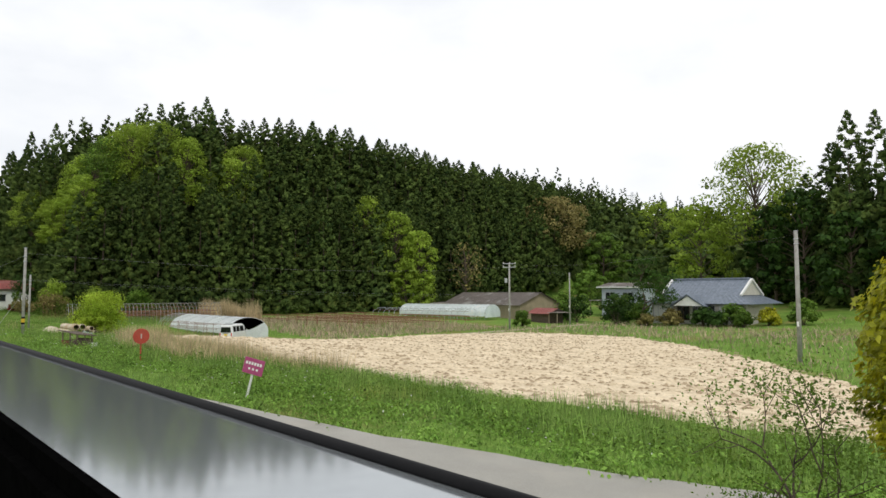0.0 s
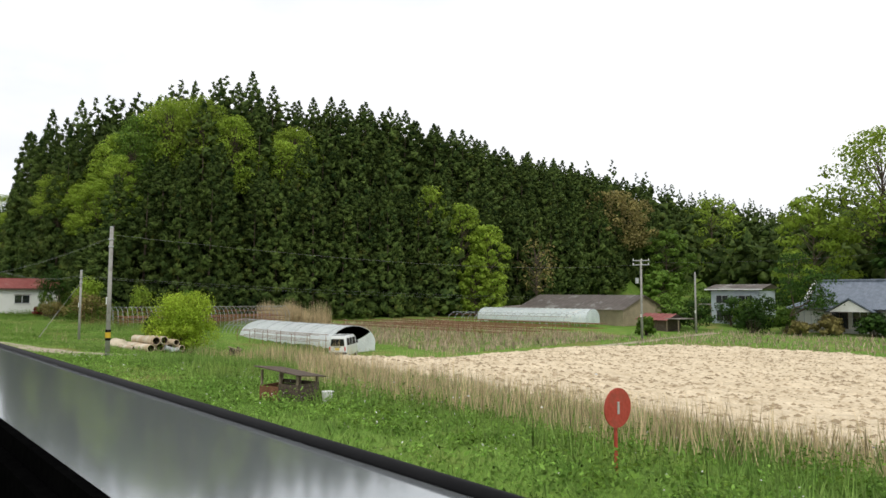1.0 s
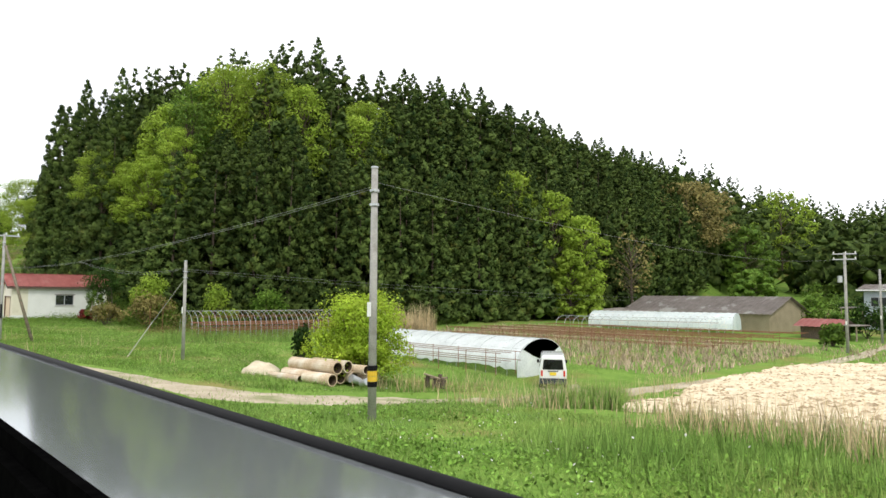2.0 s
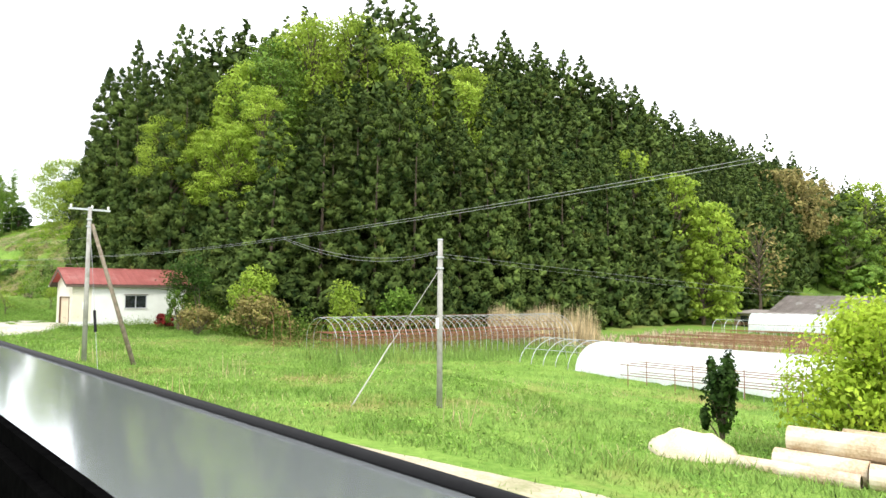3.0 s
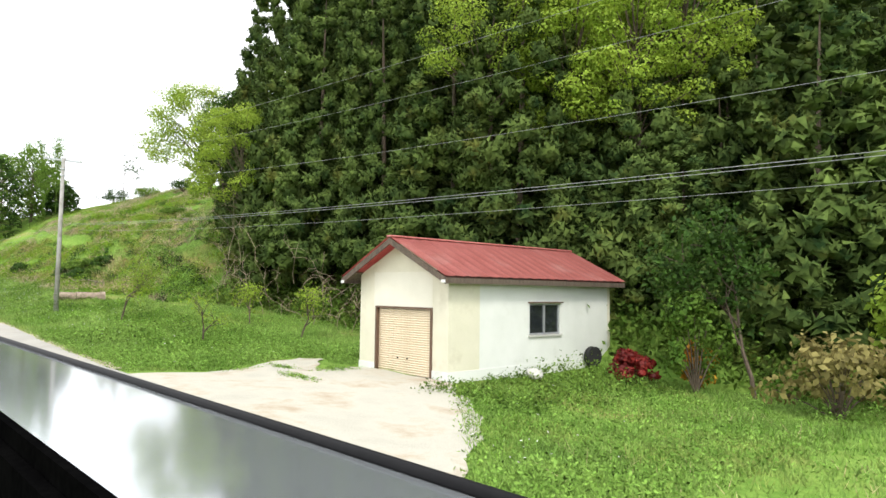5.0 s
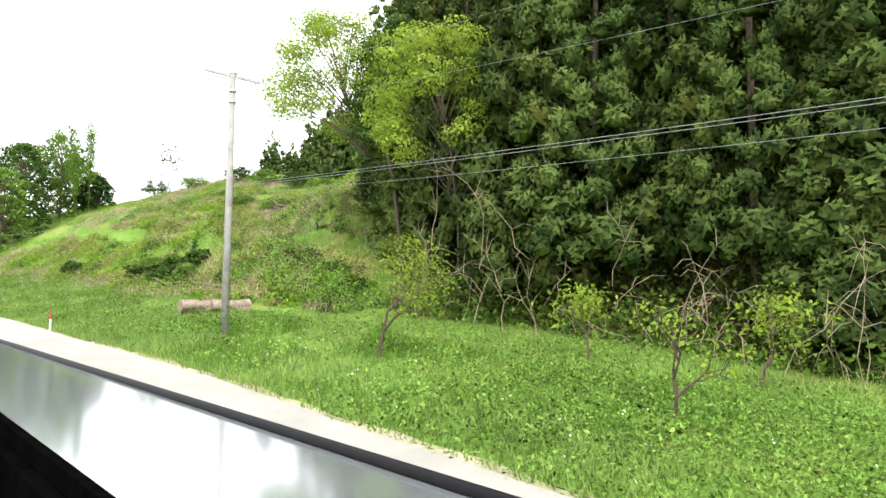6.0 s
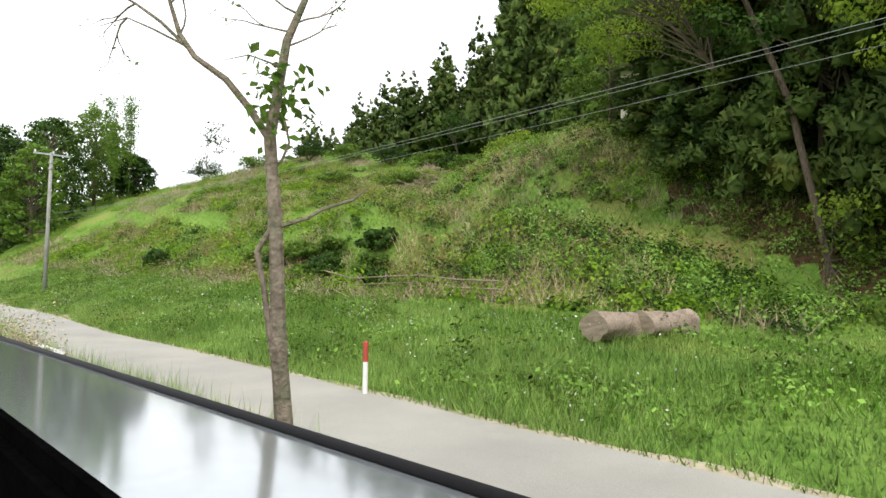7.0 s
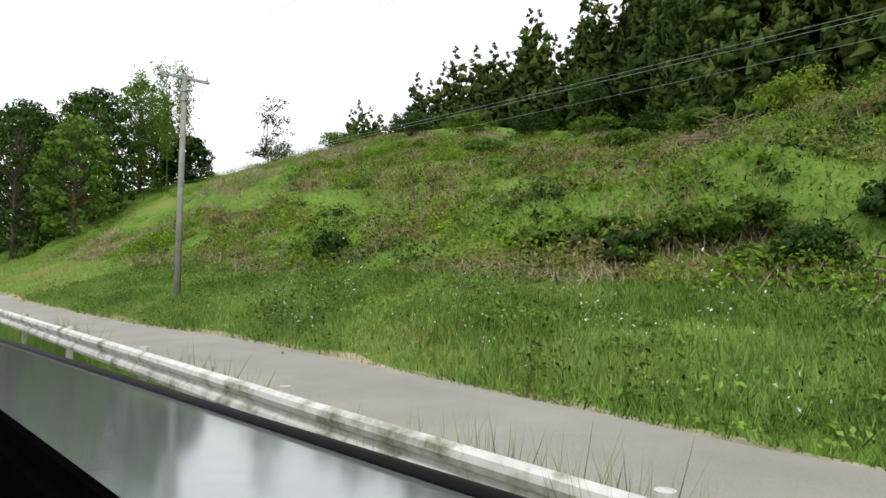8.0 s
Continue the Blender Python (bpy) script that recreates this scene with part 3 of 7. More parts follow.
def cedar_crown(h, r, tufts, per, size, seed, base=0.1):
    """Rounded drooping tufts packed over a blunt cone: each a lumpy ball of close sprays with needle points standing out of it."""
    rng = np.random.default_rng(seed)
    k = np.arange(tufts)
    u = base + (0.95 - base) * (1 - np.sqrt(1 - (k + 0.5) / tufts * 0.985))
    ang = k * 2.39996 + rng.normal(0, 0.35, tufts)
    rad = r * np.minimum((1 - u) ** 0.5, 0.8 + 0.9 * u) * (0.55 + 0.5 * rng.random(tufts) ** 0.6)
    tr = (0.42 + 0.34 * rng.random(tufts)) * r / 3.0 * (1.12 - 0.5 * u) * math.sqrt(300 / tufts)
    # the pointed top
    m = 24 if tufts > 100 else 9
    lead = 1 - 0.19 * np.linspace(1, 0.03, m) ** 1.2
    u, ang, rad = np.append(u, lead), np.append(ang, np.arange(m) * 2.4), np.append(rad, 2.1 * (1.0 - lead) * r)
    tr = np.append(tr, (0.25 + 1.75 * (1 - lead)) * (1 if m == 24 else 1.4) * r / 3.2)
    tufts += m
    mid = np.stack([np.cos(ang) * rad, np.sin(ang) * rad, u * h - 0.22 * rad], 1)
    out = np.stack([np.cos(ang), np.sin(ang), np.full(tufts, 0.6)], 1)
    bv, bf = BALL_V, BALL_F
    lump = bv[None] * (0.4 + 0.4 * rng.random((tufts, len(bv), 1))) * np.array([1, 1, 0.82])
    v0 = (mid[:, None] + lump * tr[:, None, None]).reshape(-1, 3)
    n0 = (bv[None] + 0.3 * out[:, None] + 0.4 * rng.normal(size=(tufts, len(bv), 3))).reshape(-1, 3)
    f0 = (bf[None] + (np.arange(tufts) * len(bv))[:, None, None]).reshape(-1, 3)
    p = rng.normal(size=(tufts, per, 3)) + out[:, None] * 0.8
    p /= np.linalg.norm(p, axis=2)[..., None]
    c = (mid[:, None] + p * np.array([1, 1, 0.85]) * tr[:, None, None] * (0.58 + 0.42 * rng.random((tufts, per, 1)))).reshape(-1, 3)
    s = (np.repeat(tr, per) * size * (0.6 + 0.8 * rng.random(tufts * per)))[:, None]
    d = p.reshape(-1, 3)
    along = d * 0.3 + rng.normal(0, 0.6, d.shape)
    along /= np.linalg.norm(along, axis=1)[:, None]
    side = np.cross(along, d + rng.normal(0, 0.35, d.shape))
    side /= np.linalg.norm(side, axis=1)[:, None] + 1e-9
    v1 = np.stack([c - along * s * 0.5 - side * s * 0.42, c - along * s * 0.5 + side * s * 0.42, c + along * s], 1).reshape(-1, 3)
    n1 = np.repeat(d + 0.2 * np.repeat(out, per, 0) + rng.normal(0, 0.18, d.shape), 3, 0)
    f1 = np.arange(len(v1)).reshape(-1, 3) + len(v0)
    return np.concatenate([v0, v1]), np.concatenate([f0, f1]), np.concatenate([n0, n1])


CEDAR_LABEL = "tall dark green cedar with tufted conical crown"


def cedar(h, r, tufts, per, size, seed, label=CEDAR_LABEL, base=0.1):
    t = thing("cedar_tree", pose(0, 0, 0), label, "tree", "cedars of the hill")
    part("trunk", tube(bmesh.new(), [(0, 0, -0.6), (0.05, 0, h * 0.45), (0, 0.04, h * 0.8)], [0.2, 0.12, 0.02], 7), M_BARK, t)
    v, f, n = cedar_crown(h, r, tufts, per, size, seed, base)
    sheet("crown", v, f, M_CEDAR, t, normals=n)
    return t


front_cedars = [cedar(22, r, 270, 46, 0.42, s, base=b) for r, s, b in ((3.6, 41, 0.02), (3.3, 42, 0.04), (3.7, 43, 0.03))]
edge_cedars = [cedar(22, r, 300, 110, 0.25, s, base=b) for r, s, b in ((3.6, 1, 0.05), (3.3, 2, 0.10), (3.7, 3, 0.03))]
near_cedars = [cedar(22, r, 230, 26, 0.5, s, base=b) for r, s, b in ((3.5, 5, 0.05), (3.2, 6, 0.03), (3.7, 7, 0.05), (3.4, 8, 0.02))]
low_cedars = [cedar(9.5, r, 130, 110, 0.27, s, label="young dark green cedar at the forest edge", base=0.03) for r, s in ((2.5, 21), (2.2, 22))]
high_cedars = [cedar(22, r, 300, 100, 0.25, s, base=0.05) for r, s in ((3.7, 31), (3.4, 32))]
mid_cedars = [cedar(22, r, 140, 12, 0.7, s) for r, s in ((3.7, 11), (3.4, 12), (3.8, 13))]


def tall(x, y):
    """Height of the cedars: tallest over the railway side, lower towards the open slope and on the crest."""
    h = 22.3 if lz(x, y) < 7 else float(np.interp(y, [26, 42, 60, 90], [22, 22.3, 20.6, 19.6]))
    if y < 40:
        h = max(h, float(np.interp(x, [-138, -126], [25.5, 0.0])))
    elif y < 56 and x < -134:
        h = 23.5
    if x > -124 and y < 38:
        h = min(h, max(9.0, float(np.interp(y, [24, 27, 32, 38], [18.5, 19.6, 22, 26])) - lz(x, y)))
    if 36 < y < 80 and x > front(y) - 8:
        h -= 1.4
    if y < 34:
        h = min(h, float(np.interp(x, [-164, -160, -156, -150, -145], [10, 14, 18, 22.5, 27])))
    return h


# fresh-leaved trees on the shoulder of the hill: x, y, spread, height
FRESH = ((-124, 27.2, 5.5, 15), (-124.5, 31, 7.5, 18.5), (-126, 34.5, 9, 20.5), (-125, 38.5, 11, 22), (-121.5, 42, 10, 20.5), (-118.5, 46, 8, 18.5), (-129, 37, 9, 20), (-129, 40, 9, 21.5),
         (-121.6, 25.4, 5.5, 14.5), (-119.0, 26.6, 5.5, 14.5), (-117.8, 29.0, 5.5, 17.5), (-122, 32, 7.5, 18), (-120.5, 58, 9, 14), (-117.5, 54, 8, 15.5))


def clear_of_fresh(x, y):
    return all((x - a) ** 2 + (y - b) ** 2 > (w * 0.42) ** 2 for a, b, w, h in FRESH)


GARAGE = (-123.5, -115.8, 11.5, 24)


def scatter(n, x0, x1, y0, y1, gap, rng, ok, taken):
    out = []
    for _ in range(n):
        x, y = rng.uniform(x0, x1), rng.uniform(y0, y1)
        if ok(x, y) and all((x - a) ** 2 + (y - b) ** 2 > gap * gap for a, b in taken):
            taken.append((x, y))
            out.append((x, y))
    return out


def front(y):
    """The forest's edge towards the fields: x at a given y."""
    return np.interp(y, [20, 24, 27, 30, 40, 60, 100, 150, 240], [-139, -124, -108, -106.0, -105, -104.5, -105, -112, -120])


def edge_y(x):
    """The forest's edge towards the railway: y at a given x."""
    return np.interp(x, [-162, -158, -154, -150, -146, -140, -130, -124, -110, -104], [32, 26.5, 24.0, 22.8, 22.0, 22.0, 22.4, 24.0, 26, 27])


def far_wood_crown(spots, seed, name, label, mats=M_CEDAR, tufts=56, per=10, size=0.75, hs=None, wide=3.3, base=0.1):
    """Many crowns in one mesh: the woods that stand too far off to count."""
    rng = np.random.default_rng(seed)
    vs, fs, ns, n = [], [], [], 0
    protos = [cedar_crown(22.0, wide, tufts, per, size, seed + i, base) for i in range(4)]
    for x, y in spots:
        v, f, w = protos[rng.integers(4)]
        q = rng.uniform(0, 6.28)
        c, s = math.cos(q), math.sin(q)
        h = (tall(x, y) * rng.uniform(0.9, 1.06)) if hs is None else rng.uniform(*hs)
        k = rng.uniform(0.85, 1.1)
        turn = np.array([[c, s, 0], [-s, c, 0], [0, 0, 1]])
        ns.append(w @ turn)
        vs.append((v @ turn) * np.array([k, k, h / 22]) + np.array([x, y, lz(x, y) - 0.3]))
        fs.append(f + n)
        n += len(v)
    return tagged(sheet(name, np.concatenate(vs), np.concatenate(fs), mats, normals=np.concatenate(ns)), label, "woods", kind="stuff")


def plant_forest():
    rng = np.random.default_rng(21)
    taken = []
    edge = scatter(900, -160, -118, 19, 34, 2.8, rng, lambda x, y: edge_y(x) + (1.5 if x < -145 else 0) < y < edge_y(x) + 3.2 and x < front(y) and clear_of_fresh(x, y), taken)
    face = scatter(600, -112, -103, 26, 50, 3.0, rng, lambda x, y: front(y) - 3 < x < front(y) and clear_of_fresh(x, y), taken)
    low = scatter(900, -133, -112, 20, 33, 2.4, rng, lambda x, y: edge_y(x) < y < edge_y(x) + 6 and x < front(y), taken)
    near = scatter(2500, -158, -104, 20, 75, 3.1, rng, lambda x, y: (edge_y(x) + 3 < y < edge_y(x) + 8 and x < front(y) or (x < front(y) and x > front(y) - 6 and y > 26)) and clear_of_fresh(x, y), taken)
    mid = scatter(3500, -165, -104, 27, 175, 3.3, rng, lambda x, y: x < front(y) - (5.5 if y < 75 else 0) and y > edge_y(x) + 6 and x > -122 - 0.12 * y and clear_of_fresh(x, y), taken)
    crest = scatter(2500, -165, -112, 27, 150, 3.6, rng, lambda x, y: x < front(y) - 15 and y > edge_y(x) + 10 and clear_of_fresh(x, y), taken)
    left = {id(t): True for t in edge_cedars + near_cedars + mid_cedars + low_cedars + high_cedars + front_cedars}
    extra = max(20, 280 - len(near) - len(edge) - len(face) - len(low))
    dim = [p for p in edge if p[0] < -145]
    edge = [p for p in edge if p[0] >= -145]
    for pool, spots in ((edge_cedars, edge), (high_cedars, dim), (front_cedars, face), (near_cedars, near), (mid_cedars, mid[:extra]), (low_cedars, low)):
        for i, (x, y) in enumerate(spots):
            src = pool[i % len(pool)]
            s, z = rng.uniform(0.86, 1.08), (rng.uniform(17, 24) if spots is low else tall(x, y)) / 22 * rng.uniform(0.9, 1.06)
            m = pose(x, y, lz(x, y) - 0.2, rng.uniform(-1.5, 1.5), rng.uniform(-1.5, 1.5), rng.uniform(0, 360)) @ Matrix.Diagonal((s, s, z, 1))
            if left.pop(id(src), None):
                src.matrix_basis = m
            else:
                copy_thing(src, pose(0, 0, 0)).matrix_basis = m
    far_wood_crown(mid[extra:] + crest, 31, "hill_woods", "dark cedar plantation covering the hill behind")
    return taken


TAKEN = plant_forest()


def far_woods():
    rng = np.random.default_rng(8)
    t = []
    a = scatter(900, -190, -100, 150, 300, 6, rng, lambda x, y: x < -108 - 0.05 * (y - 150) or y > 230, t)
    b = scatter(900, -100, 60, 112, 260, 5.5, rng, lambda x, y: y > np.interp(x, [-100, -72, -60, -20, 60], [168, 146, 130, 118, 108]), t)
    c = scatter(700, -300, -185, 50, 110, 4.2, rng, lambda x, y: y > np.interp(x, [-300, -240, -225, -200, -190, -185], [90, 78, 74, 64, 55, 50]), t)
    e = scatter(800, -198, -151, 29, 66, 2.9, rng, lambda x, y: y > np.interp(x, [-198, -190, -180, -170, -160, -151], [58, 52, 43, 40.5, 39, 31]), t)
    far_wood_crown(a + b, 41, "far_woods", "dark cedar woods closing the valley", tufts=22, per=3, size=1.0, hs=(18, 24))
    far_wood_crown(c, 42, "ridge_woods", "cedars standing along the ridge of the slope", tufts=50, per=14, size=0.7, hs=(21, 26), wide=2.9, base=0.3)
    far_wood_crown(e, 44, "slope_woods", "dark cedars at the top of the open slope", tufts=170, per=16, size=0.5, hs=(22, 28), wide=3.3, base=0.05)


far_woods()


# ---------------------------------------------------------------- broadleaf trees and shrubs
def grow(bm, p, d, length, rad, depth, rng, tips, fork=3, spread=0.75, lift=0.15):
    """A limb that bends and forks; its ends are gathered in tips."""
    pts, q, e = [p], p, d.copy()
    for _ in range(3):
        e = (e + Vector(rng.normal(0, 0.16, 3)) + Vector((0, 0, lift * 0.3))).normalized()
        q = q + e * length / 3
        pts.append(q)
    tube(bm, pts, [rad, rad * 0.85, rad * 0.72, rad * 0.6], 6 if depth > 1 else 4, caps=False)
    if depth == 0:
        tips.append(q)
        return
    tips.append(q)
    for k in range(fork):
        side = Vector(rng.normal(0, 1, 3))
        side = (side - e * side.dot(e)).normalized()
        nd = (e + side * spread * rng.uniform(0.7, 1.2) + Vector((0, 0, lift))).normalized()
        grow(bm, pts[3] if k else pts[2], nd, length * rng.uniform(0.62, 0.8), rad * 0.58, depth - 1, rng, tips, fork, spread, lift)


def broadleaf(name, x, y, h, mat, label, seed, depth=3, fork=3, leaf=0.2, per=34, clump=0.9, bark=M_BARK, rad=0.2, spread=0.75, group="", category="tree", flat=0.55, sink=0.2, trunk=0.34, kind=""):
    rng = np.random.default_rng(seed)
    t = thing(name, pose(x, y, lz(x, y) - sink), label, category, group, kind)
    bm, tips = bmesh.new(), []
    grow(bm, Vector((0, 0, 0)), Vector((0, 0, 1)), h * trunk, rad, depth, rng, tips, fork, spread)
    top = max(p.z for p in tips)
    part("trunk", bm, bark, t)
    k = (h - clump * 0.4) / top
    t.children[0].scale = (1, 1, k)
    c = np.array(tips)
    c[:, 2] *= k
    pts = c[:, None] + rng.normal(size=(len(c), per, 3)) * clump * np.array([0.62, 0.62, flat * 0.62])
    v, f = leaves(pts.reshape(-1, 3), np.full(len(c) * per, leaf), rng, up=0.7, aspect=0.6)
    sheet("crown", v, f, mat, t)
    return t


def shrub(name, x, y, w, h, mat, label, seed, n=900, leaf=0.09, category="shrub", group="", sink=0.05, kind="", lumps=14):
    """A bush: stems from the ground and leaf clumps in an uneven dome."""
    rng = np.random.default_rng(seed)
    t = thing(name, pose(x, y, lz(x, y) - sink), label, category, group, kind)
    bm = bmesh.new()
    ends = []
    for k in range(lumps):
        a, e = rng.uniform(0, 6.28), rng.uniform(0.15, 1.0)
        r = w / 2 * math.sqrt(1 - (e * 0.9) ** 2) * rng.uniform(0.3, 1.0)
        ends.append((math.cos(a) * r, math.sin(a) * r, h * (0.14 + 0.76 * e * rng.uniform(0.75, 1.05))))
        tube(bm, [(0, 0, 0), (ends[-1][0] * 0.45, ends[-1][1] * 0.45, ends[-1][2] * 0.55), ends[-1]], [0.03, 0.02, 0.008], 4, caps=False)
    part("stem", bm, M_BARK, t)
    pick = rng.integers(0, lumps, n)
    c = np.array(ends)[pick]
    d = rng.normal(size=(n, 3))
    d /= np.linalg.norm(d, axis=1)[:, None]
    q = (0.35 + 0.65 * rng.random(n) ** 0.5)[:, None] * (0.5 + 1.0 * rng.random(lumps))[pick][:, None]
    pts = c + d * q * np.array([w * 0.19, w * 0.19, h * 0.15])
    pts[:, 2] = np.maximum(pts[:, 2], 0.05)
    v, f = leaves(pts, np.full(n, leaf), rng, up=0.4, aspect=0.6, facing=d, loose=0.55)
    sheet("foliage", v, f, mat, t, normals=np.repeat(d + np.array([0, 0, 0.3]), 4, 0))
    return t


def dome_tree(x, y, w, h, mat, label, seed, group, n=2600, leaf=0.26, low=0.2, lumps=30, bark=M_BARK, rad=0.28, thin=1.0, lean=(0, 0), plate=0.15):
    """A round-headed tree: trunk, limbs to each leaf mass, and masses set over an uneven dome."""
    rng = np.random.default_rng(seed)
    t = thing("broadleaf_tree", pose(x, y, lz(x, y) - 0.2), label, "tree", group)
    bm = bmesh.new()
    fork = h * max(0.22, low)
    lx, ly = lean
    tube(bm, [(0, 0, 0), (0.1 + lx * 0.2, 0.05 + ly * 0.2, fork * 0.6), (lx * 0.4, ly * 0.4, fork), (lx, ly, h * 0.75)], [rad, rad * 0.8, rad * 0.7, rad * 0.2], 8, caps=False)
    ends = []
    for k in range(lumps):
        a, e = k * 2.39996 + rng.normal(0, 0.3), (k + 0.5) / lumps
        r = w / 2 * math.sqrt(max(0.02, 1 - (e * 1.6 - 0.6) ** 2)) * rng.uniform(0.62, 1.0)
        p = Vector((lx + math.cos(a) * r, ly + math.sin(a) * r, h * (low + (0.94 - low) * e)))
        ends.append(p)
        g = min(p.z * 0.75, h * 0.7) / (0.75 * h)
        q = Vector((lx * g, ly * g, 0.75 * h * g))
        tube(bm, [q, q.lerp(p, 0.5) + Vector((0, 0, 0.04 * h * rng.random())), p], [rad * 0.32, rad * 0.2, 0.02], 4, caps=False)
    part("trunk", bm, bark, t)
    c = np.array(ends)[rng.integers(0, lumps, n)]
    d = rng.normal(size=(n, 3))
    d /= np.linalg.norm(d, axis=1)[:, None]
    rr = w * plate * (0.4 + 0.6 * rng.random(n)[:, None] ** 0.5) * thin
    v, f = leaves(c + d * rr * np.array([1, 1, 0.5]), np.full(n, leaf), rng, up=0.35, aspect=0.6, facing=d)
    sheet("crown", v, f, mat, t, normals=np.repeat(d + np.array([0, 0, 0.35]), 4, 0))
    return t


HILL_BROAD = "hillside broadleaf trees"
# fresh-leaved trees on the shoulder of the hill
for i, (x, y, w, h) in enumerate(FRESH):
    dome_tree(x, y, w, h, M_GREEN if i in (2, 6, 11) else M_FRESH, "tall round tree in fresh yellow-green spring leaf", 100 + i, HILL_BROAD, n=12000 if 8 <= i < 11 else 6500, leaf=0.085 if 8 <= i < 11 else 0.18, low=0.42 if 8 <= i < 11 else 0.3, lumps=46 if 8 <= i < 11 else 80, plate=0.17, rad=0.16 if 8 <= i < 11 else 0.28)
for x, y, w, h, q in ((-110.3, 81, 9, 24.5, 120), (-106, 84.5, 9, 21.5, 121), (-102.2, 87.5, 8, 17.5, 119), (-102.0, 84, 6, 11, 118)):
    dome_tree(x, y, w, h, M_FRESH, "broad domed tree in bright green leaf before cedars", q, HILL_BROAD, n=3400, leaf=0.28, low=0.1, lumps=60, plate=0.16)
dome_tree(-101, 100, 8, 15, M_BRONZE, "thin tree with sparse brownish young leaves", 122, HILL_BROAD, n=420, leaf=0.26, low=0.3, lumps=34, thin=1.3)
dome_tree(-115, 149, 20, 31 - lz(-115, 149), M_BRONZE, "wide tree with bronze-brown young leaves", 123, HILL_BROAD, n=4600, leaf=0.36, low=0.3, lumps=44)
for i, (x, y, w, h) in enumerate(((-106, 160, 13, 17), (-112, 200, 19, 25), (-97, 140, 9, 8))):
    dome_tree(x, y, w, h, M_FRESH if i == 1 else M_GREEN, "rounded green tree before dark woods", 124 + i, HILL_BROAD, n=2000, leaf=0.5, low=0.1, lumps=30)
# leaning trees at the corner of the forest beside the open slope
dome_tree(-151.0, 22.4, 8.5, 17.2, M_FRESH, "leaning pale green tree at the forest edge", 130, HILL_BROAD, n=22000, leaf=0.075, low=0.56, lumps=60, rad=0.13, thin=0.95, lean=(-6.2, -0.4))
# a mid-green tree; the dark leaf colour imitates shade under its canopy
dome_tree(-150.2, 24.4, 6.0, 14.2, M_DARKLEAF, "leaning green tree at the forest edge, leaves darkened as canopy shade", 131, HILL_BROAD, n=11000, leaf=0.085, low=0.42, lumps=60, rad=0.11, lean=(-2.4, -1.2))
dome_tree(-145.6, 21.2, 7.2, 14.6, M_FRESH, "mid-green broadleaf tree at the forest corner", 134, HILL_BROAD, n=15000, leaf=0.08, low=0.5, lumps=44, rad=0.06, lean=(-0.8, -0.6))
dome_tree(-166, 33.5, 6, 10, M_GREEN, "green broadleaf tree at the forest edge", 132, HILL_BROAD, n=6000, leaf=0.12, low=0.1, lumps=40, rad=0.16)
dome_tree(-125.2, 23.4, 6.5, 18, M_FRESH, "spreading pale green tree among cedars", 133, HILL_BROAD, n=11000, leaf=0.07, low=0.62, lumps=30, rad=0.16, thin=1.1)
# trees behind the farmhouse
for i, (x, y, w, h, m) in enumerate(((-48.5, 122, 18, 30, M_FRESH), (-44, 118, 10, 18, M_DARKLEAF), (-58.5, 121, 13, 21, M_FRESH), (-38, 114, 11, 20, M_DARKLEAF), (-30, 109, 10, 15, M_DARKLEAF), (-22, 107, 11, 15, M_DARKLEAF), (-14, 106, 12, 15, M_GREEN))):
    dome_tree(x, y, w, h, m, "tall spreading tree behind the farmhouse", 140 + i, "trees behind the farmhouse", n=2600 if i else 5200, leaf=0.38 if i else 0.3, low=0.12 if i else 0.36, lumps=36 if i else 70, rad=0.32)
for i, (x, y, h) in enumerate(((-40, 122, 22), (-35, 118, 26), (-31, 113.5, 30), (-27, 112, 29), (-24, 110, 27), (-20, 111, 26), (-33, 122, 24), (-15, 110, 24), (-44, 124, 20))):
    copy_thing(near_cedars[i % 4], pose(0, 0, 0)).matrix_basis = pose(x, y, lz(x, y) - 0.2, 0, 0, 70 * i) @ Matrix.Diagonal((1.25, 1.25, h / 22, 1))


# broadleaf wood beside the bend of the road
for i, (x, y, w, h) in enumerate(((-244, 18.5, 8, 14), (-250, 14, 9, 18), (-251, 22, 9, 17.5), (-256, 29, 9, 16), (-251, 33.5, 6, 6.5), (-259, 18, 9, 17), (-264, 24, 10, 17), (-266, 14, 10, 19), (-272, 19, 10, 20), (-275, 27, 11, 18), (-284, 20, 12, 22), (-288, 12, 12, 23), (-262, 33, 8, 11))):
    dome_tree(x, y, w, h, M_DARKLEAF if i % 3 else M_GREEN, "dense green broadleaf tree beside the road bend", 170 + i, "trees at the road bend", n=3000, leaf=0.26, low=0.04, lumps=54, plate=0.15)


def pylon(x, y, h):
    z = lz(x, y)
    t = thing("transmission_tower", pose(x, y, z), "distant pale lattice transmission tower", "tower")
    bm = bmesh.new()
    for sx in (-1, 1):
        for sy in (-1, 1):
            tube(bm, [(sx * 2.2, sy * 2.2, 0), (sx * 0.4, sy * 0.4, h)], 0.08, 4)
    for k in range(9):
        u0, u1 = k / 9, (k + 1) / 9
        a, b = 2.2 - 1.8 * u0, 2.2 - 1.8 * u1
        tube(bm, [(-a, -a, u0 * h), (b, -b, u1 * h)], 0.05, 4)
        tube(bm, [(a, a, u0 * h), (-b, b, u1 * h)], 0.05, 4)
    part("lattice", bm, M_STEEL, t)
    for k in range(3):
        part("arm", solid(-3.2, 3.2, -0.15, 0.15, h * (0.74 + 0.1 * k), h * (0.74 + 0.1 * k) + 0.3), M_STEEL, t)


pylon(-176, 292, 30)


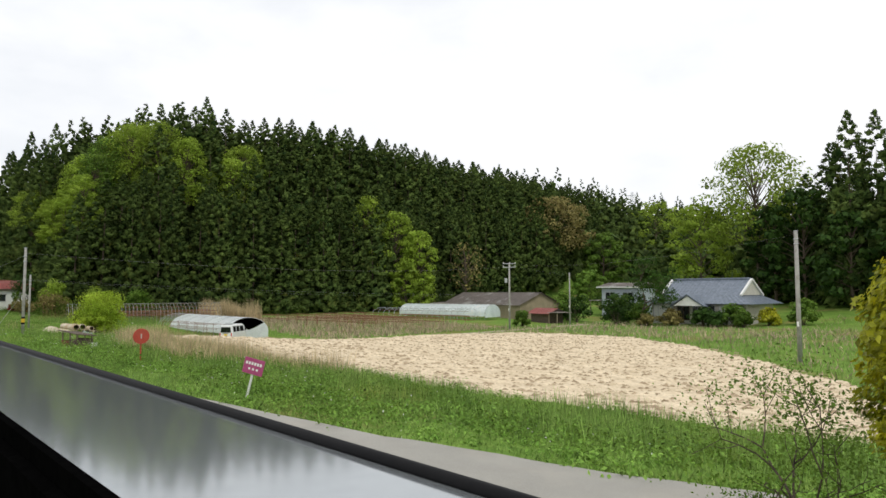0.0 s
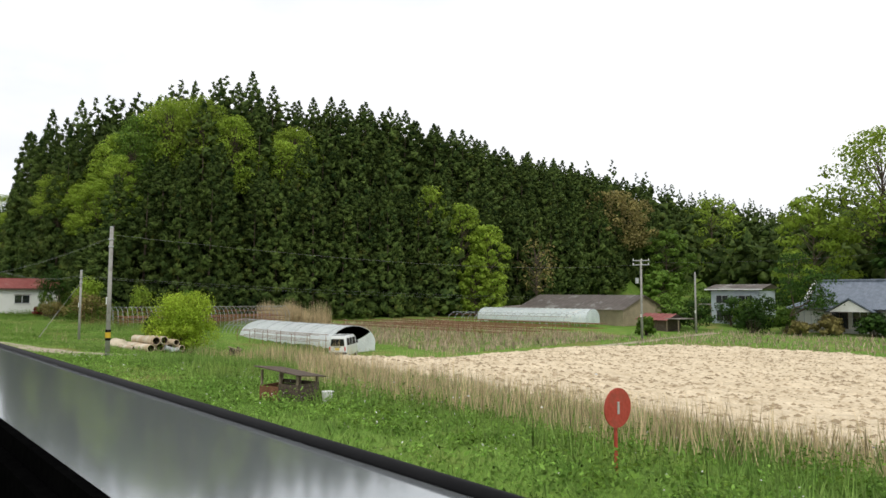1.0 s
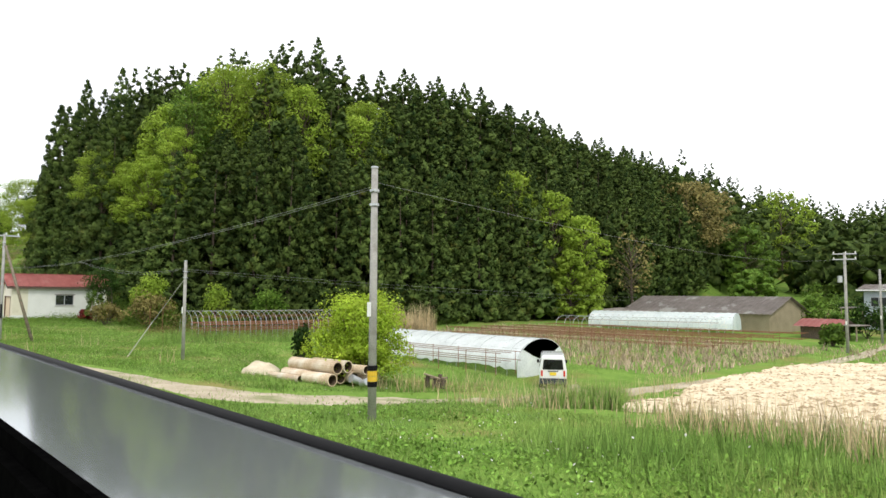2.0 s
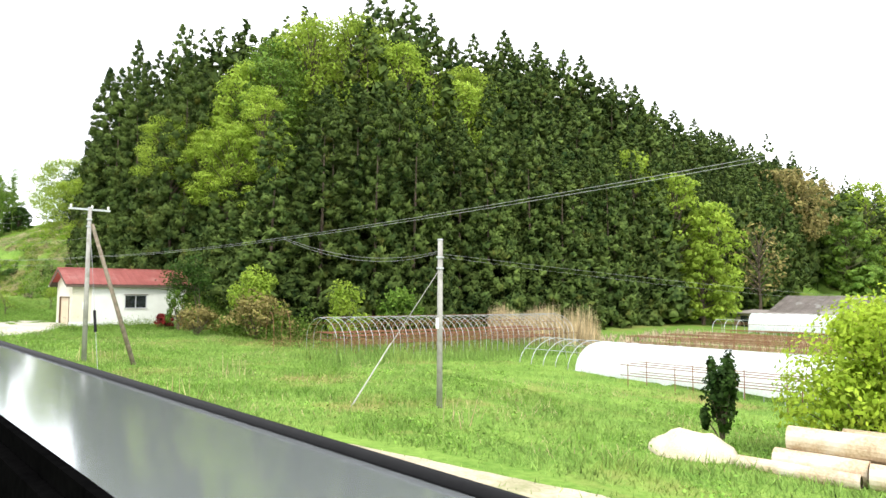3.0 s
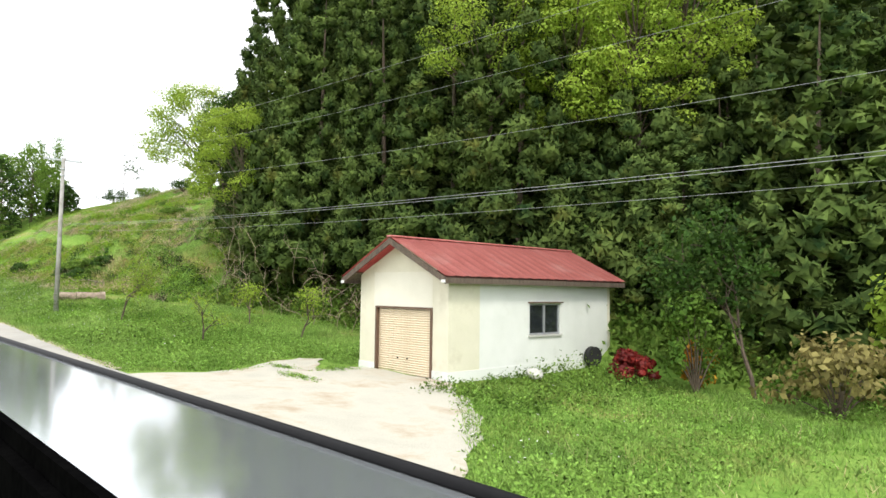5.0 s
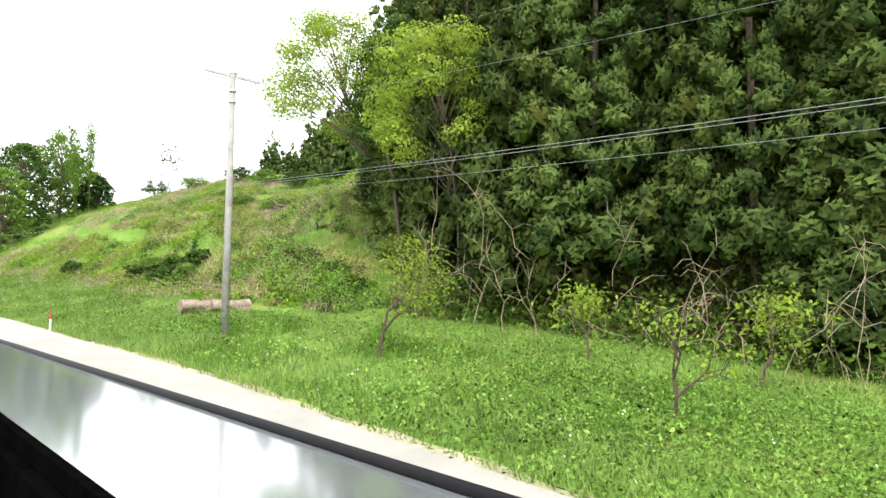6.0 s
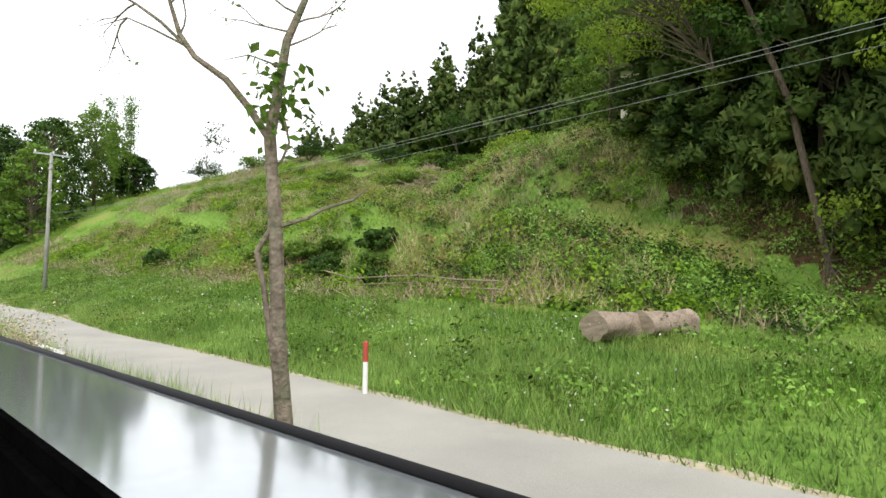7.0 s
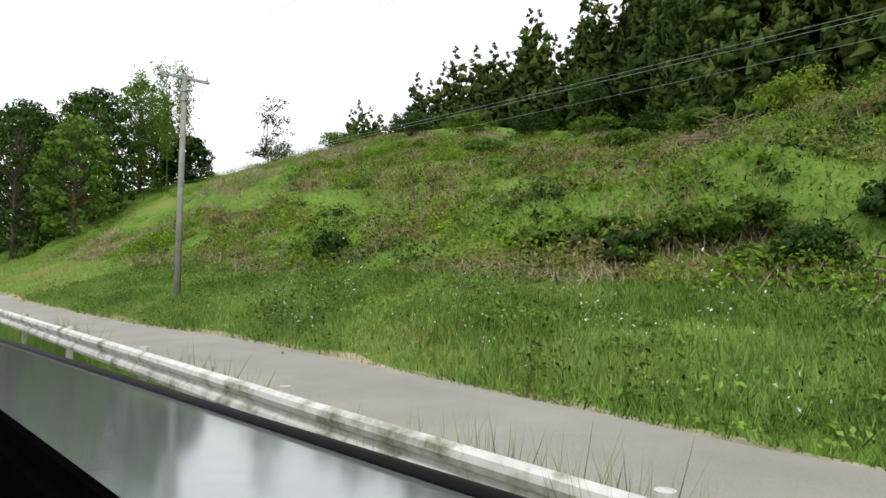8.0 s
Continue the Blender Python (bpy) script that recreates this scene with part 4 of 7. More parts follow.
# ---------------------------------------------------------------- garage
def garage():
    t = thing("garage", pose(-119.75, 13.5, 0.86), "cream mortar garage with red sheet roof and roller shutter", "garage")
    w, d, ez, rz = 2.2, 8.6, 3.25, 4.32
    # front wall with its door opening, rear and side walls with thickness
    f = bmesh.new()
    dl, dr, dt = -1.26, 1.46, 2.13
    prism(f, [(-w, 0.3), (dl, 0.3), (dl, dt), (dr, dt), (dr, 0.3), (w, 0.3), (w, ez), (0, rz - 0.06), (-w, ez)], 0, 0.16)
    part("front_wall", f, M_CREAM, t, "cream mortar gable wall")
    b = bmesh.new()
    prism(b, [(-w, 0.3), (w, 0.3), (w, ez), (0, rz - 0.06), (-w, ez)], d - 0.16, d)
    part("rear_wall", b, M_CREAM, t)
    part("side_wall", solid(-w, -w + 0.16, 0.16, d - 0.16, 0.3, ez), M_CREAM, t)
    # the wall with the window, in four pieces round the opening
    y0, y1, z0, z1 = 3.77, 5.45, 1.26, 2.32
    s = bmesh.new()
    box(s, w - 0.16, w, 0.16, y0, 0.3, ez)
    box(s, w - 0.16, w, y1, d - 0.16, 0.3, ez)
    box(s, w - 0.16, w, y0, y1, 0.3, z0)
    box(s, w - 0.16, w, y0, y1, z1, ez)
    part("side_wall", s, M_PLASTER, t, "white mortar side wall")
    part("corner_band", solid(w, w + 0.004, 0.0, 1.35, 0.3, ez - 0.02), M_CREAM, t, "cream corner band")
    # thin panel that paints bright glare onto the gable over the door
    part("gable_patch", solid(-1.42, 1.5, -0.004, 0.0, dt + 0.02, 3.3), M_GLARE, t, "cream wall over the door, painted paler as glare")
    for x0, x1, ya, yb in ((-w - 0.02, dl, -0.02, 0.17), (dr, w + 0.02, -0.02, 0.17), (w - 0.17, w + 0.02, 0.17, d), (-w - 0.02, -w + 0.17, 0.17, d), (-w + 0.17, w - 0.17, d - 0.17, d + 0.02)):
        part("plinth", solid(x0, x1, ya, yb, -0.35, 0.3), M_PLASTER, t, "pale concrete plinth")
    part("floor_slab", solid(dl, dr, -0.1, 0.6, -0.3, 0.03), M_APRON, t)
    # roller shutter: curved slats one over another
    sh = part("shutter", solid(dl + 0.03, dr - 0.03, 0.10, 0.12, 0.04, dt), M_SHUTTER, t, "beige ribbed roller shutter")
    n = 28
    step = (dt - 0.06) / n
    for i in range(n):
        z = 0.04 + i * step
        if i == 0:
            bm = bmesh.new()
            bm2 = [(0.100, 0.0), (0.078, step * 0.25), (0.074, step * 0.55), (0.088, step * 0.85), (0.100, step * 0.97)]
            a = [bm.verts.new((dl + 0.03, y, q)) for y, q in bm2]
            c = [bm.verts.new((dr - 0.03, y, q)) for y, q in bm2]
            for k in range(4):
                bm.faces.new((a[k], c[k], c[k + 1], a[k + 1]))
            o = part("slat", bm, M_SHUTTER, sh)
        else:
            o = new("slat", o.data)
            o.parent = sh
        o.location.z = z
    for x in (-0.22, 0.25):
        part("latch", solid(x - 0.03, x + 0.03, 0.055, 0.085, 0.52, 0.56, bevel=0.005), M_BLACK, sh)
    for x0, x1, za, zb in ((dl - 0.06, dl + 0.03, 0.0, dt + 0.06), (dr - 0.03, dr + 0.06, 0.0, dt + 0.06), (dl + 0.03, dr - 0.03, dt, dt + 0.06)):
        part("door_frame", solid(x0, x1, -0.03, 0.13, za, zb), M_BROWNSTEEL, t, "brown steel door frame")
    win = part("window", solid(w - 0.09, w - 0.075, y0, y1, z0, z1), M_GLASS, t, "dark sliding window")
    for ya, yb, za, zb in ((y0, y0 + 0.06, z0, z1), (y1 - 0.06, y1, z0, z1), ((y0 + y1) / 2 - 0.04, (y0 + y1) / 2 + 0.04, z0 + 0.06, z1 - 0.06), (y0 + 0.06, y1 - 0.06, z0, z0 + 0.06), (y0 + 0.06, y1 - 0.06, z1 - 0.06, z1)):
        part("frame", solid(w - 0.075, w - 0.03, ya, yb, za, zb), M_STEEL, win)
    part("window_sill", solid(w - 0.1, w + 0.07, y0 - 0.06, y1 + 0.06, z0 - 0.06, z0), M_PLINTH, win)
    part("window_hood", solid(w, w + 0.1, y0 - 0.08, y1 + 0.08, z1 + 0.02, z1 + 0.06), M_BROWNSTEEL, win)
    # roof slabs with ribs, fascia and gable boards
    ov, fr, bk = 0.42, -0.55, d + 0.45
    rise = (rz - ez) / w
    for sgn in (-1, 1):
        bm = bmesh.new()
        n = 60
        rows = []
        for i in range(n + 1):
            y = fr + (bk - fr) * i / n
            lift = 0.02 if i % 3 == 0 else 0.0
            rows.append([bm.verts.new((sgn * x, y, rz + 0.10 - rise * x + lift)) for x in (0.0, (w + ov) / 2, w + ov)])
        for r0, r1 in zip(rows, rows[1:]):
            for k in range(2):
                bm.faces.new((r0[k], r0[k + 1], r1[k + 1], r1[k]))
        bmesh.ops.solidify(bm, geom=bm.faces[:], thickness=0.03)
        part("roof_sheet", bm, M_REDROOF, t, "ribbed red sheet-metal roof")
        bm = bmesh.new()
        x1 = w + ov
        prism(bm, [(0, rz + 0.06), (sgn * x1, rz + 0.06 - rise * x1), (sgn * x1, rz - 0.14 - rise * x1), (0, rz - 0.14)], fr + 0.02, fr + 0.06)
        bmesh.ops.recalc_face_normals(bm, faces=bm.faces[:])
        part("gable_board", bm, M_DARKWOOD, t, "dark weathered gable board")
        part("board_end", solid(min(sgn * (x1 - 0.16), sgn * (x1 + 0.005)), max(sgn * (x1 - 0.16), sgn * (x1 + 0.005)), fr + 0.005, fr + 0.02, rz - 0.1 - rise * x1, rz - 0.01 - rise * x1), M_PLASTER, t, "white painted board end")
        part("fascia", solid(min(sgn * (x1 - 0.05), sgn * (x1 - 0.02)), max(sgn * (x1 - 0.05), sgn * (x1 - 0.02)), fr + 0.06, bk, rz - 0.12 - rise * x1, rz + 0.05 - rise * x1), M_DARKWOOD, t)
        bm = bmesh.new()
        prism(bm, [(sgn * (w - 0.1), rz + 0.02 - rise * (w - 0.1)), (sgn * (x1 - 0.05), rz + 0.02 - rise * (x1 - 0.05)), (sgn * (x1 - 0.05), rz - 0.02 - rise * (x1 - 0.05)), (sgn * (w - 0.1), rz - 0.02 - rise * (w - 0.1))], fr + 0.06, bk)
        bmesh.ops.recalc_face_normals(bm, faces=bm.faces[:])
        part("soffit", bm, M_DARKWOOD, t)
    part("ridge_cap", solid(-0.12, 0.12, fr - 0.01, bk + 0.01, rz + 0.09, rz + 0.14, bevel=0.01), M_REDROOF, t)


garage()
tagged(part("tyre", tube(bmesh.new(), [(0, -0.1, 0), (0, 0.1, 0)], 0.36, 18), M_TYRE), "old grey tyre leaning on the garage wall", "tyre").matrix_basis = pose(-117.3, 20.6, 1.25, 0, 12, 80)
bm_stone = bmesh.new()
bmesh.ops.create_icosphere(bm_stone, subdivisions=2, radius=0.3)
for v_ in bm_stone.verts:
    v_.co *= 1 + 0.25 * noise.noise(v_.co * 4)
    v_.co.z *= 0.6
tagged(part("stone", bm_stone, M_PLINTH), "pale stone lying beside the garage", "stone").matrix_basis = pose(-116.6, 16.4, 1.0, 0, 10, 30)


# ---------------------------------------------------------------- poles and wires
def pole(x, y, top, label, arm=False, band=False, r0=0.16, r1=0.11, plate=True, arms=1, turn=90, mat=M_CONC):
    z0 = lz(x, y)
    h = top - z0
    t = thing("utility_pole", pose(x, y, z0), label, "utility pole", "utility poles")
    part("shaft", tube(bmesh.new(), [(0, 0, -0.5), (0, 0, h)], [r0, r1], 14), mat, t, smooth=True)
    part("cap", tube(bmesh.new(), [(0, 0, h), (0, 0, h + 0.04)], [r1 + 0.015, r1 + 0.01], 12), M_STEEL, t)
    for k, z in enumerate((h - 0.6, h - 0.95)):
        part("clamp", tube(bmesh.new(), [(0, 0, z), (0, 0, z + 0.06)], r1 + 0.04, 12), M_STEEL, t)
    if arm:
        q = Matrix.Rotation(radians(turn), 4, "Z")
        for k in range(arms):
            z = h - 0.12 - 0.5 * k
            bm = solid(-0.95, 0.95, -0.045, 0.045, z, z + 0.09)
            bm.transform(Matrix.Translation((0, 0.0, 0)) @ q)
            part("crossarm", bm, M_STEEL, t)
            for u in (-0.85, 0.1, 0.85):
                bm = tube(bmesh.new(), [(u, 0, z + 0.09), (u, 0, z + 0.15), (u, 0, z + 0.18), (u, 0, z + 0.26)], [0.03, 0.06, 0.045, 0.05], 8)
                bm.transform(q)
                part("insulator", bm, M_INSUL, t, "white porcelain insulator")
    if band:
        for k, m in enumerate((M_BLACK, M_YBAND, M_YBAND, M_BLACK)):
            part("band", tube(bmesh.new(), [(0, 0, 0.85 + 0.13 * k), (0, 0, 0.975 + 0.13 * k)], r0 + 0.012, 14, caps=False), m, t, "black and yellow warning band")
    if plate:
        part("plate", solid(-0.07, 0.07, -r0 - 0.02, -r0 - 0.005, 2.55, 2.9), M_WHITE, t, "small white number plate")
    return t


pole(-54.45, 9.85, 6.65, "grey concrete pole with yellow and black band", band=True, r0=0.11, r1=0.08)
p_low = pole(-77.9, 14.6, 5.25, "short weathered wooden pole with stay", r0=0.1, r1=0.08)
p_arm = pole(-98.1, 9.4, 7.65, "concrete pole with crossarm and slanting prop", arm=True, r0=0.125, r1=0.09)
pole(-143.7, 9.08, 10.55, "tall pale concrete pole with crossarm", arm=True, r0=0.13, r1=0.09, plate=False)
pole(-189.2, 9.22, 11.6, "tall pale concrete pole with crossarm", arm=True, r0=0.13, r1=0.09, plate=False)
pole(-17.4, 50.7, 7.85, "grey concrete pole beside the field", r0=0.17, r1=0.13)
p_far = pole(-60.0, 67.8, 7.4, "concrete pole with crossarm and small transformer", arm=True, arms=2, r0=0.15, r1=0.11, turn=20)
part("transformer", tube(bmesh.new(), [(-0.35, -0.3, 6.4), (-0.35, -0.3, 7.0)], 0.2, 12), M_STEEL, p_far, "small grey transformer")
pole(-60.7, 82.4, 6.3, "slim concrete pole beside the lane", r0=0.13, r1=0.1)
part("prop", tube(bmesh.new(), [(0.5, 0.0, 6.75), (2.62, 1.72, -0.8)], [0.085, 0.115], 10), M_TREEBARK, p_arm, "slanting grey-brown prop pole", smooth=True)
guy = part("guy_wire", tube(bmesh.new(), [(0.05, 0.0, 7.05), (5.72, -0.94, 0.0)], 0.009, 6), M_WIRE, p_arm, "taut steel guy wire")
part("guy_sleeve", tube(bmesh.new(), [(3.65, -0.6, 2.58), (4.36, -0.72, 1.69)], [0.06, 0.06], 8), M_BLACK, guy, "dark plastic sleeve")
part("stay_wire", tube(bmesh.new(), [(0, 0, 4.5), (-0.9, -1.7, 1.6), (-1.35, -2.55, 0.1)], [0.014, 0.014, 0.014], 5), M_CONC, p_low)
part("stay_guard", tube(bmesh.new(), [(-0.75, -1.42, 2.1), (-1.3, -2.46, 0.25)], [0.022, 0.025], 6), M_PLINTH, p_low, "pale plastic stay guard")


def wire(a, b, sag, r=0.012, label="thin overhead cable between poles", mat=M_WIRE):
    pts = [Vector(a).lerp(Vector(b), u) - Vector((0, 0, 4 * sag * u * (1 - u))) for u in np.linspace(0, 1, 17)]
    tagged(part("overhead_cable", tube(bmesh.new(), pts, r * 0.5, 5), mat), label, "cable", "overhead cables")


for dy, za, zb, zc, sg in ((-0.85, 7.75, 10.6, 11.6, 0.5), (0.85, 7.75, 10.6, 11.6, 0.55)):
    wire((-98.1, 9.4 + dy, za), (-143.7, 9.08 + dy, zb), sg, 0.006)
    wire((-143.7, 9.08 + dy, zb), (-189.2, 9.22 + dy, zc), sg, 0.006)
for dy, z1, z3, z4, z5 in ((0.16, 6.2, 5.25, 6.98, 8.0), (0.2, 6.14, 5.2, 6.92, 7.95)):
    wire((-54.45, 9.85, z1), (-98.1, 9.4 + dy, z3), 0.55, 0.008)
    wire((-98.1, 9.4 + dy, z3), (-143.7, 9.08 + dy, z4), 0.3, 0.009, "bright twisted overhead cable between poles")
    wire((-143.7, 9.08 + dy, z4), (-189.2, 9.22 + dy, z5), 0.4, 0.008)
wire((-98.1, 9.55, 4.9), (-143.7, 9.2, 6.64), 0.35, 0.006)
wire((-143.7, 9.2, 6.64), (-189.2, 9.3, 7.6), 0.4, 0.006)
wire((-98.1, 9.55, 6.2), (-143.7, 9.2, 9.3), 0.6, 0.006)
wire((-77.9, 14.6, 4.9), (-79.2, 9.6, 5.1), 0.4, 0.008)
wire((-77.9, 14.6, 4.85), (-79.2, 9.6, 5.06), 0.46, 0.008)
wire((-77.9, 14.6, 4.8), (-73, 84, 3.0), 0.5, 0.008)
wire((-77.9, 14.6, 4.7), (-73.2, 84, 2.9), 0.7, 0.006)
wire((-54.45, 9.85, 6.3), (-60, 67.8, 6.9), 0.9, 0.008)
wire((-60, 67.8, 7.2), (-60.7, 82.4, 6.1), 0.3, 0.006)
wire((-17.4, 50.7, 7.6), (-60, 67.8, 7.2), 0.9, 0.006)


# ---------------------------------------------------------------- guard rail and roadside
def guard_rail():
    t = thing("guard_rail", pose(0, 0, 0), "white steel guard rail half hidden by grass", "guard rail")
    xs = np.arange(-158, -262, -2.0)
    y = 3.2
    top = lambda x: float(np.interp(x, [-262, -185, -167, -157], [4.9, 3.02, 2.48, 2.34]))
    prof = [(0.0, 0.0), (0.06, -0.03), (0.075, -0.08), (0.06, -0.13), (0.01, -0.165), (0.01, -0.195), (0.06, -0.23), (0.075, -0.28), (0.06, -0.33), (0.0, -0.36)]
    prof += [(a - 0.012, b) for a, b in reversed(prof)]
    for i, (x0, x1) in enumerate(zip(xs[:-1:2], xs[2::2])):
        bm = bmesh.new()
        a = [bm.verts.new((x0, y - py, top(x0) + pz)) for py, pz in prof]
        b = [bm.verts.new((x1, y - py, top(x1) + pz)) for py, pz in prof]
        for k in range(len(prof)):
            bm.faces.new((a[k], b[k], b[(k + 1) % len(prof)], a[(k + 1) % len(prof)]))
        bmesh.ops.recalc_face_normals(bm, faces=bm.faces[:])
        part("beam", bm, M_RAILPAINT, t)
    for i, x in enumerate(xs[::2]):
        part("post", tube(bmesh.new(), [(x - 0.6, y + 0.07, lz(x, y) - 0.3), (x - 0.6, y + 0.07, top(x) + 0.06)], 0.06, 10), M_RAILPAINT, t)


guard_rail()


def marker(x, y, h=0.92):
    t = thing("marker_post", pose(x, y, lz(x, y) - 0.03), "white roadside marker post with red top", "post")
    part("shaft", tube(bmesh.new(), [(0, 0, -0.1), (0, 0, h - 0.32)], 0.04, 10), M_WHITE, t)
    part("red_sleeve", tube(bmesh.new(), [(0, 0, h - 0.32), (0, 0, h - 0.02), (0, 0, h)], [0.042, 0.042, 0.025], 10), M_RED, t, "red painted sleeve")


marker(-152.9, 6.25)


def disc_sign():
    t = thing("round_sign", pose(-26.2, 8.6, lz(-26.2, 8.6)), "faded dark red round sign on a post", "sign")
    h = 1.87 - lz(-26.2, 8.6)
    part("post", tube(bmesh.new(), [(0, 0, -0.1), (0, 0, h + 0.1)], 0.028, 8), M_RED, t)
    bm = tube(bmesh.new(), [(0, 0, -0.008), (0, 0, 0.008)], 0.29, 28)
    bm.transform(Matrix.Translation((0.04, -0.005, h)) @ Matrix.Rotation(radians(82), 4, "Z") @ Matrix.Rotation(radians(90), 4, "X"))
    part("disc", bm, M_RED, t)
    bm = solid(-0.02, 0.02, -0.012, 0.0, -0.09, 0.09)
    bm.transform(Matrix.Translation((0.05, -0.006, h)) @ Matrix.Rotation(radians(82), 4, "Z"))
    part("mark", bm, M_PLINTH, t, "pale worn stroke")


disc_sign()


def plate_sign():
    z = lz(-14.9, 7.35)
    t = thing("tilted_sign", pose(-14.9, 7.35, z) @ Matrix.Rotation(radians(38), 4, "Z") @ Matrix.Rotation(radians(14), 4, "Y"), "leaning magenta warning board on a white post", "sign")
    h = 1.78 - z
    part("post", tube(bmesh.new(), [(0, 0, -0.15), (0, 0, h - 0.1)], 0.03, 8), M_WHITE, t)
    p = part("board", solid(-0.26, 0.26, -0.045, -0.03, h - 0.19, h + 0.19, bevel=0.006), M_MAGENTA, t, "magenta board with white strokes")
    for k in range(6):
        part("stroke", solid(-0.21 + 0.072 * k, -0.16 + 0.072 * k, -0.049, -0.045, h + 0.03, h + 0.10), M_WHITE, p)
    for k in range(3):
        part("stroke", solid(-0.12 + 0.1 * k, -0.07 + 0.1 * k, -0.049, -0.045, h - 0.09, h - 0.04), M_WHITE, p)


plate_sign()


def hut():
    """A small open box of boards with a slanting lid."""
    z = lz(-35.9, 8.8)
    t = thing("board_hutch", pose(-35.9, 8.8, z - 0.05, 0, 0, 18), "small weathered plank hutch with slanting dark roof", "hutch")
    w, d = 0.62, 0.42
    for k in range(5):
        zz = 0.0 + 0.11 * k
        part("plank", solid(0.02, w, -d, -d + 0.02, zz, zz + 0.1), M_DARKWOOD, t)
        part("plank", solid(w - 0.02, w, -d + 0.02, d - 0.02, zz, zz + 0.1), M_DARKWOOD, t)
        part("plank", solid(-w, w, d - 0.02, d, zz, zz + 0.1), M_DARKWOOD, t)
    part("panel", solid(-w, 0.0, -d, -d + 0.02, 0.0, 0.46), M_RUST, t, "rusty sheet panel")
    part("panel", solid(-w, -w + 0.02, -d + 0.02, d - 0.02, 0.0, 0.46), M_RUST, t)
    for x in (-w + 0.03, 0.03, w - 0.03):
        for y, hh in ((-d + 0.05, 0.82), (d - 0.05, 0.7)):
            part("post", solid(x - 0.025, x + 0.025, y - 0.025, y + 0.025, 0.0, hh - 0.06 * x), M_WOOD, t)
    bm = solid(-w - 0.12, w + 0.15, -d - 0.12, d + 0.12, 0.0, 0.025)
    bm.transform(Matrix.Translation((0, 0, 0.8)) @ Matrix.Rotation(radians(6), 4, "Y") @ Matrix.Rotation(radians(-7), 4, "X"))
    part("lid", bm, M_DARKWOOD, t, "dark slanting board roof")
    tagged(part("bucket", tube(bmesh.new(), [(0, 0, 0), (0, 0, 0.34)], [0.11, 0.15], 12), M_WHITE), "white plastic bucket standing in grass", "bucket").matrix_basis = pose(-34.9, 9.3, lz(-34.9, 9.3))


hut()


# ---------------------------------------------------------------- yard with pipes, heap, van
def clay_pipe(x, y, z, length, r, turn, tilt=0):
    m = pose(x, y, z, 0, tilt, turn)
    t = thing("drain_pipe", m, "weathered tan clay drain pipe in a heap", "pipe", "heap of drain pipes")
    n = 18
    bm = bmesh.new()
    rings = []
    for u, rr in ((0, r), (length, r), (length, r * 0.82), (0, r * 0.82)):
        rings.append([bm.verts.new((u, math.cos(q) * rr, math.sin(q) * rr)) for q in (2 * math.pi * k / n for k in range(n))])
    for a, b in zip(rings[:2], rings[1:3]):
        for k in range(n):
            bm.faces.new((a[k], a[(k + 1) % n], b[(k + 1) % n], b[k]))
    for k in range(n):
        bm.faces.new((rings[3][k], rings[3][(k + 1) % n], rings[0][(k + 1) % n], rings[0][k]))
    bmesh.ops.recalc_face_normals(bm, faces=bm.faces[:])
    part("barrel", bm, M_PIPE, t)
    bm = bmesh.new()
    i0 = [bm.verts.new((0.002, math.cos(q) * r * 0.815, math.sin(q) * r * 0.815)) for q in (2 * math.pi * k / n for k in range(n))]
    i1 = [bm.verts.new((length - 0.002, v.co.y, v.co.z)) for v in i0]
    for k in range(n):
        bm.faces.new((i0[(k + 1) % n], i0[k], i1[k], i1[(k + 1) % n]))
    part("bore", bm, M_PIPEDARK, t, "dark brown inside")


gp = lz(-66.3, 15.2) - 0.02
A = 6
for x, y, z, L, r in ((-68.4, 14.7, gp + 0.16, 2.3, 0.16), (-67.8, 15.15, gp + 0.26, 1.75, 0.26), (-66.0, 15.1, gp + 0.26, 1.7, 0.26), (-67.7, 15.75, gp + 0.27, 3.0, 0.26),
                      (-67.6, 15.4, gp + 0.71, 3.1, 0.27), (-66.9, 16.3, gp + 0.26, 2.4, 0.25), (-66.7, 15.95, gp + 0.72, 2.2, 0.26), (-66.2, 16.9, gp + 0.2, 2.3, 0.2), (-65.9, 16.55, gp + 0.58, 1.9, 0.2)):
    clay_pipe(x, y, z, L, r, A + (x * 7.3 % 5) - 2)


def heap(name, x, y, rx, ry, h, mat, label, category):
    bm = bmesh.new()
    bmesh.ops.create_uvsphere(bm, u_segments=28, v_segments=14, radius=1)
    for v in bm.verts:
        k = 1 + 0.16 * noise.noise(v.co * 2.2) + 0.07 * noise.noise(v.co * 6)
        v.co = Vector((v.co.x * rx * k, v.co.y * ry * k, max(v.co.z, -0.2) * h * k))
    tagged(part(name, bm, mat, smooth=True), label, category).matrix_basis = pose(x, y, lz(x, y) - 0.05)


heap("sand_mound", -69.6, 14.9, 1.05, 0.8, 0.62, M_SAND, "low heap of pale sandy earth", "heap")
for i, (x, y, s) in enumerate(((-64.2, 16.6, 0.3), (-63.9, 16.9, 0.22), (-63.7, 16.3, 0.25))):
    bm = tube(bmesh.new(), [(0, 0, 0), (0, 0, s * 1.6)], [s * 0.5, s * 0.6], 12)
    tagged(part("pot", bm, M_STEEL), "grey metal pot lying by the pipes", "pot", "pots by the pipes").matrix_basis = pose(x, y, lz(x, y) + 0.2, 70, 20 * i, 40 * i)


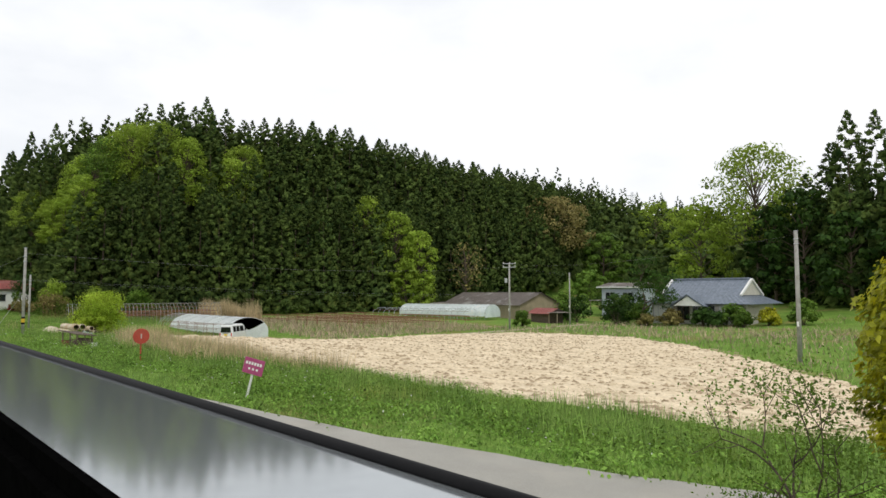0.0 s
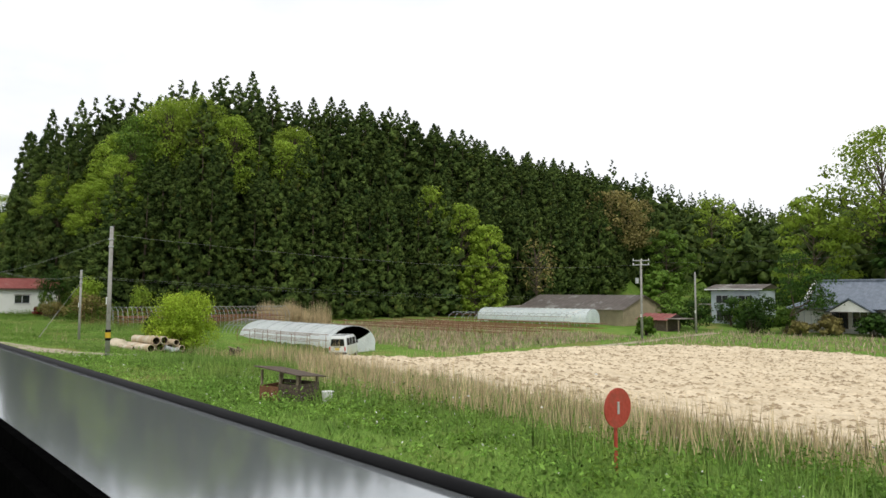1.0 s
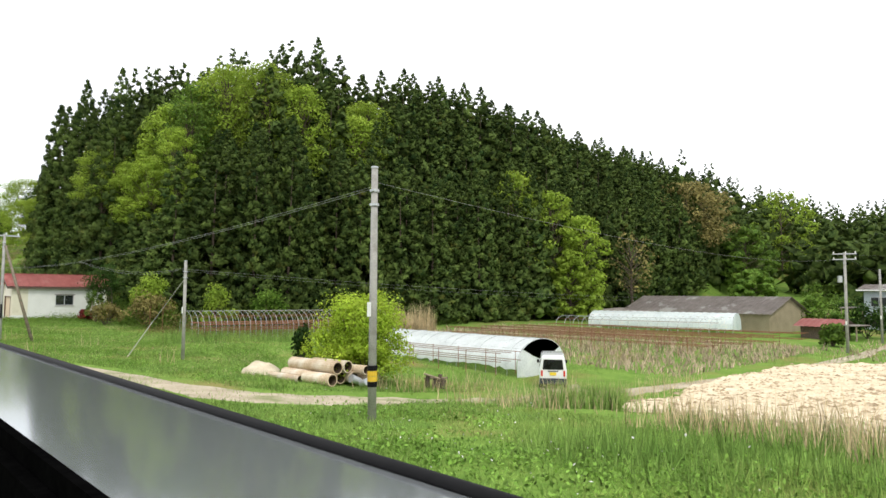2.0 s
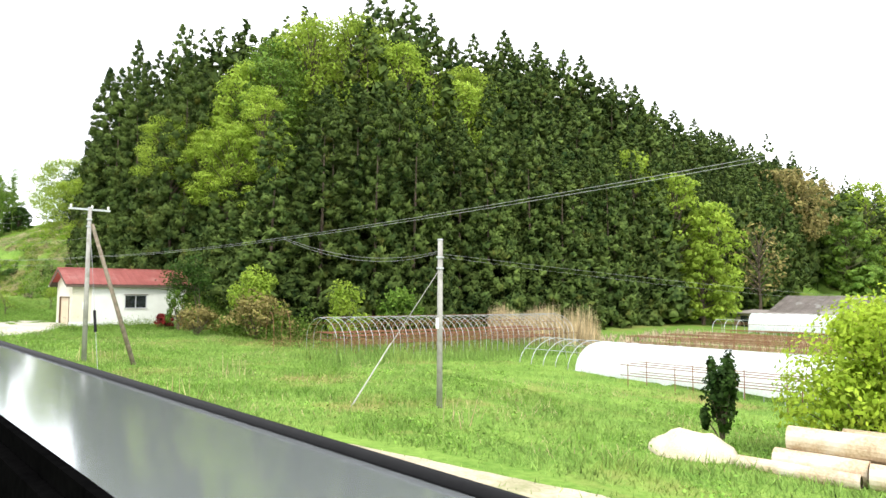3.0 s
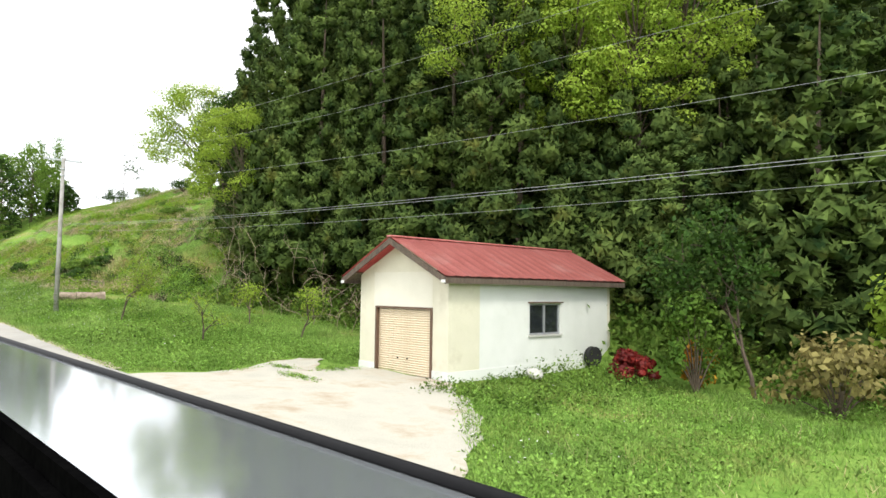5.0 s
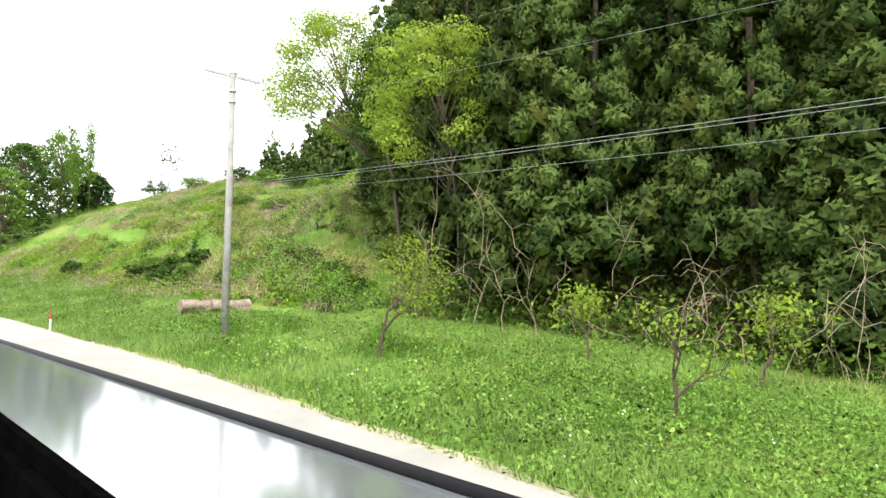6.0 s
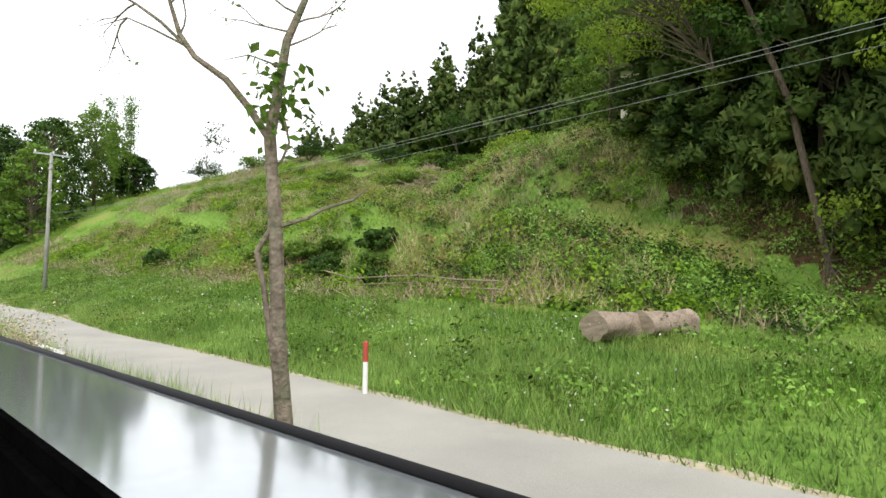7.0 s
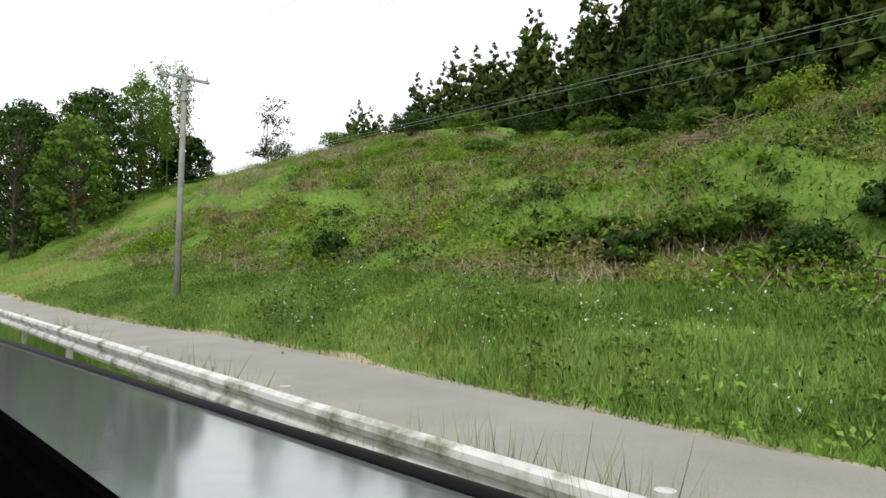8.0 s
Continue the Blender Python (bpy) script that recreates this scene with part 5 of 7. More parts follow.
def stump_pile(x, y):
    t = thing("wood_stand", pose(x, y, lz(x, y), 0, 0, 20), "rough dark stand of old timber stumps", "timber")
    for a, b, h, r in ((-0.42, 0, 0.62, 0.13), (-0.1, 0.12, 0.5, 0.15), (0.22, 0.0, 0.7, 0.11), (0.46, -0.12, 0.5, 0.12), (0.02, -0.2, 0.42, 0.1)):
        part("stump", tube(bmesh.new(), [(a, b, -0.1), (a + 0.02, b, h * 0.6), (a + 0.05, b + 0.02, h)], [r, r * 0.85, r * 0.9], 9), M_DARKWOOD, t)
    part("rail", tube(bmesh.new(), [(-0.6, 0.05, 0.46), (0.62, 0, 0.56)], 0.05, 7), M_LOG, t)
    part("rail", tube(bmesh.new(), [(-0.5, -0.14, 0.7), (0.3, -0.1, 0.5)], 0.045, 7), M_LOG, t)


stump_pile(-64.3, 21.0)


def van():
    hx, hy = -0.62, 0.78
    x, y = -64.6, 30.3
    t = thing("van", pose(x, y, lz(x, y) + 0.02, 0, 0, math.degrees(math.atan2(hy, hx))), "small white van with dark bumper, parked", "van")
    # sections along the body: x, half width low, half width high, floor, roof
    secs = [(-1.66, 0.66, 0.56, 0.42, 1.70), (-1.58, 0.73, 0.62, 0.34, 1.86), (-0.6, 0.74, 0.64, 0.32, 1.90), (0.7, 0.74, 0.64, 0.32, 1.89), (1.05, 0.74, 0.62, 0.32, 1.80), (1.42, 0.73, 0.66, 0.32, 1.22), (1.62, 0.70, 0.62, 0.34, 1.05), (1.67, 0.62, 0.55, 0.42, 0.9)]
    bm = bmesh.new()
    rings = []
    for sx, wl, wh, f, r in secs:
        mid = f + (r - f) * 0.48
        half = [(wl * 0.92, f), (wl, f + 0.1), (wl, mid), (wh, r - 0.1), (wh - 0.09, r)]
        rings.append([bm.verts.new((sx, yy, zz)) for yy, zz in half] + [bm.verts.new((sx, -yy, zz)) for yy, zz in reversed(half)])
    for a, b in zip(rings, rings[1:]):
        for k in range(10):
            bm.faces.new((a[k], a[(k + 1) % 10], b[(k + 1) % 10], b[k]))
    bm.faces.new(rings[0])
    bm.faces.new(rings[-1][::-1])
    bmesh.ops.recalc_face_normals(bm, faces=bm.faces[:])
    body = part("body", bm, M_CARPAINT, t, "white painted van body")
    bm = bmesh.new()
    v = [bm.verts.new(p) for p in ((-1.668, -0.5, 1.62), (-1.668, 0.5, 1.62), (-1.672, 0.56, 1.08), (-1.672, -0.56, 1.08))]
    bm.faces.new(v)
    bmesh.ops.solidify(bm, geom=bm.faces[:], thickness=-0.02)
    part("rear_window", bm, M_GLASS, t, "dark tinted rear window")
    for s in (-1, 1):
        for x0, x1 in ((-1.45, -0.85), (-0.78, -0.1), (-0.02, 0.82)):
            bm = bmesh.new()
            v = [bm.verts.new(p) for p in ((x0, s * 0.738, 1.14), (x1, s * 0.738, 1.14), (x1 - 0.06, s * 0.668, 1.68), (x0 + 0.03, s * 0.668, 1.68))]
            bm.faces.new(v if s < 0 else v[::-1])
            bmesh.ops.solidify(bm, geom=bm.faces[:], thickness=-0.012)
            part("side_window", bm, M_GLASS, t, "dark side window")
        part("tail_lamp", solid(-1.685, -1.64, s * 0.60 - 0.05, s * 0.60 + 0.05, 0.72, 1.04, bevel=0.012), M_LAMPRED, t, "red tail lamp")
        part("mirror", solid(0.98, 1.08, s * 0.80 - 0.07, s * 0.80 + 0.07, 1.18, 1.36, bevel=0.02), M_BLACK, t)
        for wx in (-1.05, 1.15):
            w = part("wheel", tube(bmesh.new(), [(wx, s * 0.60, 0.27), (wx, s * 0.735, 0.27)], 0.27, 20), M_TYRE, t, "black tyre")
            part("rim", tube(bmesh.new(), [(wx, s * 0.735, 0.27), (wx, s * 0.748, 0.27)], [0.16, 0.13], 14), M_STEEL, w, "silver steel rim")
    bm = bmesh.new()
    v = [bm.verts.new(p) for p in ((1.10, -0.6, 1.72), (1.10, 0.6, 1.72), (1.42, 0.62, 1.2), (1.42, -0.62, 1.2))]
    bm.faces.new(v)
    bmesh.ops.solidify(bm, geom=bm.faces[:], thickness=-0.03)
    part("windscreen", bm, M_GLASS, t)
    part("rear_bumper", solid(-1.74, -1.56, -0.72, 0.72, 0.30, 0.62, bevel=0.03), M_BUMPER, t, "dark blue-grey bumper")
    part("number_plate", solid(-1.70, -1.66, -0.17, 0.17, 0.78, 0.94), M_PLATE, t, "yellow plate")
    part("door_handle", solid(-1.70, -1.665, -0.28, 0.28, 0.98, 1.02), M_BLACK, t)
    part("front_bumper", solid(1.6, 1.72, -0.66, 0.66, 0.3, 0.56, bevel=0.03), M_BUMPER, t)


van()


# ---------------------------------------------------------------- greenhouses
def arch(w, h, n=14):
    """Half of an upright-sided arch from one foot to the other: (across, up)."""
    k = 0.35 * h
    out = [(-w / 2, 0.0)]
    for i in range(n + 1):
        q = math.pi * (1 - i / n)
        out.append((math.cos(q) * w / 2, k + math.sin(q) * (h - k)))
    return out + [(w / 2, 0.0)]


def tunnel(name, x, y, turn, length, w, h, label, gap=0.9, film=None, film_from=0.0, film_to=1.0, mat=M_STEEL, rails=True, rail_mat=M_RUST, r=0.018, skirt=0.0, end=None, z=None):
    """A greenhouse of bent pipes, running along its own x."""
    t = thing(name, pose(x, y, lz(x, y) if z is None else z, 0, 0, turn), label, "greenhouse", "greenhouses")
    prof = arch(w, h)
    n = int(length / gap)
    for i in range(n + 1):
        if i == 0:
            o = part("hoop", tube(bmesh.new(), [(0, a, b) for a, b in [(prof[0][0], -0.3)] + prof[1:-1] + [(prof[-1][0], -0.3)]], r, 5), mat, t)
        else:
            o = new("hoop", o.data)
            o.parent = t
        o.location.x = i * gap
        o.location.z = 0.03 * math.sin(i * 2.1)
    if rails:
        for a, b in ((prof[len(prof) // 2]), prof[1], prof[-2], prof[4], prof[-5]):
            part("purlin", tube(bmesh.new(), [(-0.1, a, b + 0.02), (length / 2, a, b), (length + 0.1, a, b + 0.02)], r * 0.8, 5), rail_mat if b < h * 0.9 else mat, t)
    if film:
        bm = bmesh.new()
        rng = random.Random(3)
        rows = []
        m = max(6, int((film_to - film_from) * length / 0.45))
        for i in range(m + 1):
            u = (film_from + (film_to - film_from) * i / m) * length
            sagf = 0.985 + 0.03 * abs(math.sin(u / gap * math.pi))
            rows.append([bm.verts.new((u, a * 1.012, max(b, skirt + (0.25 * rng.random() if b < 0.1 else 0)) * (2 - sagf) + 0.02)) for a, b in prof])
        for r0, r1 in zip(rows, rows[1:]):
            for k in range(len(prof) - 1):
                bm.faces.new((r0[k], r0[k + 1], r1[k + 1], r1[k]))
        part("film", bm, film, t, "sagging white plastic film", smooth=True)
        if end:
            u = film_to * length
            bm = bmesh.new()
            half = len(prof) // 2
            cols = [(bm.verts.new((u + 0.02, a, b)), bm.verts.new((u + 0.02 + 0.02 * math.sin(a * 5), a, 0.0))) for a, b in prof[1:-1]]
            for (p0, q0), (p1, q1) in zip(cols, cols[1:]):
                bm.faces.new((p0, q0, q1, p1))
            part("end_film", bm, film, t, "white film closing the end")
            if end is not film:
                up_ = [(a * 0.98, b) for a, b in prof if b > h * 0.7]
                bm = bmesh.new()
                bm.faces.new([bm.verts.new((u + 0.05, a, b)) for a, b in up_] + [bm.verts.new((u + 0.05, up_[-1][0] * 0.6, h * 0.6)), bm.verts.new((u + 0.05, 0.1, h * 0.44)), bm.verts.new((u + 0.05, up_[0][0] * 0.5, h * 0.58))])
                bmesh.ops.solidify(bm, geom=bm.faces[:], thickness=0.01)
                part("end_net", bm, end, t, "black net hung over the end")
    return t


tunnel("greenhouse", -88.6, 33.6, 0, 20.6, 4.8, 2.4, "low greenhouse covered with sagging white film", film=M_FILM, film_from=0.2, film_to=1.0, end=M_NET, r=0.02, rail_mat=M_STEEL, skirt=0.5, z=-1.72)
tunnel("hoop_greenhouse", -97.4, 22.6, 80, 19.5, 4.8, 2.1, "bare greenhouse frame of bent steel pipes", gap=0.48, r=0.016)
tunnel("hoop_greenhouse", -101.4, 25.4, 80, 16.0, 4.0, 1.9, "bare greenhouse frame of rusty pipes in weeds", gap=1.1, mat=M_RUST, r=0.018)
tunnel("hoop_greenhouse", -100.2, 20.6, 70, 1.0, 3.2, 2.35, "single pair of bent greenhouse hoops", gap=1.0, r=0.014, rails=False, mat=M_RUST)
tunnel("greenhouse", -93.0, 77.2, 12, 18.0, 5.0, 2.1, "far greenhouse under milky plastic film", film=M_CLEARFILM, r=0.025, end=M_CLEARFILM)
tunnel("hoop_greenhouse", -95.0, 72.6, 12, 20, 4.6, 1.5, "low bare greenhouse frame of pale pipes", r=0.028, gap=1.2)


def rack(x, y, turn, length, rows, label):
    """Long low racks of rusty pipes on posts."""
    t = thing("pipe_rack", pose(x, y, lz(x, y), 0, 0, turn), label, "rack", "pipe racks")
    for k in range(int(length / 2.4) + 1):
        for yy in (-0.9, 0.9):
            part("post", tube(bmesh.new(), [(k * 2.4, yy, -0.2), (k * 2.4, yy, 1.15)], 0.022, 5), M_RUST, t)
    for j in range(rows):
        yy = -0.9 + 1.8 * j / (rows - 1)
        part("pipe", tube(bmesh.new(), [(-0.4, yy, 1.1), (length / 2, yy + 0.05, 1.06), (length + 0.4, yy, 1.12)], 0.022, 5), M_RUST, t)
        part("pipe", tube(bmesh.new(), [(-0.4, yy, 0.6), (length + 0.4, yy, 0.62)], 0.02, 5), M_RUST, t)


for i, yy in enumerate((47, 51.5, 56, 61)):
    rack(-90 + i * 0.6, yy, 4, 26, 3, "long low rack of rusty pipes over weeds")
for xx in (-98.9, -96.6):
    rack(xx, 24.0, 80, 17, 4, "rusty pipes laid through a bare greenhouse")
rack(-79.5, 29.4, 1, 12, 3, "low rack of rusty pipes beside a greenhouse")


# ---------------------------------------------------------------- farm buildings
def window_unit(name, parent, x0, x1, y, z0, z1, n=2, mat=M_GLASS, frame_mat=M_STEEL):
    w = part(name, solid(x0, x1, y - 0.03, y + 0.02, z0, z1), mat, parent)
    for k in range(n + 1):
        xx = x0 + (x1 - x0) * k / n
        part("mullion", solid(xx - 0.03, xx + 0.03, y - 0.07, y - 0.03, z0, z1), frame_mat, w)
    part("rail", solid(x0, x1, y - 0.075, y - 0.03, z1 - 0.03, z1 + 0.05), frame_mat, w)
    part("rail", solid(x0, x1, y - 0.075, y - 0.03, z0 - 0.05, z0 + 0.03), frame_mat, w)
    return w


def roof_ribs(bm, x0, x1, ya, za, yb, zb, n, thick=0.06):
    """A sloped roof face from eave (ya, za) to ridge (yb, zb), with raised ribs."""
    rows = []
    for i in range(n + 1):
        x = x0 + (x1 - x0) * i / n
        q = 0.05 if i % 2 else 0.0
        rows.append((bm.verts.new((x, ya, za + q)), bm.verts.new((x, yb, zb + q))))
    for a, b in zip(rows, rows[1:]):
        bm.faces.new((a[0], b[0], b[1], a[1]))
    bmesh.ops.solidify(bm, geom=bm.faces[:], thickness=thick)
    return bm


def farmhouse():
    """Single-storey tiled house with a hip-and-gable roof and a small porch gable."""
    z = -0.95
    t = thing("farmhouse", pose(-44.2, 94.2, z), "traditional house with blue-grey hip-and-gable tile roof", "house")
    hx, hy, ez, rz = 7.0, 4.4, 2.75, 6.1
    part("wall", solid(-hx, hx, -hy, hy, 0.3, ez), M_HOUSEWALL, t, "pale plastered walls")
    part("base", solid(-hx - 0.1, hx + 0.1, -hy - 0.1, hy + 0.1, -0.5, 0.3), M_PLINTH, t)
    ox, oy, gx_, gz = hx + 1.1, hy + 1.1, 5.7, 3.85
    gy_ = oy * (rz - gz) / (rz - ez + 0.1)
    e = ez - 0.05
    for s in (-1, 1):
        bm = bmesh.new()
        n = 44
        rows = []
        for i in range(n + 1):
            u = -1 + 2 * i / n
            q = 0.05 if i % 2 else 0.0
            rows.append([bm.verts.new((u * gx_, 0, rz + q)), bm.verts.new((u * gx_, s * gy_, gz + 0.02 + q)), bm.verts.new((u * ox, s * oy, e + q))])
        for a, b in zip(rows, rows[1:]):
            for k in range(2):
                bm.faces.new((a[k], a[k + 1], b[k + 1], b[k]))
        bmesh.ops.recalc_face_normals(bm, faces=bm.faces[:])
        bmesh.ops.solidify(bm, geom=bm.faces[:], thickness=0.08)
        part("roof", bm, M_TILE, t, "blue-grey ribbed tile roof")
        bm = bmesh.new()
        rows = []
        for i in range(21):
            u = -1 + 2 * i / 20
            q = 0.05 if i % 2 else 0.0
            rows.append((bm.verts.new((s * gx_, u * gy_, gz + q)), bm.verts.new((s * ox, u * oy, e + q))))
        for a, b in zip(rows, rows[1:]):
            bm.faces.new((a[0], a[1], b[1], b[0]))
        bmesh.ops.recalc_face_normals(bm, faces=bm.faces[:])
        bmesh.ops.solidify(bm, geom=bm.faces[:], thickness=0.08)
        part("roof", bm, M_TILE, t)
        bm = bmesh.new()
        prism(bm, [(-gy_ + 0.1, gz + 0.05), (gy_ - 0.1, gz + 0.05), (0, rz - 0.1)], -0.05, 0.05)
        bm.transform(Matrix.Translation((s * (gx_ + 0.06), 0, 0)) @ Matrix.Rotation(math.pi / 2, 4, "Z"))
        bmesh.ops.recalc_face_normals(bm, faces=bm.faces[:])
        gable = part("gable", bm, M_HOUSEWALL, t, "pale plastered triangular gable")
        for w in (-1, 1):
            part("bargeboard", tube(bmesh.new(), [(s * (gx_ + 0.22), w * (gy_ + 0.15), gz + 0.02), (s * (gx_ + 0.22), 0, rz + 0.02)], 0.2, 4), M_WHITE, gable, "white bargeboard")
    part("ridge", solid(-gx_ - 0.1, gx_ + 0.1, -0.16, 0.16, rz - 0.02, rz + 0.26, bevel=0.05), M_TILE, t)
    # porch
    bm = bmesh.new()
    prism(bm, [(-2.5, 2.45), (0, 4.05), (2.5, 2.45), (2.5, 2.3), (0, 3.88), (-2.5, 2.3)], -hy - 2.2, -hy + 0.3)
    bm.transform(Matrix.Translation((-0.4, 0, 0)))
    porch = part("porch_roof", bm, M_TILE, t)
    bm = bmesh.new()
    prism(bm, [(-2.1, 2.4), (2.1, 2.4), (0, 3.75)], -hy - 2.05, -hy - 2.0)
    bm.transform(Matrix.Translation((-0.4, 0, 0)))
    part("porch_gable", bm, M_WHITE, porch, "white porch gable")
    for xx in (-2.4, 1.6):
        part("porch_post", solid(xx - 0.07, xx + 0.07, -hy - 1.95, -hy - 1.81, -0.2, 2.3), M_WOOD, porch)
    window_unit("window", t, -6.7, -3.6, -hy - 0.02, 0.6, 2.4, 4, M_PAPER, M_STEEL)
    window_unit("door", t, -2.9, -1.1, -hy - 0.02, 0.35, 2.3, 2, M_GLASS, M_BROWNSTEEL)
    window_unit("window", t, -0.6, 2.6, -hy - 0.02, 0.6, 2.4, 4, M_GLASS, M_STEEL)
    window_unit("window", t, 3.2, 6.6, -hy - 0.02, 0.6, 2.4, 4, M_PAPER, M_STEEL)


farmhouse()


def two_storey():
    t = thing("house", pose(-63.1, 103, -1.2), "two-storey pale blue house with flat grey roof", "house")
    part("wall", solid(-3.6, 3.6, -3, 3, -0.5, 5.2), M_BLUEWALL, t, "pale blue siding")
    part("roof", roof_ribs(bmesh.new(), -4.3, 4.3, -3.7, 5.5, 0, 6.2, 30), M_TIN, t)
    part("roof", roof_ribs(bmesh.new(), -4.3, 4.3, 3.7, 5.5, 0, 6.2, 30), M_TIN, t)
    part("eave", solid(-4.3, 4.3, -3.75, -3.6, 5.32, 5.5), M_WHITE, t)
    window_unit("window", t, -2.8, -1.0, -3.02, 3.3, 4.5)
    window_unit("window", t, 0.6, 2.6, -3.02, 3.3, 4.5)
    window_unit("window", t, -2.8, -0.6, -3.02, 0.6, 2.2)
    part("lean_to", solid(-6.6, -3.6, -2.6, 1.5, 3.0, 3.15), M_TIN, t)
    part("lean_to_post", solid(-6.5, -6.4, -2.5, -2.4, -0.4, 3.0), M_WOOD, t)
    part("lean_to_post", solid(-4.0, -3.9, -2.5, -2.4, -0.4, 3.0), M_WOOD, t)


two_storey()


def barn():
    t = thing("barn", pose(-83.5, 91.5, -1.45, 0, 0, -8), "long low barn with patched corrugated tin roof", "barn")
    hx, hy, ez, rz = 11.0, 4.6, 2.7, 4.75
    bm = bmesh.new()
    prism(bm, [(-hy, -0.3), (hy, -0.3), (hy, ez), (0, rz - 0.1), (-hy, ez)], -hx, hx)
    bm.transform(Matrix.Rotation(radians(90), 4, "Z"))
    bmesh.ops.recalc_face_normals(bm, faces=bm.faces[:])
    part("wall", bm, M_BARNWALL, t, "brown earthen walls")
    for s in (-1, 1):
        part("roof", roof_ribs(bmesh.new(), -hx - 0.5, hx + 0.5, s * (hy + 0.6), ez - 0.15, 0, rz, 60), M_TIN, t, "patched grey-brown tin roof")
    for x in (-6, -2, 2.5):
        part("door", solid(x, x + 1.8, -hy - 0.05, -hy + 0.02, -0.1, 2.0), M_DARKWOOD, t)
    t2 = thing("shed", pose(-94.5, 89, -1.4, 0, 0, -8), "low side shed with pale flat roof", "shed")
    part("wall", solid(-4.5, 4.6, -2.5, 2.5, -0.3, 2.5), M_BARNWALL, t2)
    bm = solid(-5.0, 5.0, -3.2, 3.0, 0, 0.1)
    bm.transform(Matrix.Translation((0, 0, 2.55)) @ Matrix.Rotation(radians(3), 4, "X"))
    part("roof", bm, M_TIN, t2)
    # flat dark panel on the closed wall paints the unlit inside of a doorway
    part("opening", solid(-3.6, -1.0, -2.56, -2.5, 0.0, 2.1), M_GLASS, t2, "dark panel imitating the shade inside a doorway")
    t3 = thing("shed", pose(-66.8, 84.5, -1.6, 0, 0, -8), "tumbledown shed with rusty red sheet roof", "shed")
    part("wall", solid(-2.0, 2.0, -1.6, 1.6, -0.3, 1.7), M_DARKWOOD, t3)
    for s in (-1, 1):
        part("roof", roof_ribs(bmesh.new(), -2.6, 2.6, s * 2.3, 1.55, 0, 2.4, 16), M_REDROOF if s < 0 else M_TIN, t3)
    part("side_roof", solid(2.0, 4.2, -1.8, 1.4, 1.75, 1.85), M_TIN, t3)
    for xx in (2.2, 4.0):
        part("post", solid(xx - 0.06, xx + 0.06, -1.7, -1.58, -0.3, 1.75), M_WOOD, t3)


barn()


def hill_shed():
    x, y = -163.6, 30.8
    z = lz(x + 2, y + 2)
    t = thing("hill_house", pose(x, y, z), "pale rendered house wall with dark roof on the slope", "house")
    part("wall", solid(0, 8.0, 0, 5.0, -2.0, 2.9), M_CEMENTWALL, t, "weathered cream rendered wall")
    part("roof", roof_ribs(bmesh.new(), -0.7, 8.7, -0.8, 2.75, 2.5, 4.2, 30), M_DARKWOOD, t, "dark sheet roof")
    part("roof", roof_ribs(bmesh.new(), -0.7, 8.7, 5.8, 2.75, 2.5, 4.2, 30), M_DARKWOOD, t)
    window_unit("window", t, 2.2, 4.2, -0.02, 0.9, 2.1)


hill_shed()


# ---------------------------------------------------------------- logs, fence, brush pile
def log(x, y, z, length, r, turn):
    t = thing("log", pose(x, y, z, 0, 0, turn), "thick grey-brown felled log lying in grass", "log", "felled logs")
    n, m = 20, 16
    bm = bmesh.new()
    rings = []
    for i in range(m):
        u = length * i / (m - 1)
        rings.append([bm.verts.new((u, math.cos(q) * rr, math.sin(q) * rr)) for q, rr in ((2 * math.pi * k / n, r * (1 + 0.34 * noise.noise((u * 1.4, 1.3 * math.cos(2 * math.pi * k / n), x + 1.3 * math.sin(2 * math.pi * k / n))) + 0.1 * noise.noise((u * 5, k * 0.9, x)))) for k in range(n))])
    for a, b in zip(rings, rings[1:]):
        for k in range(n):
            bm.faces.new((a[k], a[(k + 1) % n], b[(k + 1) % n], b[k]))
    ends = (list(reversed([v.co.copy() for v in rings[0]])), [v.co.copy() for v in rings[-1]])
    part("bark", bm, M_LOG, t, smooth=True)
    for e in ends:
        bm = bmesh.new()
        bm.faces.new([bm.verts.new(p) for p in e])
        part("cut_face", bm, M_WOOD, t, "pale sawn end")


gl = lz(-151.6, 12)
log(-151.7, 10.75, gl + 0.3, 1.25, 0.3, 88)
log(-151.4, 11.95, gl + 0.3, 1.7, 0.3, 84)
log(-151.9, 12.3, gl + 0.24, 1.4, 0.25, 80)


def low_fence(x0, x1, y):
    t = thing("low_fence", pose(0, 0, 0), "low rail fence of bare poles", "fence")
    for k, x in enumerate(np.linspace(x0, x1, 6)):
        part("post", tube(bmesh.new(), [(x, y, lz(x, y) - 0.2), (x, y, lz(x, y) + 0.75)], 0.045, 6), M_WOOD, t)
    for h in (0.62, 0.35):
        part("rail", tube(bmesh.new(), [(x, y - 0.05, lz(x, y) + h) for x in np.linspace(x0 - 0.5, x1 + 0.5, 6)], 0.03, 5), M_WOOD, t)


low_fence(-168.2, -158.8, 15.6)


def brush(x, y):
    rng = np.random.default_rng(77)
    t = thing("brush_pile", pose(x, y, lz(x, y)), "heap of cut grey-brown branches", "brush pile")
    bm = bmesh.new()
    for k in range(170):
        a = rng.uniform(0, 6.28)
        c = Vector((rng.normal(0, 1.1), rng.normal(0, 0.7), abs(rng.normal(0.3, 0.35))))
        d = Vector((math.cos(a), math.sin(a), rng.normal(0, 0.3))) * rng.uniform(0.5, 1.3)
        tube(bm, [c - d, c + Vector(rng.normal(0, 0.1, 3)), c + d], rng.uniform(0.015, 0.05), 4, caps=False)
    part("brushwood", bm, M_LOG, t)


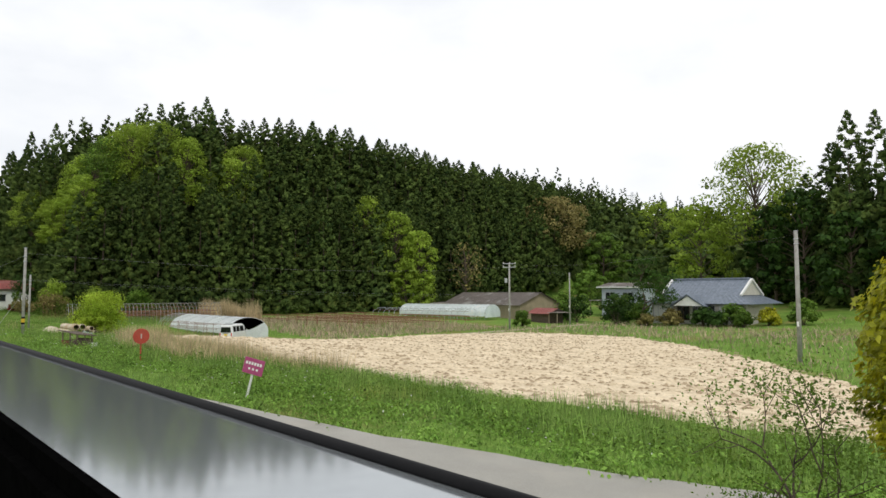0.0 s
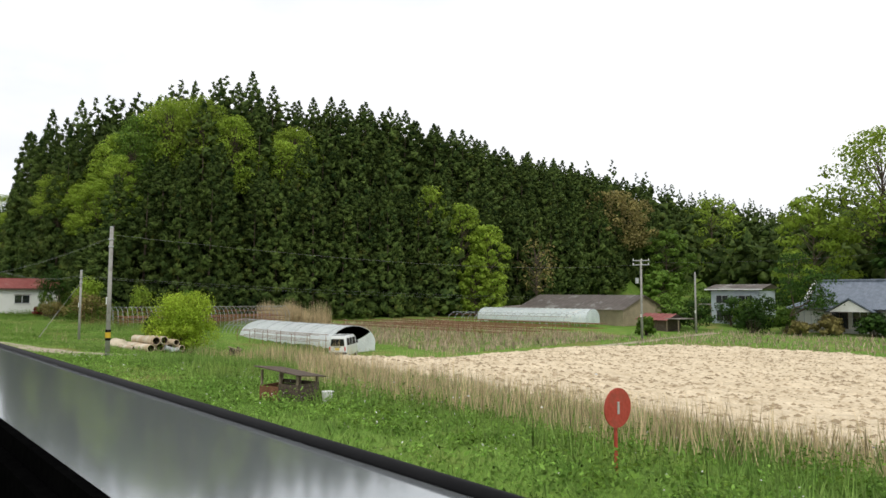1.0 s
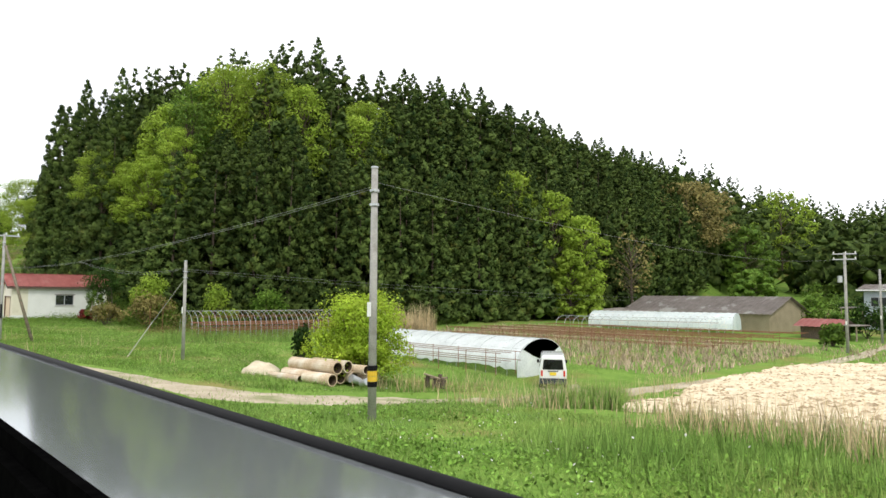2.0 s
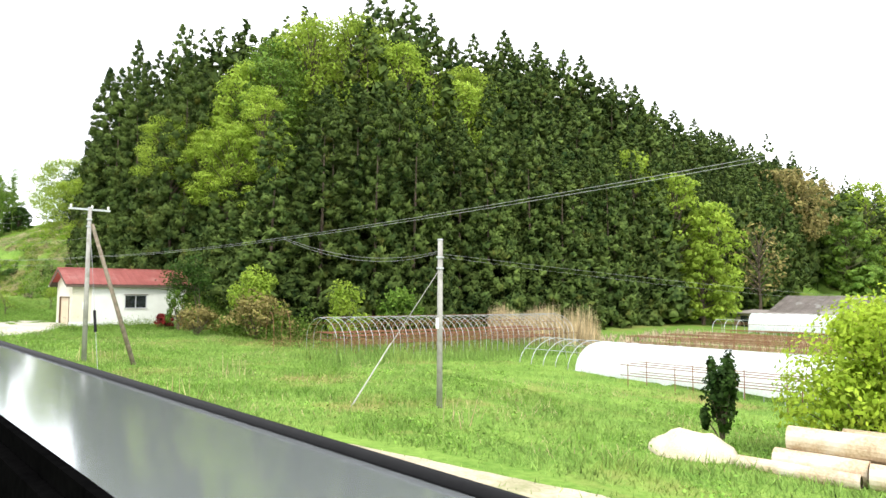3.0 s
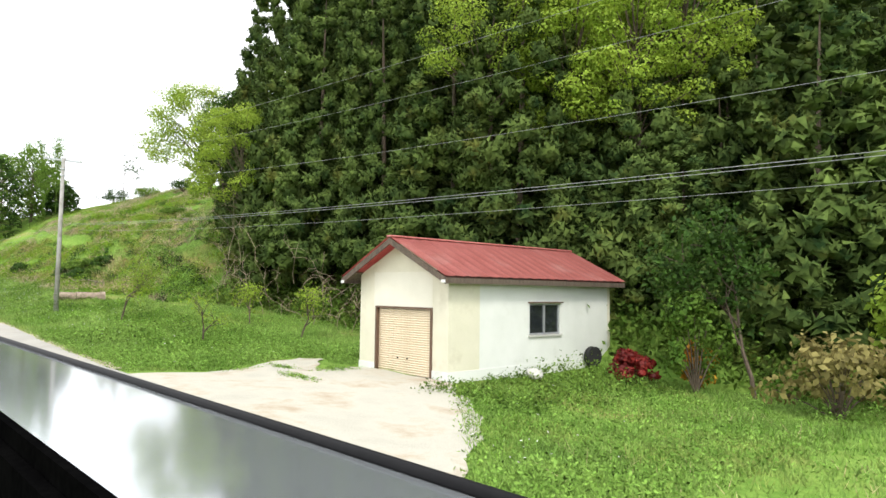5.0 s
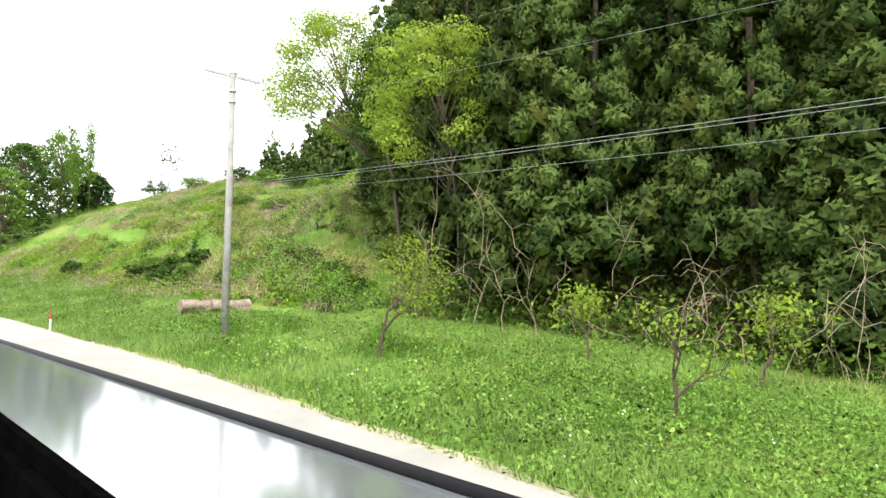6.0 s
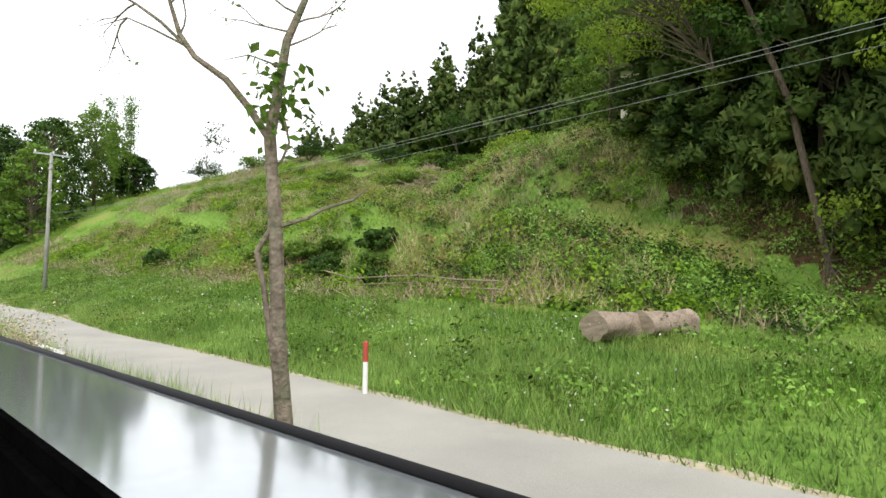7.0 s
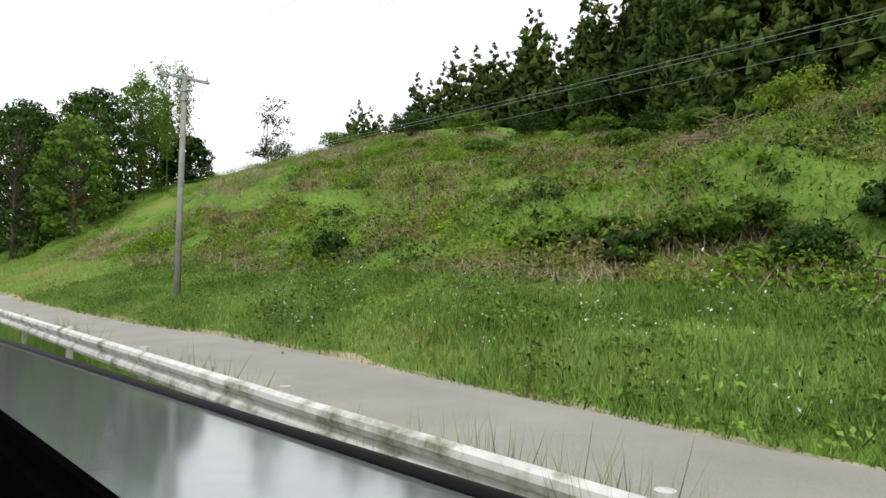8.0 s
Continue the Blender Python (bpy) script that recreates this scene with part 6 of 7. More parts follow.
brush(-178.7, 30.9)


# ---------------------------------------------------------------- single trees and shrubs near the line
def sparse_tree():
    """The half-bare leaning tree close beside the rails."""
    rng = np.random.default_rng(9)
    x, y = -147.5, 1.75
    t = thing("young_tree", pose(x, y, lz(x, y) - 0.1), "slim half-bare tree with lichen-grey trunk", "tree")
    bm, tips = bmesh.new(), []
    tube(bm, [(0.06, 0.06, -0.2), (0.035, 0.04, 1.2), (0.016, 0.018, 1.96), (-0.006, -0.006, 2.27), (-0.014, -0.024, 2.62), (-0.036, -0.034, 2.99), (-0.05, -0.058, 3.29), (-0.063, -0.069, 3.47), (-0.039, -0.042, 3.72), (-0.011, -0.012, 4.0), (0.052, 0.056, 4.23), (0.1, 0.11, 4.7)], [0.06, 0.052, 0.047, 0.045, 0.04, 0.037, 0.034, 0.034, 0.027, 0.024, 0.018, 0.008], 9)
    tube(bm, [(0.02, 0.02, 1.5), (-0.019, -0.021, 2.24), (-0.047, -0.051, 2.45), (-0.072, -0.078, 2.68), (-0.1, -0.106, 2.85), (-0.054, -0.058, 2.97), (-0.05, -0.056, 3.2)], [0.024, 0.021, 0.018, 0.016, 0.017, 0.014, 0.008], 7)
    tube(bm, [(-0.054, -0.058, 2.97), (0.032, 0.034, 3.01), (0.08, 0.088, 3.035), (0.133, 0.144, 3.08), (0.245, 0.265, 3.136), (0.306, 0.33, 3.21)], [0.013, 0.011, 0.01, 0.01, 0.008, 0.003], 6)
    tube(bm, [(-0.056, -0.06, 3.29), (-0.02, -0.02, 3.34), (0.007, 0.008, 3.44), (-0.009, -0.01, 3.55), (-0.041, -0.044, 3.6)], [0.009, 0.008, 0.007, 0.006, 0.004], 5)
    tube(bm, [(-0.066, -0.073, 3.46), (-0.145, -0.157, 3.63), (-0.231, -0.25, 3.782), (-0.349, -0.377, 3.905), (-0.408, -0.441, 4.03), (-0.451, -0.487, 4.22), (-0.5, -0.53, 4.5)], [0.022, 0.02, 0.019, 0.016, 0.014, 0.01, 0.004], 7)
    tube(bm, [(-0.38, -0.41, 3.96), (-0.48, -0.519, 4.1), (-0.576, -0.623, 4.2), (-0.7, -0.76, 4.3)], [0.01, 0.009, 0.007, 0.002], 6)
    tube(bm, [(-0.39, -0.42, 3.97), (-0.51, -0.551, 4.06), (-0.605, -0.655, 4.12), (-0.708, -0.765, 4.07)], [0.007, 0.006, 0.004, 0.002], 5)
    tube(bm, [(-0.036, -0.039, 3.86), (-0.151, -0.164, 3.92), (-0.244, -0.264, 3.89)], [0.006, 0.004, 0.002], 5)
    for p, dr, L in (((-0.576, -0.623, 4.2), (-0.5, -0.5, -0.2), 0.16), ((-0.605, -0.655, 4.12), (-0.4, -0.5, -0.6), 0.16), ((-0.45, -0.487, 4.2), (0.3, 0.3, 0.7), 0.2), ((-0.408, -0.44, 4.03), (0.4, 0.4, 0.7), 0.16), ((-0.011, -0.012, 3.97), (0.5, 0.5, 0.4), 0.2), ((0.02, 0.02, 4.1), (0.5, 0.5, 0.2), 0.2), ((0.052, 0.056, 4.23), (0.6, 0.5, 0.2), 0.22), ((0.03, 0.03, 4.15), (-0.6, -0.6, 0.3), 0.24), ((0.0, 0.0, 4.05), (-0.5, -0.6, 0.1), 0.2)):
        grow(bm, Vector(p), Vector(dr).normalized(), L, 0.007, 2, rng, tips, 2, 0.55, 0.05)
    part("trunk", bm, M_TREEBARK, t)
    c = np.array(tips)[rng.integers(0, len(tips), 70)] + rng.normal(size=(70, 3)) * 0.012
    c = np.concatenate([c, np.array([-0.04, -0.045, 3.68]) + rng.normal(size=(150, 3)) * np.array([0.08, 0.085, 0.13])])
    v, f = leaves(c, np.concatenate([np.full(70, 0.013), np.full(150, 0.034)]), rng, up=0.5)
    sheet("leaves", v, f, M_GREEN, t)


sparse_tree()

# the twiggy shrub and the golden conifer at the start of the line
broadleaf("twiggy_shrub", -1.55, 4.3, 2.3, M_GREEN, "twiggy half-leafed shrub at the roadside", 201, depth=4, fork=3, leaf=0.013, per=46, clump=0.2, rad=0.028, spread=1.35, category="shrub", bark=M_BARK, trunk=0.3)


def golden_conifer():
    rng = np.random.default_rng(5)
    x, y = -0.38, 4.2
    t = thing("golden_conifer", pose(x, y, lz(x, y) - 0.05), "dense golden-green clipped conifer", "shrub")
    part("trunk", tube(bmesh.new(), [(0, 0, 0), (0.02, 0, 1.2), (0, 0, 2.4)], [0.07, 0.05, 0.02], 7), M_BARK, t)
    n = 64000
    u = rng.random(n)
    a = rng.uniform(0, 6.283, n)
    r = 0.72 * np.sin(np.clip(u * 0.93 + 0.1, 0, 1) * math.pi) ** 0.6 * (0.72 + 0.28 * rng.random(n)) * (1 + 0.1 * np.sin(a * 5 + u * 14) + 0.07 * np.sin(a * 11 - u * 31))
    c = np.stack([np.cos(a) * r, np.sin(a) * r, 1.42 + u * 1.75], 1)
    d = np.stack([np.cos(a), np.sin(a), 0.25 + 0.5 * np.sin(a * 5 + u * 14)], 1)
    v, f = leaves(c, np.full(n, 0.023), rng, up=0.4, facing=d)
    sheet("foliage", v, f, M_YELLOW, t, normals=np.repeat(d + 0.35 * rng.normal(size=d.shape), 4, 0))


golden_conifer()

shrub("round_bush", -66.2, 18.0, 4.2, 4.5, M_BRIGHT, "large rounded bush in bright yellow-green leaf", 301, n=19000, leaf=0.065, lumps=80)
shrub("round_bush", -65.3, 17.7, 2.8, 2.4, M_BRIGHT, "spreading lower part of a bright green bush", 302, n=5000, leaf=0.065, lumps=26)
shrub("dark_bush", -69.9, 17.3, 1.0, 2.9, M_DARKLEAF, "small dark upright evergreen", 303, n=2600, leaf=0.07, lumps=26)
shrub("maple_bush", -114.9, 19.3, 1.5, 1.3, M_MAPLE, "low dome of deep red maple leaves", 304, n=2600, leaf=0.07, lumps=26)
shrub("orange_bush", -113.4, 20.6, 1.5, 1.7, M_ORANGE, "small bush with orange-yellow leaves", 305, n=900, leaf=0.07)
broadleaf("small_pine", -111.6, 20.8, 6.2, M_DARKLEAF, "small dark layered pine beside the garage", 306, depth=3, leaf=0.1, per=60, clump=0.6, rad=0.08, spread=1.1, trunk=0.3)
shrub("green_bush", -113.0, 19.8, 2.0, 3.6, M_GREEN, "tall green bush beside the garage", 307, n=2400, leaf=0.07)
shrub("green_bush", -107.3, 23.2, 3.8, 5.6, M_FRESH, "fresh green bush at the forest foot", 308, n=3600, leaf=0.12, lumps=24)
shrub("green_bush", -105.2, 22.2, 4.8, 3.6, M_BRONZE, "brownish-green bush at the forest foot", 309, n=1900, leaf=0.11, lumps=22)
shrub("green_bush", -101.0, 27.0, 4.0, 4.4, M_FRESH, "fresh green bush at the forest foot", 310, n=2000, leaf=0.12, lumps=22)
shrub("green_bush", -109.0, 19.6, 3.2, 2.4, M_BRONZE, "brownish-green bush at the forest foot", 311, n=1500, leaf=0.1, lumps=22)
broadleaf("small_pine", -102.3, 33, 4.2, M_GREEN, "small layered green conifer at the forest foot", 312, depth=3, leaf=0.16, per=40, clump=0.8, rad=0.08, spread=1.2, trunk=0.3)
# orchard-like saplings on the meadow
broadleaf("meadow_tree", -137.8, 10.6, 3.5, M_FRESH, "small spreading pale green tree in the meadow", 320, depth=4, leaf=0.042, per=13, clump=0.42, rad=0.06, spread=1.3, trunk=0.3, group="meadow saplings")
broadleaf("meadow_tree", -129.9, 11.3, 2.4, M_FRESH, "small sparse tree standing in the meadow", 322, depth=3, leaf=0.05, per=6, clump=0.4, rad=0.05, spread=0.95, group="meadow saplings")
broadleaf("meadow_tree", -130.3, 16.2, 2.6, M_FRESH, "small sparse tree standing in the meadow", 323, depth=3, leaf=0.06, per=13, clump=0.45, rad=0.05, spread=0.9, group="meadow saplings")
broadleaf("meadow_tree", -134.8, 15.8, 2.5, M_FRESH, "slim sapling with yellow-green leaves", 324, depth=3, leaf=0.07, per=11, clump=0.4, rad=0.04, spread=0.7, group="meadow saplings")
broadleaf("edge_sapling", -151.0, 22.0, 2.9, M_FRESH, "slim sapling with fresh leaves before dark forest", 325, depth=3, leaf=0.075, per=22, clump=0.5, rad=0.04, spread=0.95, trunk=0.4)
shrub("dark_bush", -160.4, 30.4, 4.2, 3.4, M_DARKLEAF, "dark bush hiding the small building on the hill", 331, n=5200, leaf=0.09, lumps=30)
shrub("dark_bush", -188.6, 15.4, 1.7, 1.7, M_DARKLEAF, "round dark green bush on the bank", 330, n=1500, leaf=0.09, lumps=22)
for i, (x, y, w, h, m) in enumerate(((-173.6, 17.2, 2.2, 1.3, M_GREEN), (-170.2, 16.6, 1.8, 1.2, M_DARKLEAF), (-176.4, 17.6, 2.0, 0.9, M_GREEN), (-167.4, 17.2, 1.6, 1.0, M_GREEN), (-172.0, 18.0, 2.2, 1.3, M_GREEN),
                                     (-184, 40, 4, 2.0, M_GREEN), (-190, 44, 4, 1.9, M_DARKLEAF), (-196, 46, 4.5, 1.8, M_GREEN), (-203, 46, 5, 2.4, M_DARKLEAF), (-210, 45, 5, 2.2, M_GREEN), (-219, 45, 6, 2.6, M_DARKLEAF), (-228, 42, 5, 2.4, M_GREEN), (-240, 40, 6, 3.5, M_DARKLEAF),
                                     (-174.9, 16.4, 1.5, 0.9, M_DARKLEAF), (-171.3, 16.2, 1.4, 0.8, M_GREEN), (-168.6, 18.4, 1.8, 1.1, M_DARKLEAF), (-178.6, 17.4, 1.6, 0.8, M_GREEN), (-166.2, 16.6, 1.3, 0.8, M_DARKLEAF), (-178, 38.5, 4, 3.0, M_FRESH), (-173, 38, 4, 2.2, M_GREEN), (-186, 34, 3.4, 1.4, M_GREEN), (-199, 36, 3.6, 1.3, M_GREEN))):
    shrub("slope_bush", x, y, w, h, m, "uneven green bush on the open slope", 340 + i, n=4200 if i < 5 else 2200, leaf=0.06 if i < 5 else 0.11, lumps=34, group="bushes of the slope")
for i, (x, y, w, h, m) in enumerate(((-51.5, 87, 4, 3.8, M_GREEN), (-55, 86, 4.5, 4.2, M_DARKLEAF), (-46.5, 86.5, 3, 2.6, M_BRONZE), (-42, 87, 3.5, 3.0, M_DARKLEAF), (-38, 88, 4, 3.2, M_GREEN), (-34.5, 90, 3, 2.6, M_YELLOW), (-31, 92, 4, 3.6, M_GREEN),
                                     (-63.5, 88, 5, 4.4, M_DARKLEAF), (-66.8, 90, 3.6, 3.2, M_GREEN), (-63.0, 74, 2.6, 2.4, M_GREEN), (-57.5, 96, 5, 5.0, M_DARKLEAF), (-72, 96, 5, 5.0, M_GREEN), (-68, 106, 7, 5, M_DARKLEAF), (-60, 114, 8, 6, M_DARKLEAF), (-75, 112, 8, 6, M_GREEN), (-84, 104, 8, 4, M_DARKLEAF))):
    shrub("garden_bush", x, y, w, h, m, "clipped garden bush before the farm buildings", 370 + i, n=1100, leaf=0.2, lumps=22, group="garden bushes")


broadleaf("garden_pine", -50.9, 86, 10.4, M_DARKLEAF, "dark layered garden pine before the farmhouse", 390, depth=4, fork=3, leaf=0.14, per=26, clump=0.75, rad=0.16, spread=1.15, trunk=0.3, flat=0.3)
for i, (x, y, w, h, m) in enumerate(((-62.5, 97, 4.6, 4.4, M_DARKLEAF), (-59.2, 95, 4.2, 4.0, M_GREEN), (-56.5, 91, 3.6, 3.4, M_DARKLEAF), (-40, 86.5, 3.0, 2.4, M_DARKLEAF), (-36.5, 87, 2.6, 2.2, M_GREEN), (-49, 84.5, 2.6, 1.8, M_BRONZE))):
    shrub("garden_bush", x, y, w, h, m, "uneven garden bush before the farm buildings", 391 + i, n=1600, leaf=0.16, lumps=26, group="garden bushes")


def bamboo(x, y, h, seed):
    rng = np.random.default_rng(seed)
    t = thing("bamboo", pose(x, y, lz(x, y)), "tall feathery bamboo stem bending at the tip", "bamboo", "bamboo stems")
    lean = rng.normal(0, 0.12, 2)
    pts = [(lean[0] * h * u * u, lean[1] * h * u * u, h * u) for u in np.linspace(0, 1, 6)]
    part("stem", tube(bmesh.new(), pts, [0.06, 0.055, 0.05, 0.04, 0.025, 0.01], 6), M_GREEN, t)
    n = 900
    u = 0.35 + 0.65 * rng.random(n) ** 0.8
    c = np.stack([lean[0] * h * u * u, lean[1] * h * u * u, h * u], 1) + rng.normal(size=(n, 3)) * np.array([0.5, 0.5, 0.3])
    v, f = leaves(c, np.full(n, 0.2), rng, up=0.2, aspect=0.35)
    sheet("leaves", v, f, M_GREEN, t)


for i, (x, y, h) in enumerate(((-249, 30, 15.5), (-250, 32, 16.5), (-247.5, 31.5, 14), (-252, 30.5, 15), (-246, 29, 12), (-251, 28, 13))):
    bamboo(x, y, h, 500 + i)
broadleaf("thin_tree", -251, 45, 10.5, M_DARKLEAF, "thin solitary tree on the ridge", 401, depth=3, leaf=0.2, per=9, clump=0.6, rad=0.12, spread=0.5, trunk=0.5)
broadleaf("thin_tree", -206, 60, 7, M_DARKLEAF, "thin solitary tree on the ridge", 402, depth=3, leaf=0.16, per=20, clump=0.7, rad=0.12, spread=0.6, trunk=0.4)


def vines():
    """Bare creepers and dead branches hanging on the forest edge."""
    rng = np.random.default_rng(12)
    t = thing("dead_creepers", pose(0, 0, 0), "tangled pale dead creepers on the forest edge", "creepers", kind="stuff")
    bm = bmesh.new()
    for k in range(54):
        x = rng.uniform(-147, -122)
        y = float(edge_y(x)) - rng.uniform(2.0, 3.4)
        z = lz(x, y)
        top = rng.uniform(2.2, 6.5)
        pts, p = [], Vector((x, y, z + (0 if k % 3 else top * 0.5)))
        d = Vector((rng.normal(0, 0.12), rng.normal(0, 0.1), 1))
        for i in range(7):
            pts.append(p.copy())
            d = (d + Vector(rng.normal(0, 0.33, 3))).normalized()
            p = p + d * top / 7 * (1 if i < 5 else 0.7)
        tube(bm, pts, [r * rng.uniform(0.7, 1.3) for r in (0.016, 0.015, 0.013, 0.011, 0.009, 0.007, 0.003)], 4, caps=False)
        for _ in range(5):
            q = pts[rng.integers(2, 6)]
            e = Vector(rng.normal(0, 1, 3)).normalized() * rng.uniform(0.5, 1.4)
            tube(bm, [q, q + e * 0.5 + Vector((0, 0, 0.15)), q + e], [0.012, 0.009, 0.003], 4, caps=False)
    part("stems", bm, M_PALEBARK, t)


vines()


# ---------------------------------------------------------------- grass, weeds, reeds
ROAD_FAR = ([-260, -180, -160, -142, -122, -104], [7.25, 7.05, 6.55, 6.15, 6.25, 5.65])


def bare(x, y):
    """Where no grass grows: roads, tracks, field, apron, buildings, track bed."""
    b = (y < 2.1) | inside(x, y, FIELD)
    b |= (x < -104) & (y > 3.85) & (y < np.interp(x, *ROAD_FAR))
    b |= inside(x, y, [(-20, 3.4), (-9, 3.8), (-3, 4.6), (6, 7.0), (30, 14), (24, 22), (-2.2, 9.9), (-5.2, 8.1), (-9, 6.9), (-20, 5.6)])
    b |= inside(x, y, [(-123.6, 6.1), (-122.9, 9.0), (-122.3, 13.2), (-122.3, 22.4), (-117.2, 22.4), (-116.8, 13.2), (-114.0, 10.6), (-111.6, 8.4), (-109.3, 5.8)])
    b |= inside(x, y, [(-76, 9.0), (-73, 7.0), (-64, 8.0), (-60.4, 8.2), (-58.0, 11), (-60.3, 22), (-61.2, 34), (-63.5, 36), (-66.2, 30.6), (-63.1, 24), (-62.3, 16), (-62.6, 12.0), (-66.6, 10.4), (-71, 9.9), (-75, 9.0)])
    b |= inside(x, y, [(-121, 8.0), (-122.6, 8.0), (-123.8, 10.4), (-125.3, 12.9), (-124.0, 13.6), (-122.2, 12.5), (-121, 11.6)])
    return b


def sow(n, x0, x1, y0, y1, rng, keep=None):
    x, y = rng.uniform(x0, x1, n), rng.uniform(y0, y1, n)
    k = ~bare(x, y)
    if keep is not None:
        k &= keep(x, y)
    return x[k], y[k]


def patch(x, y, s=0.35, seed=0.0):
    """A smooth field of 0..1 patches."""
    return 0.5 + 0.25 * (np.sin(x * s + 1.7 * np.sin(y * s * 0.8 + seed)) + np.sin(y * s * 1.3 + 2.1 * np.sin(x * s * 0.55 + seed * 2)))


def blades(name, spots, height, width, mat, label, rng, lean=0.5, category="grass"):
    """Single bent grass blades: three-point slivers."""
    x = np.concatenate([s[0] for s in spots])
    y = np.concatenate([s[1] for s in spots])
    n = len(x)
    h = height * (0.45 + 0.8 * rng.random(n)) * (0.6 + 0.8 * patch(x, y, 0.9))
    a = rng.uniform(0, 6.283, n)
    w = width * (0.7 + 0.6 * rng.random(n))
    p = np.stack([x, y, lie(x, y) - 0.02], 1)
    side = np.stack([np.cos(a), np.sin(a), 0 * a], 1) * w[:, None]
    tip = np.stack([rng.normal(0, lean, n) * h, rng.normal(0, lean, n) * h, h], 1)
    v = np.stack([p - side, p + side, p + tip], 1).reshape(-1, 3)
    up = np.repeat(rng.normal(0, 0.45, (n, 3)) + np.array([0, 0, 1.0]), 3, 0)
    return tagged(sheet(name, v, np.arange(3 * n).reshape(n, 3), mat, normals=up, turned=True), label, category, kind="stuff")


rng_g = np.random.default_rng(60)
blades("meadow_grass", [sow(62000, -60, 4, 5, 15.5, rng_g), sow(76000, -112, -56, 7.5, 22, rng_g), sow(26000, -112, -66, 22, 42, rng_g), sow(86000, -152, -108, 6, 21, rng_g)], 0.17, 0.016, M_BLADE, "uneven green meadow grass", rng_g)
blades("verge_grass", [sow(105000, -205, -148, 6, 14, rng_g), sow(40000, -205, -128, 6, 9, rng_g), sow(20000, -262, -200, 6, 16, rng_g)], 0.24, 0.013, M_BLADE, "tall green verge grass beside the road", rng_g, 0.35)
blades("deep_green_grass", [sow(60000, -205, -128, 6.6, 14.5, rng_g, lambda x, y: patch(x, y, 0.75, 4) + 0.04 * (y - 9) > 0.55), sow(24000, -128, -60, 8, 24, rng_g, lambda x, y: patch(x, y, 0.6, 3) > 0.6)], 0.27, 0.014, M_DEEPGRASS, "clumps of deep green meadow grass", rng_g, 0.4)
blades("track_grass", [sow(16000, -190, -104, 2.1, 3.85, rng_g), sow(9000, -186, -152, 2.7, 3.7, rng_g, lambda x, y: patch(x, y, 1.3, 2) > 0.4), sow(9000, -60, -2, 2.1, 6, rng_g)], 0.3, 0.014, M_BLADE, "grass growing beside the track bed", rng_g)
blades("dry_stalks", [sow(14000, -50, -20, 9.5, 16.8, rng_g, lambda x, y: patch(x, y, 0.4, 1) + (y - 13) * 0.12 - 0.75 * np.clip((x + 28) / 5, 0, 1) > 0.32), sow(1500, -66, -50, 16, 27, rng_g), sow(250, -100, -74, 8, 14, rng_g, lambda x, y: patch(x, y, 0.4, 2) > 0.6), sow(2600, -62, -44, 20, 40, rng_g)], 0.85, 0.014, M_DRY, "standing dry straw-coloured stalks", rng_g, 0.18)
blades("tall_green_grass", [sow(18000, -49.5, -18, 9, 17, rng_g), sow(7000, -22, -3, 10, 17, rng_g), sow(3000, -66, -52, 18, 28, rng_g)], 0.5, 0.014, M_BLADE, "tall green grass along the field edge", rng_g, 0.2)
blades("far_dry_grass", [sow(9000, -98, -62, 40, 70, rng_g), sow(1200, -60, -20, 60, 86, rng_g)], 0.55, 0.05, M_BRUSH, "brown dry grass among the pipe racks", rng_g, 0.3)
blades("rough_grass", [sow(9000, -30, 14, 34, 100, rng_g)], 0.4, 0.04, M_BLADE, "rough dark grass beyond the field", rng_g, 0.4)
blades("rough_dry_grass", [sow(3200, -30, 14, 34, 100, rng_g), sow(2000, -62, -20, 64, 90, rng_g)], 0.4, 0.05, M_BRUSH, "dull brown grass beyond the field", rng_g, 0.4)
blades("meadow_straw", [sow(9000, -112, -60, 8, 26, rng_g, lambda x, y: patch(x, y, 0.7, 2) + 0.3 * patch(x, y, 2.3, 5) > 0.78)], 0.26, 0.009, M_DRY, "straw-coloured old grass in the meadow", rng_g, 0.6)
blades("track_edge_grass", [(rng_g.uniform(-74, -60, 1100), rng_g.uniform(7.6, 13.5, 1100))], 0.13, 0.016, M_BLADE, "short grass creeping over the dirt track", rng_g)
blades("reed_bed", [sow(6500, -101, -95.4, 41.5, 46.5, rng_g), sow(1200, -97, -94.5, 45, 49, rng_g)], 2.3, 0.035, M_DRY, "thick bed of tall dry reeds", rng_g, 0.08, "reeds")


def weeds(name, spots, size, spread, per, height, mat, label, rng, category="weeds"):
    """Leafy weed clumps: a few leaves round each spot."""
    x = np.concatenate([s[0] for s in spots])
    y = np.concatenate([s[1] for s in spots])
    n = len(x)
    c = np.stack([x, y, lie(x, y)], 1)[:, None] + rng.normal(size=(n, per, 3)) * np.array([spread, spread, 0])
    c[..., 2] += np.abs(rng.normal(size=(n, per))) * height * (0.4 + 1.1 * patch(x, y, 0.7, 3))[:, None]
    v, f = leaves(c.reshape(-1, 3), np.full(n * per, size), rng, up=0.8, aspect=0.5)
    up = np.repeat(rng.normal(0, 0.5, (n * per, 3)) + np.array([0, 0, 0.9]), 4, 0)
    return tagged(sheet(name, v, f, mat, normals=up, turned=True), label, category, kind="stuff")


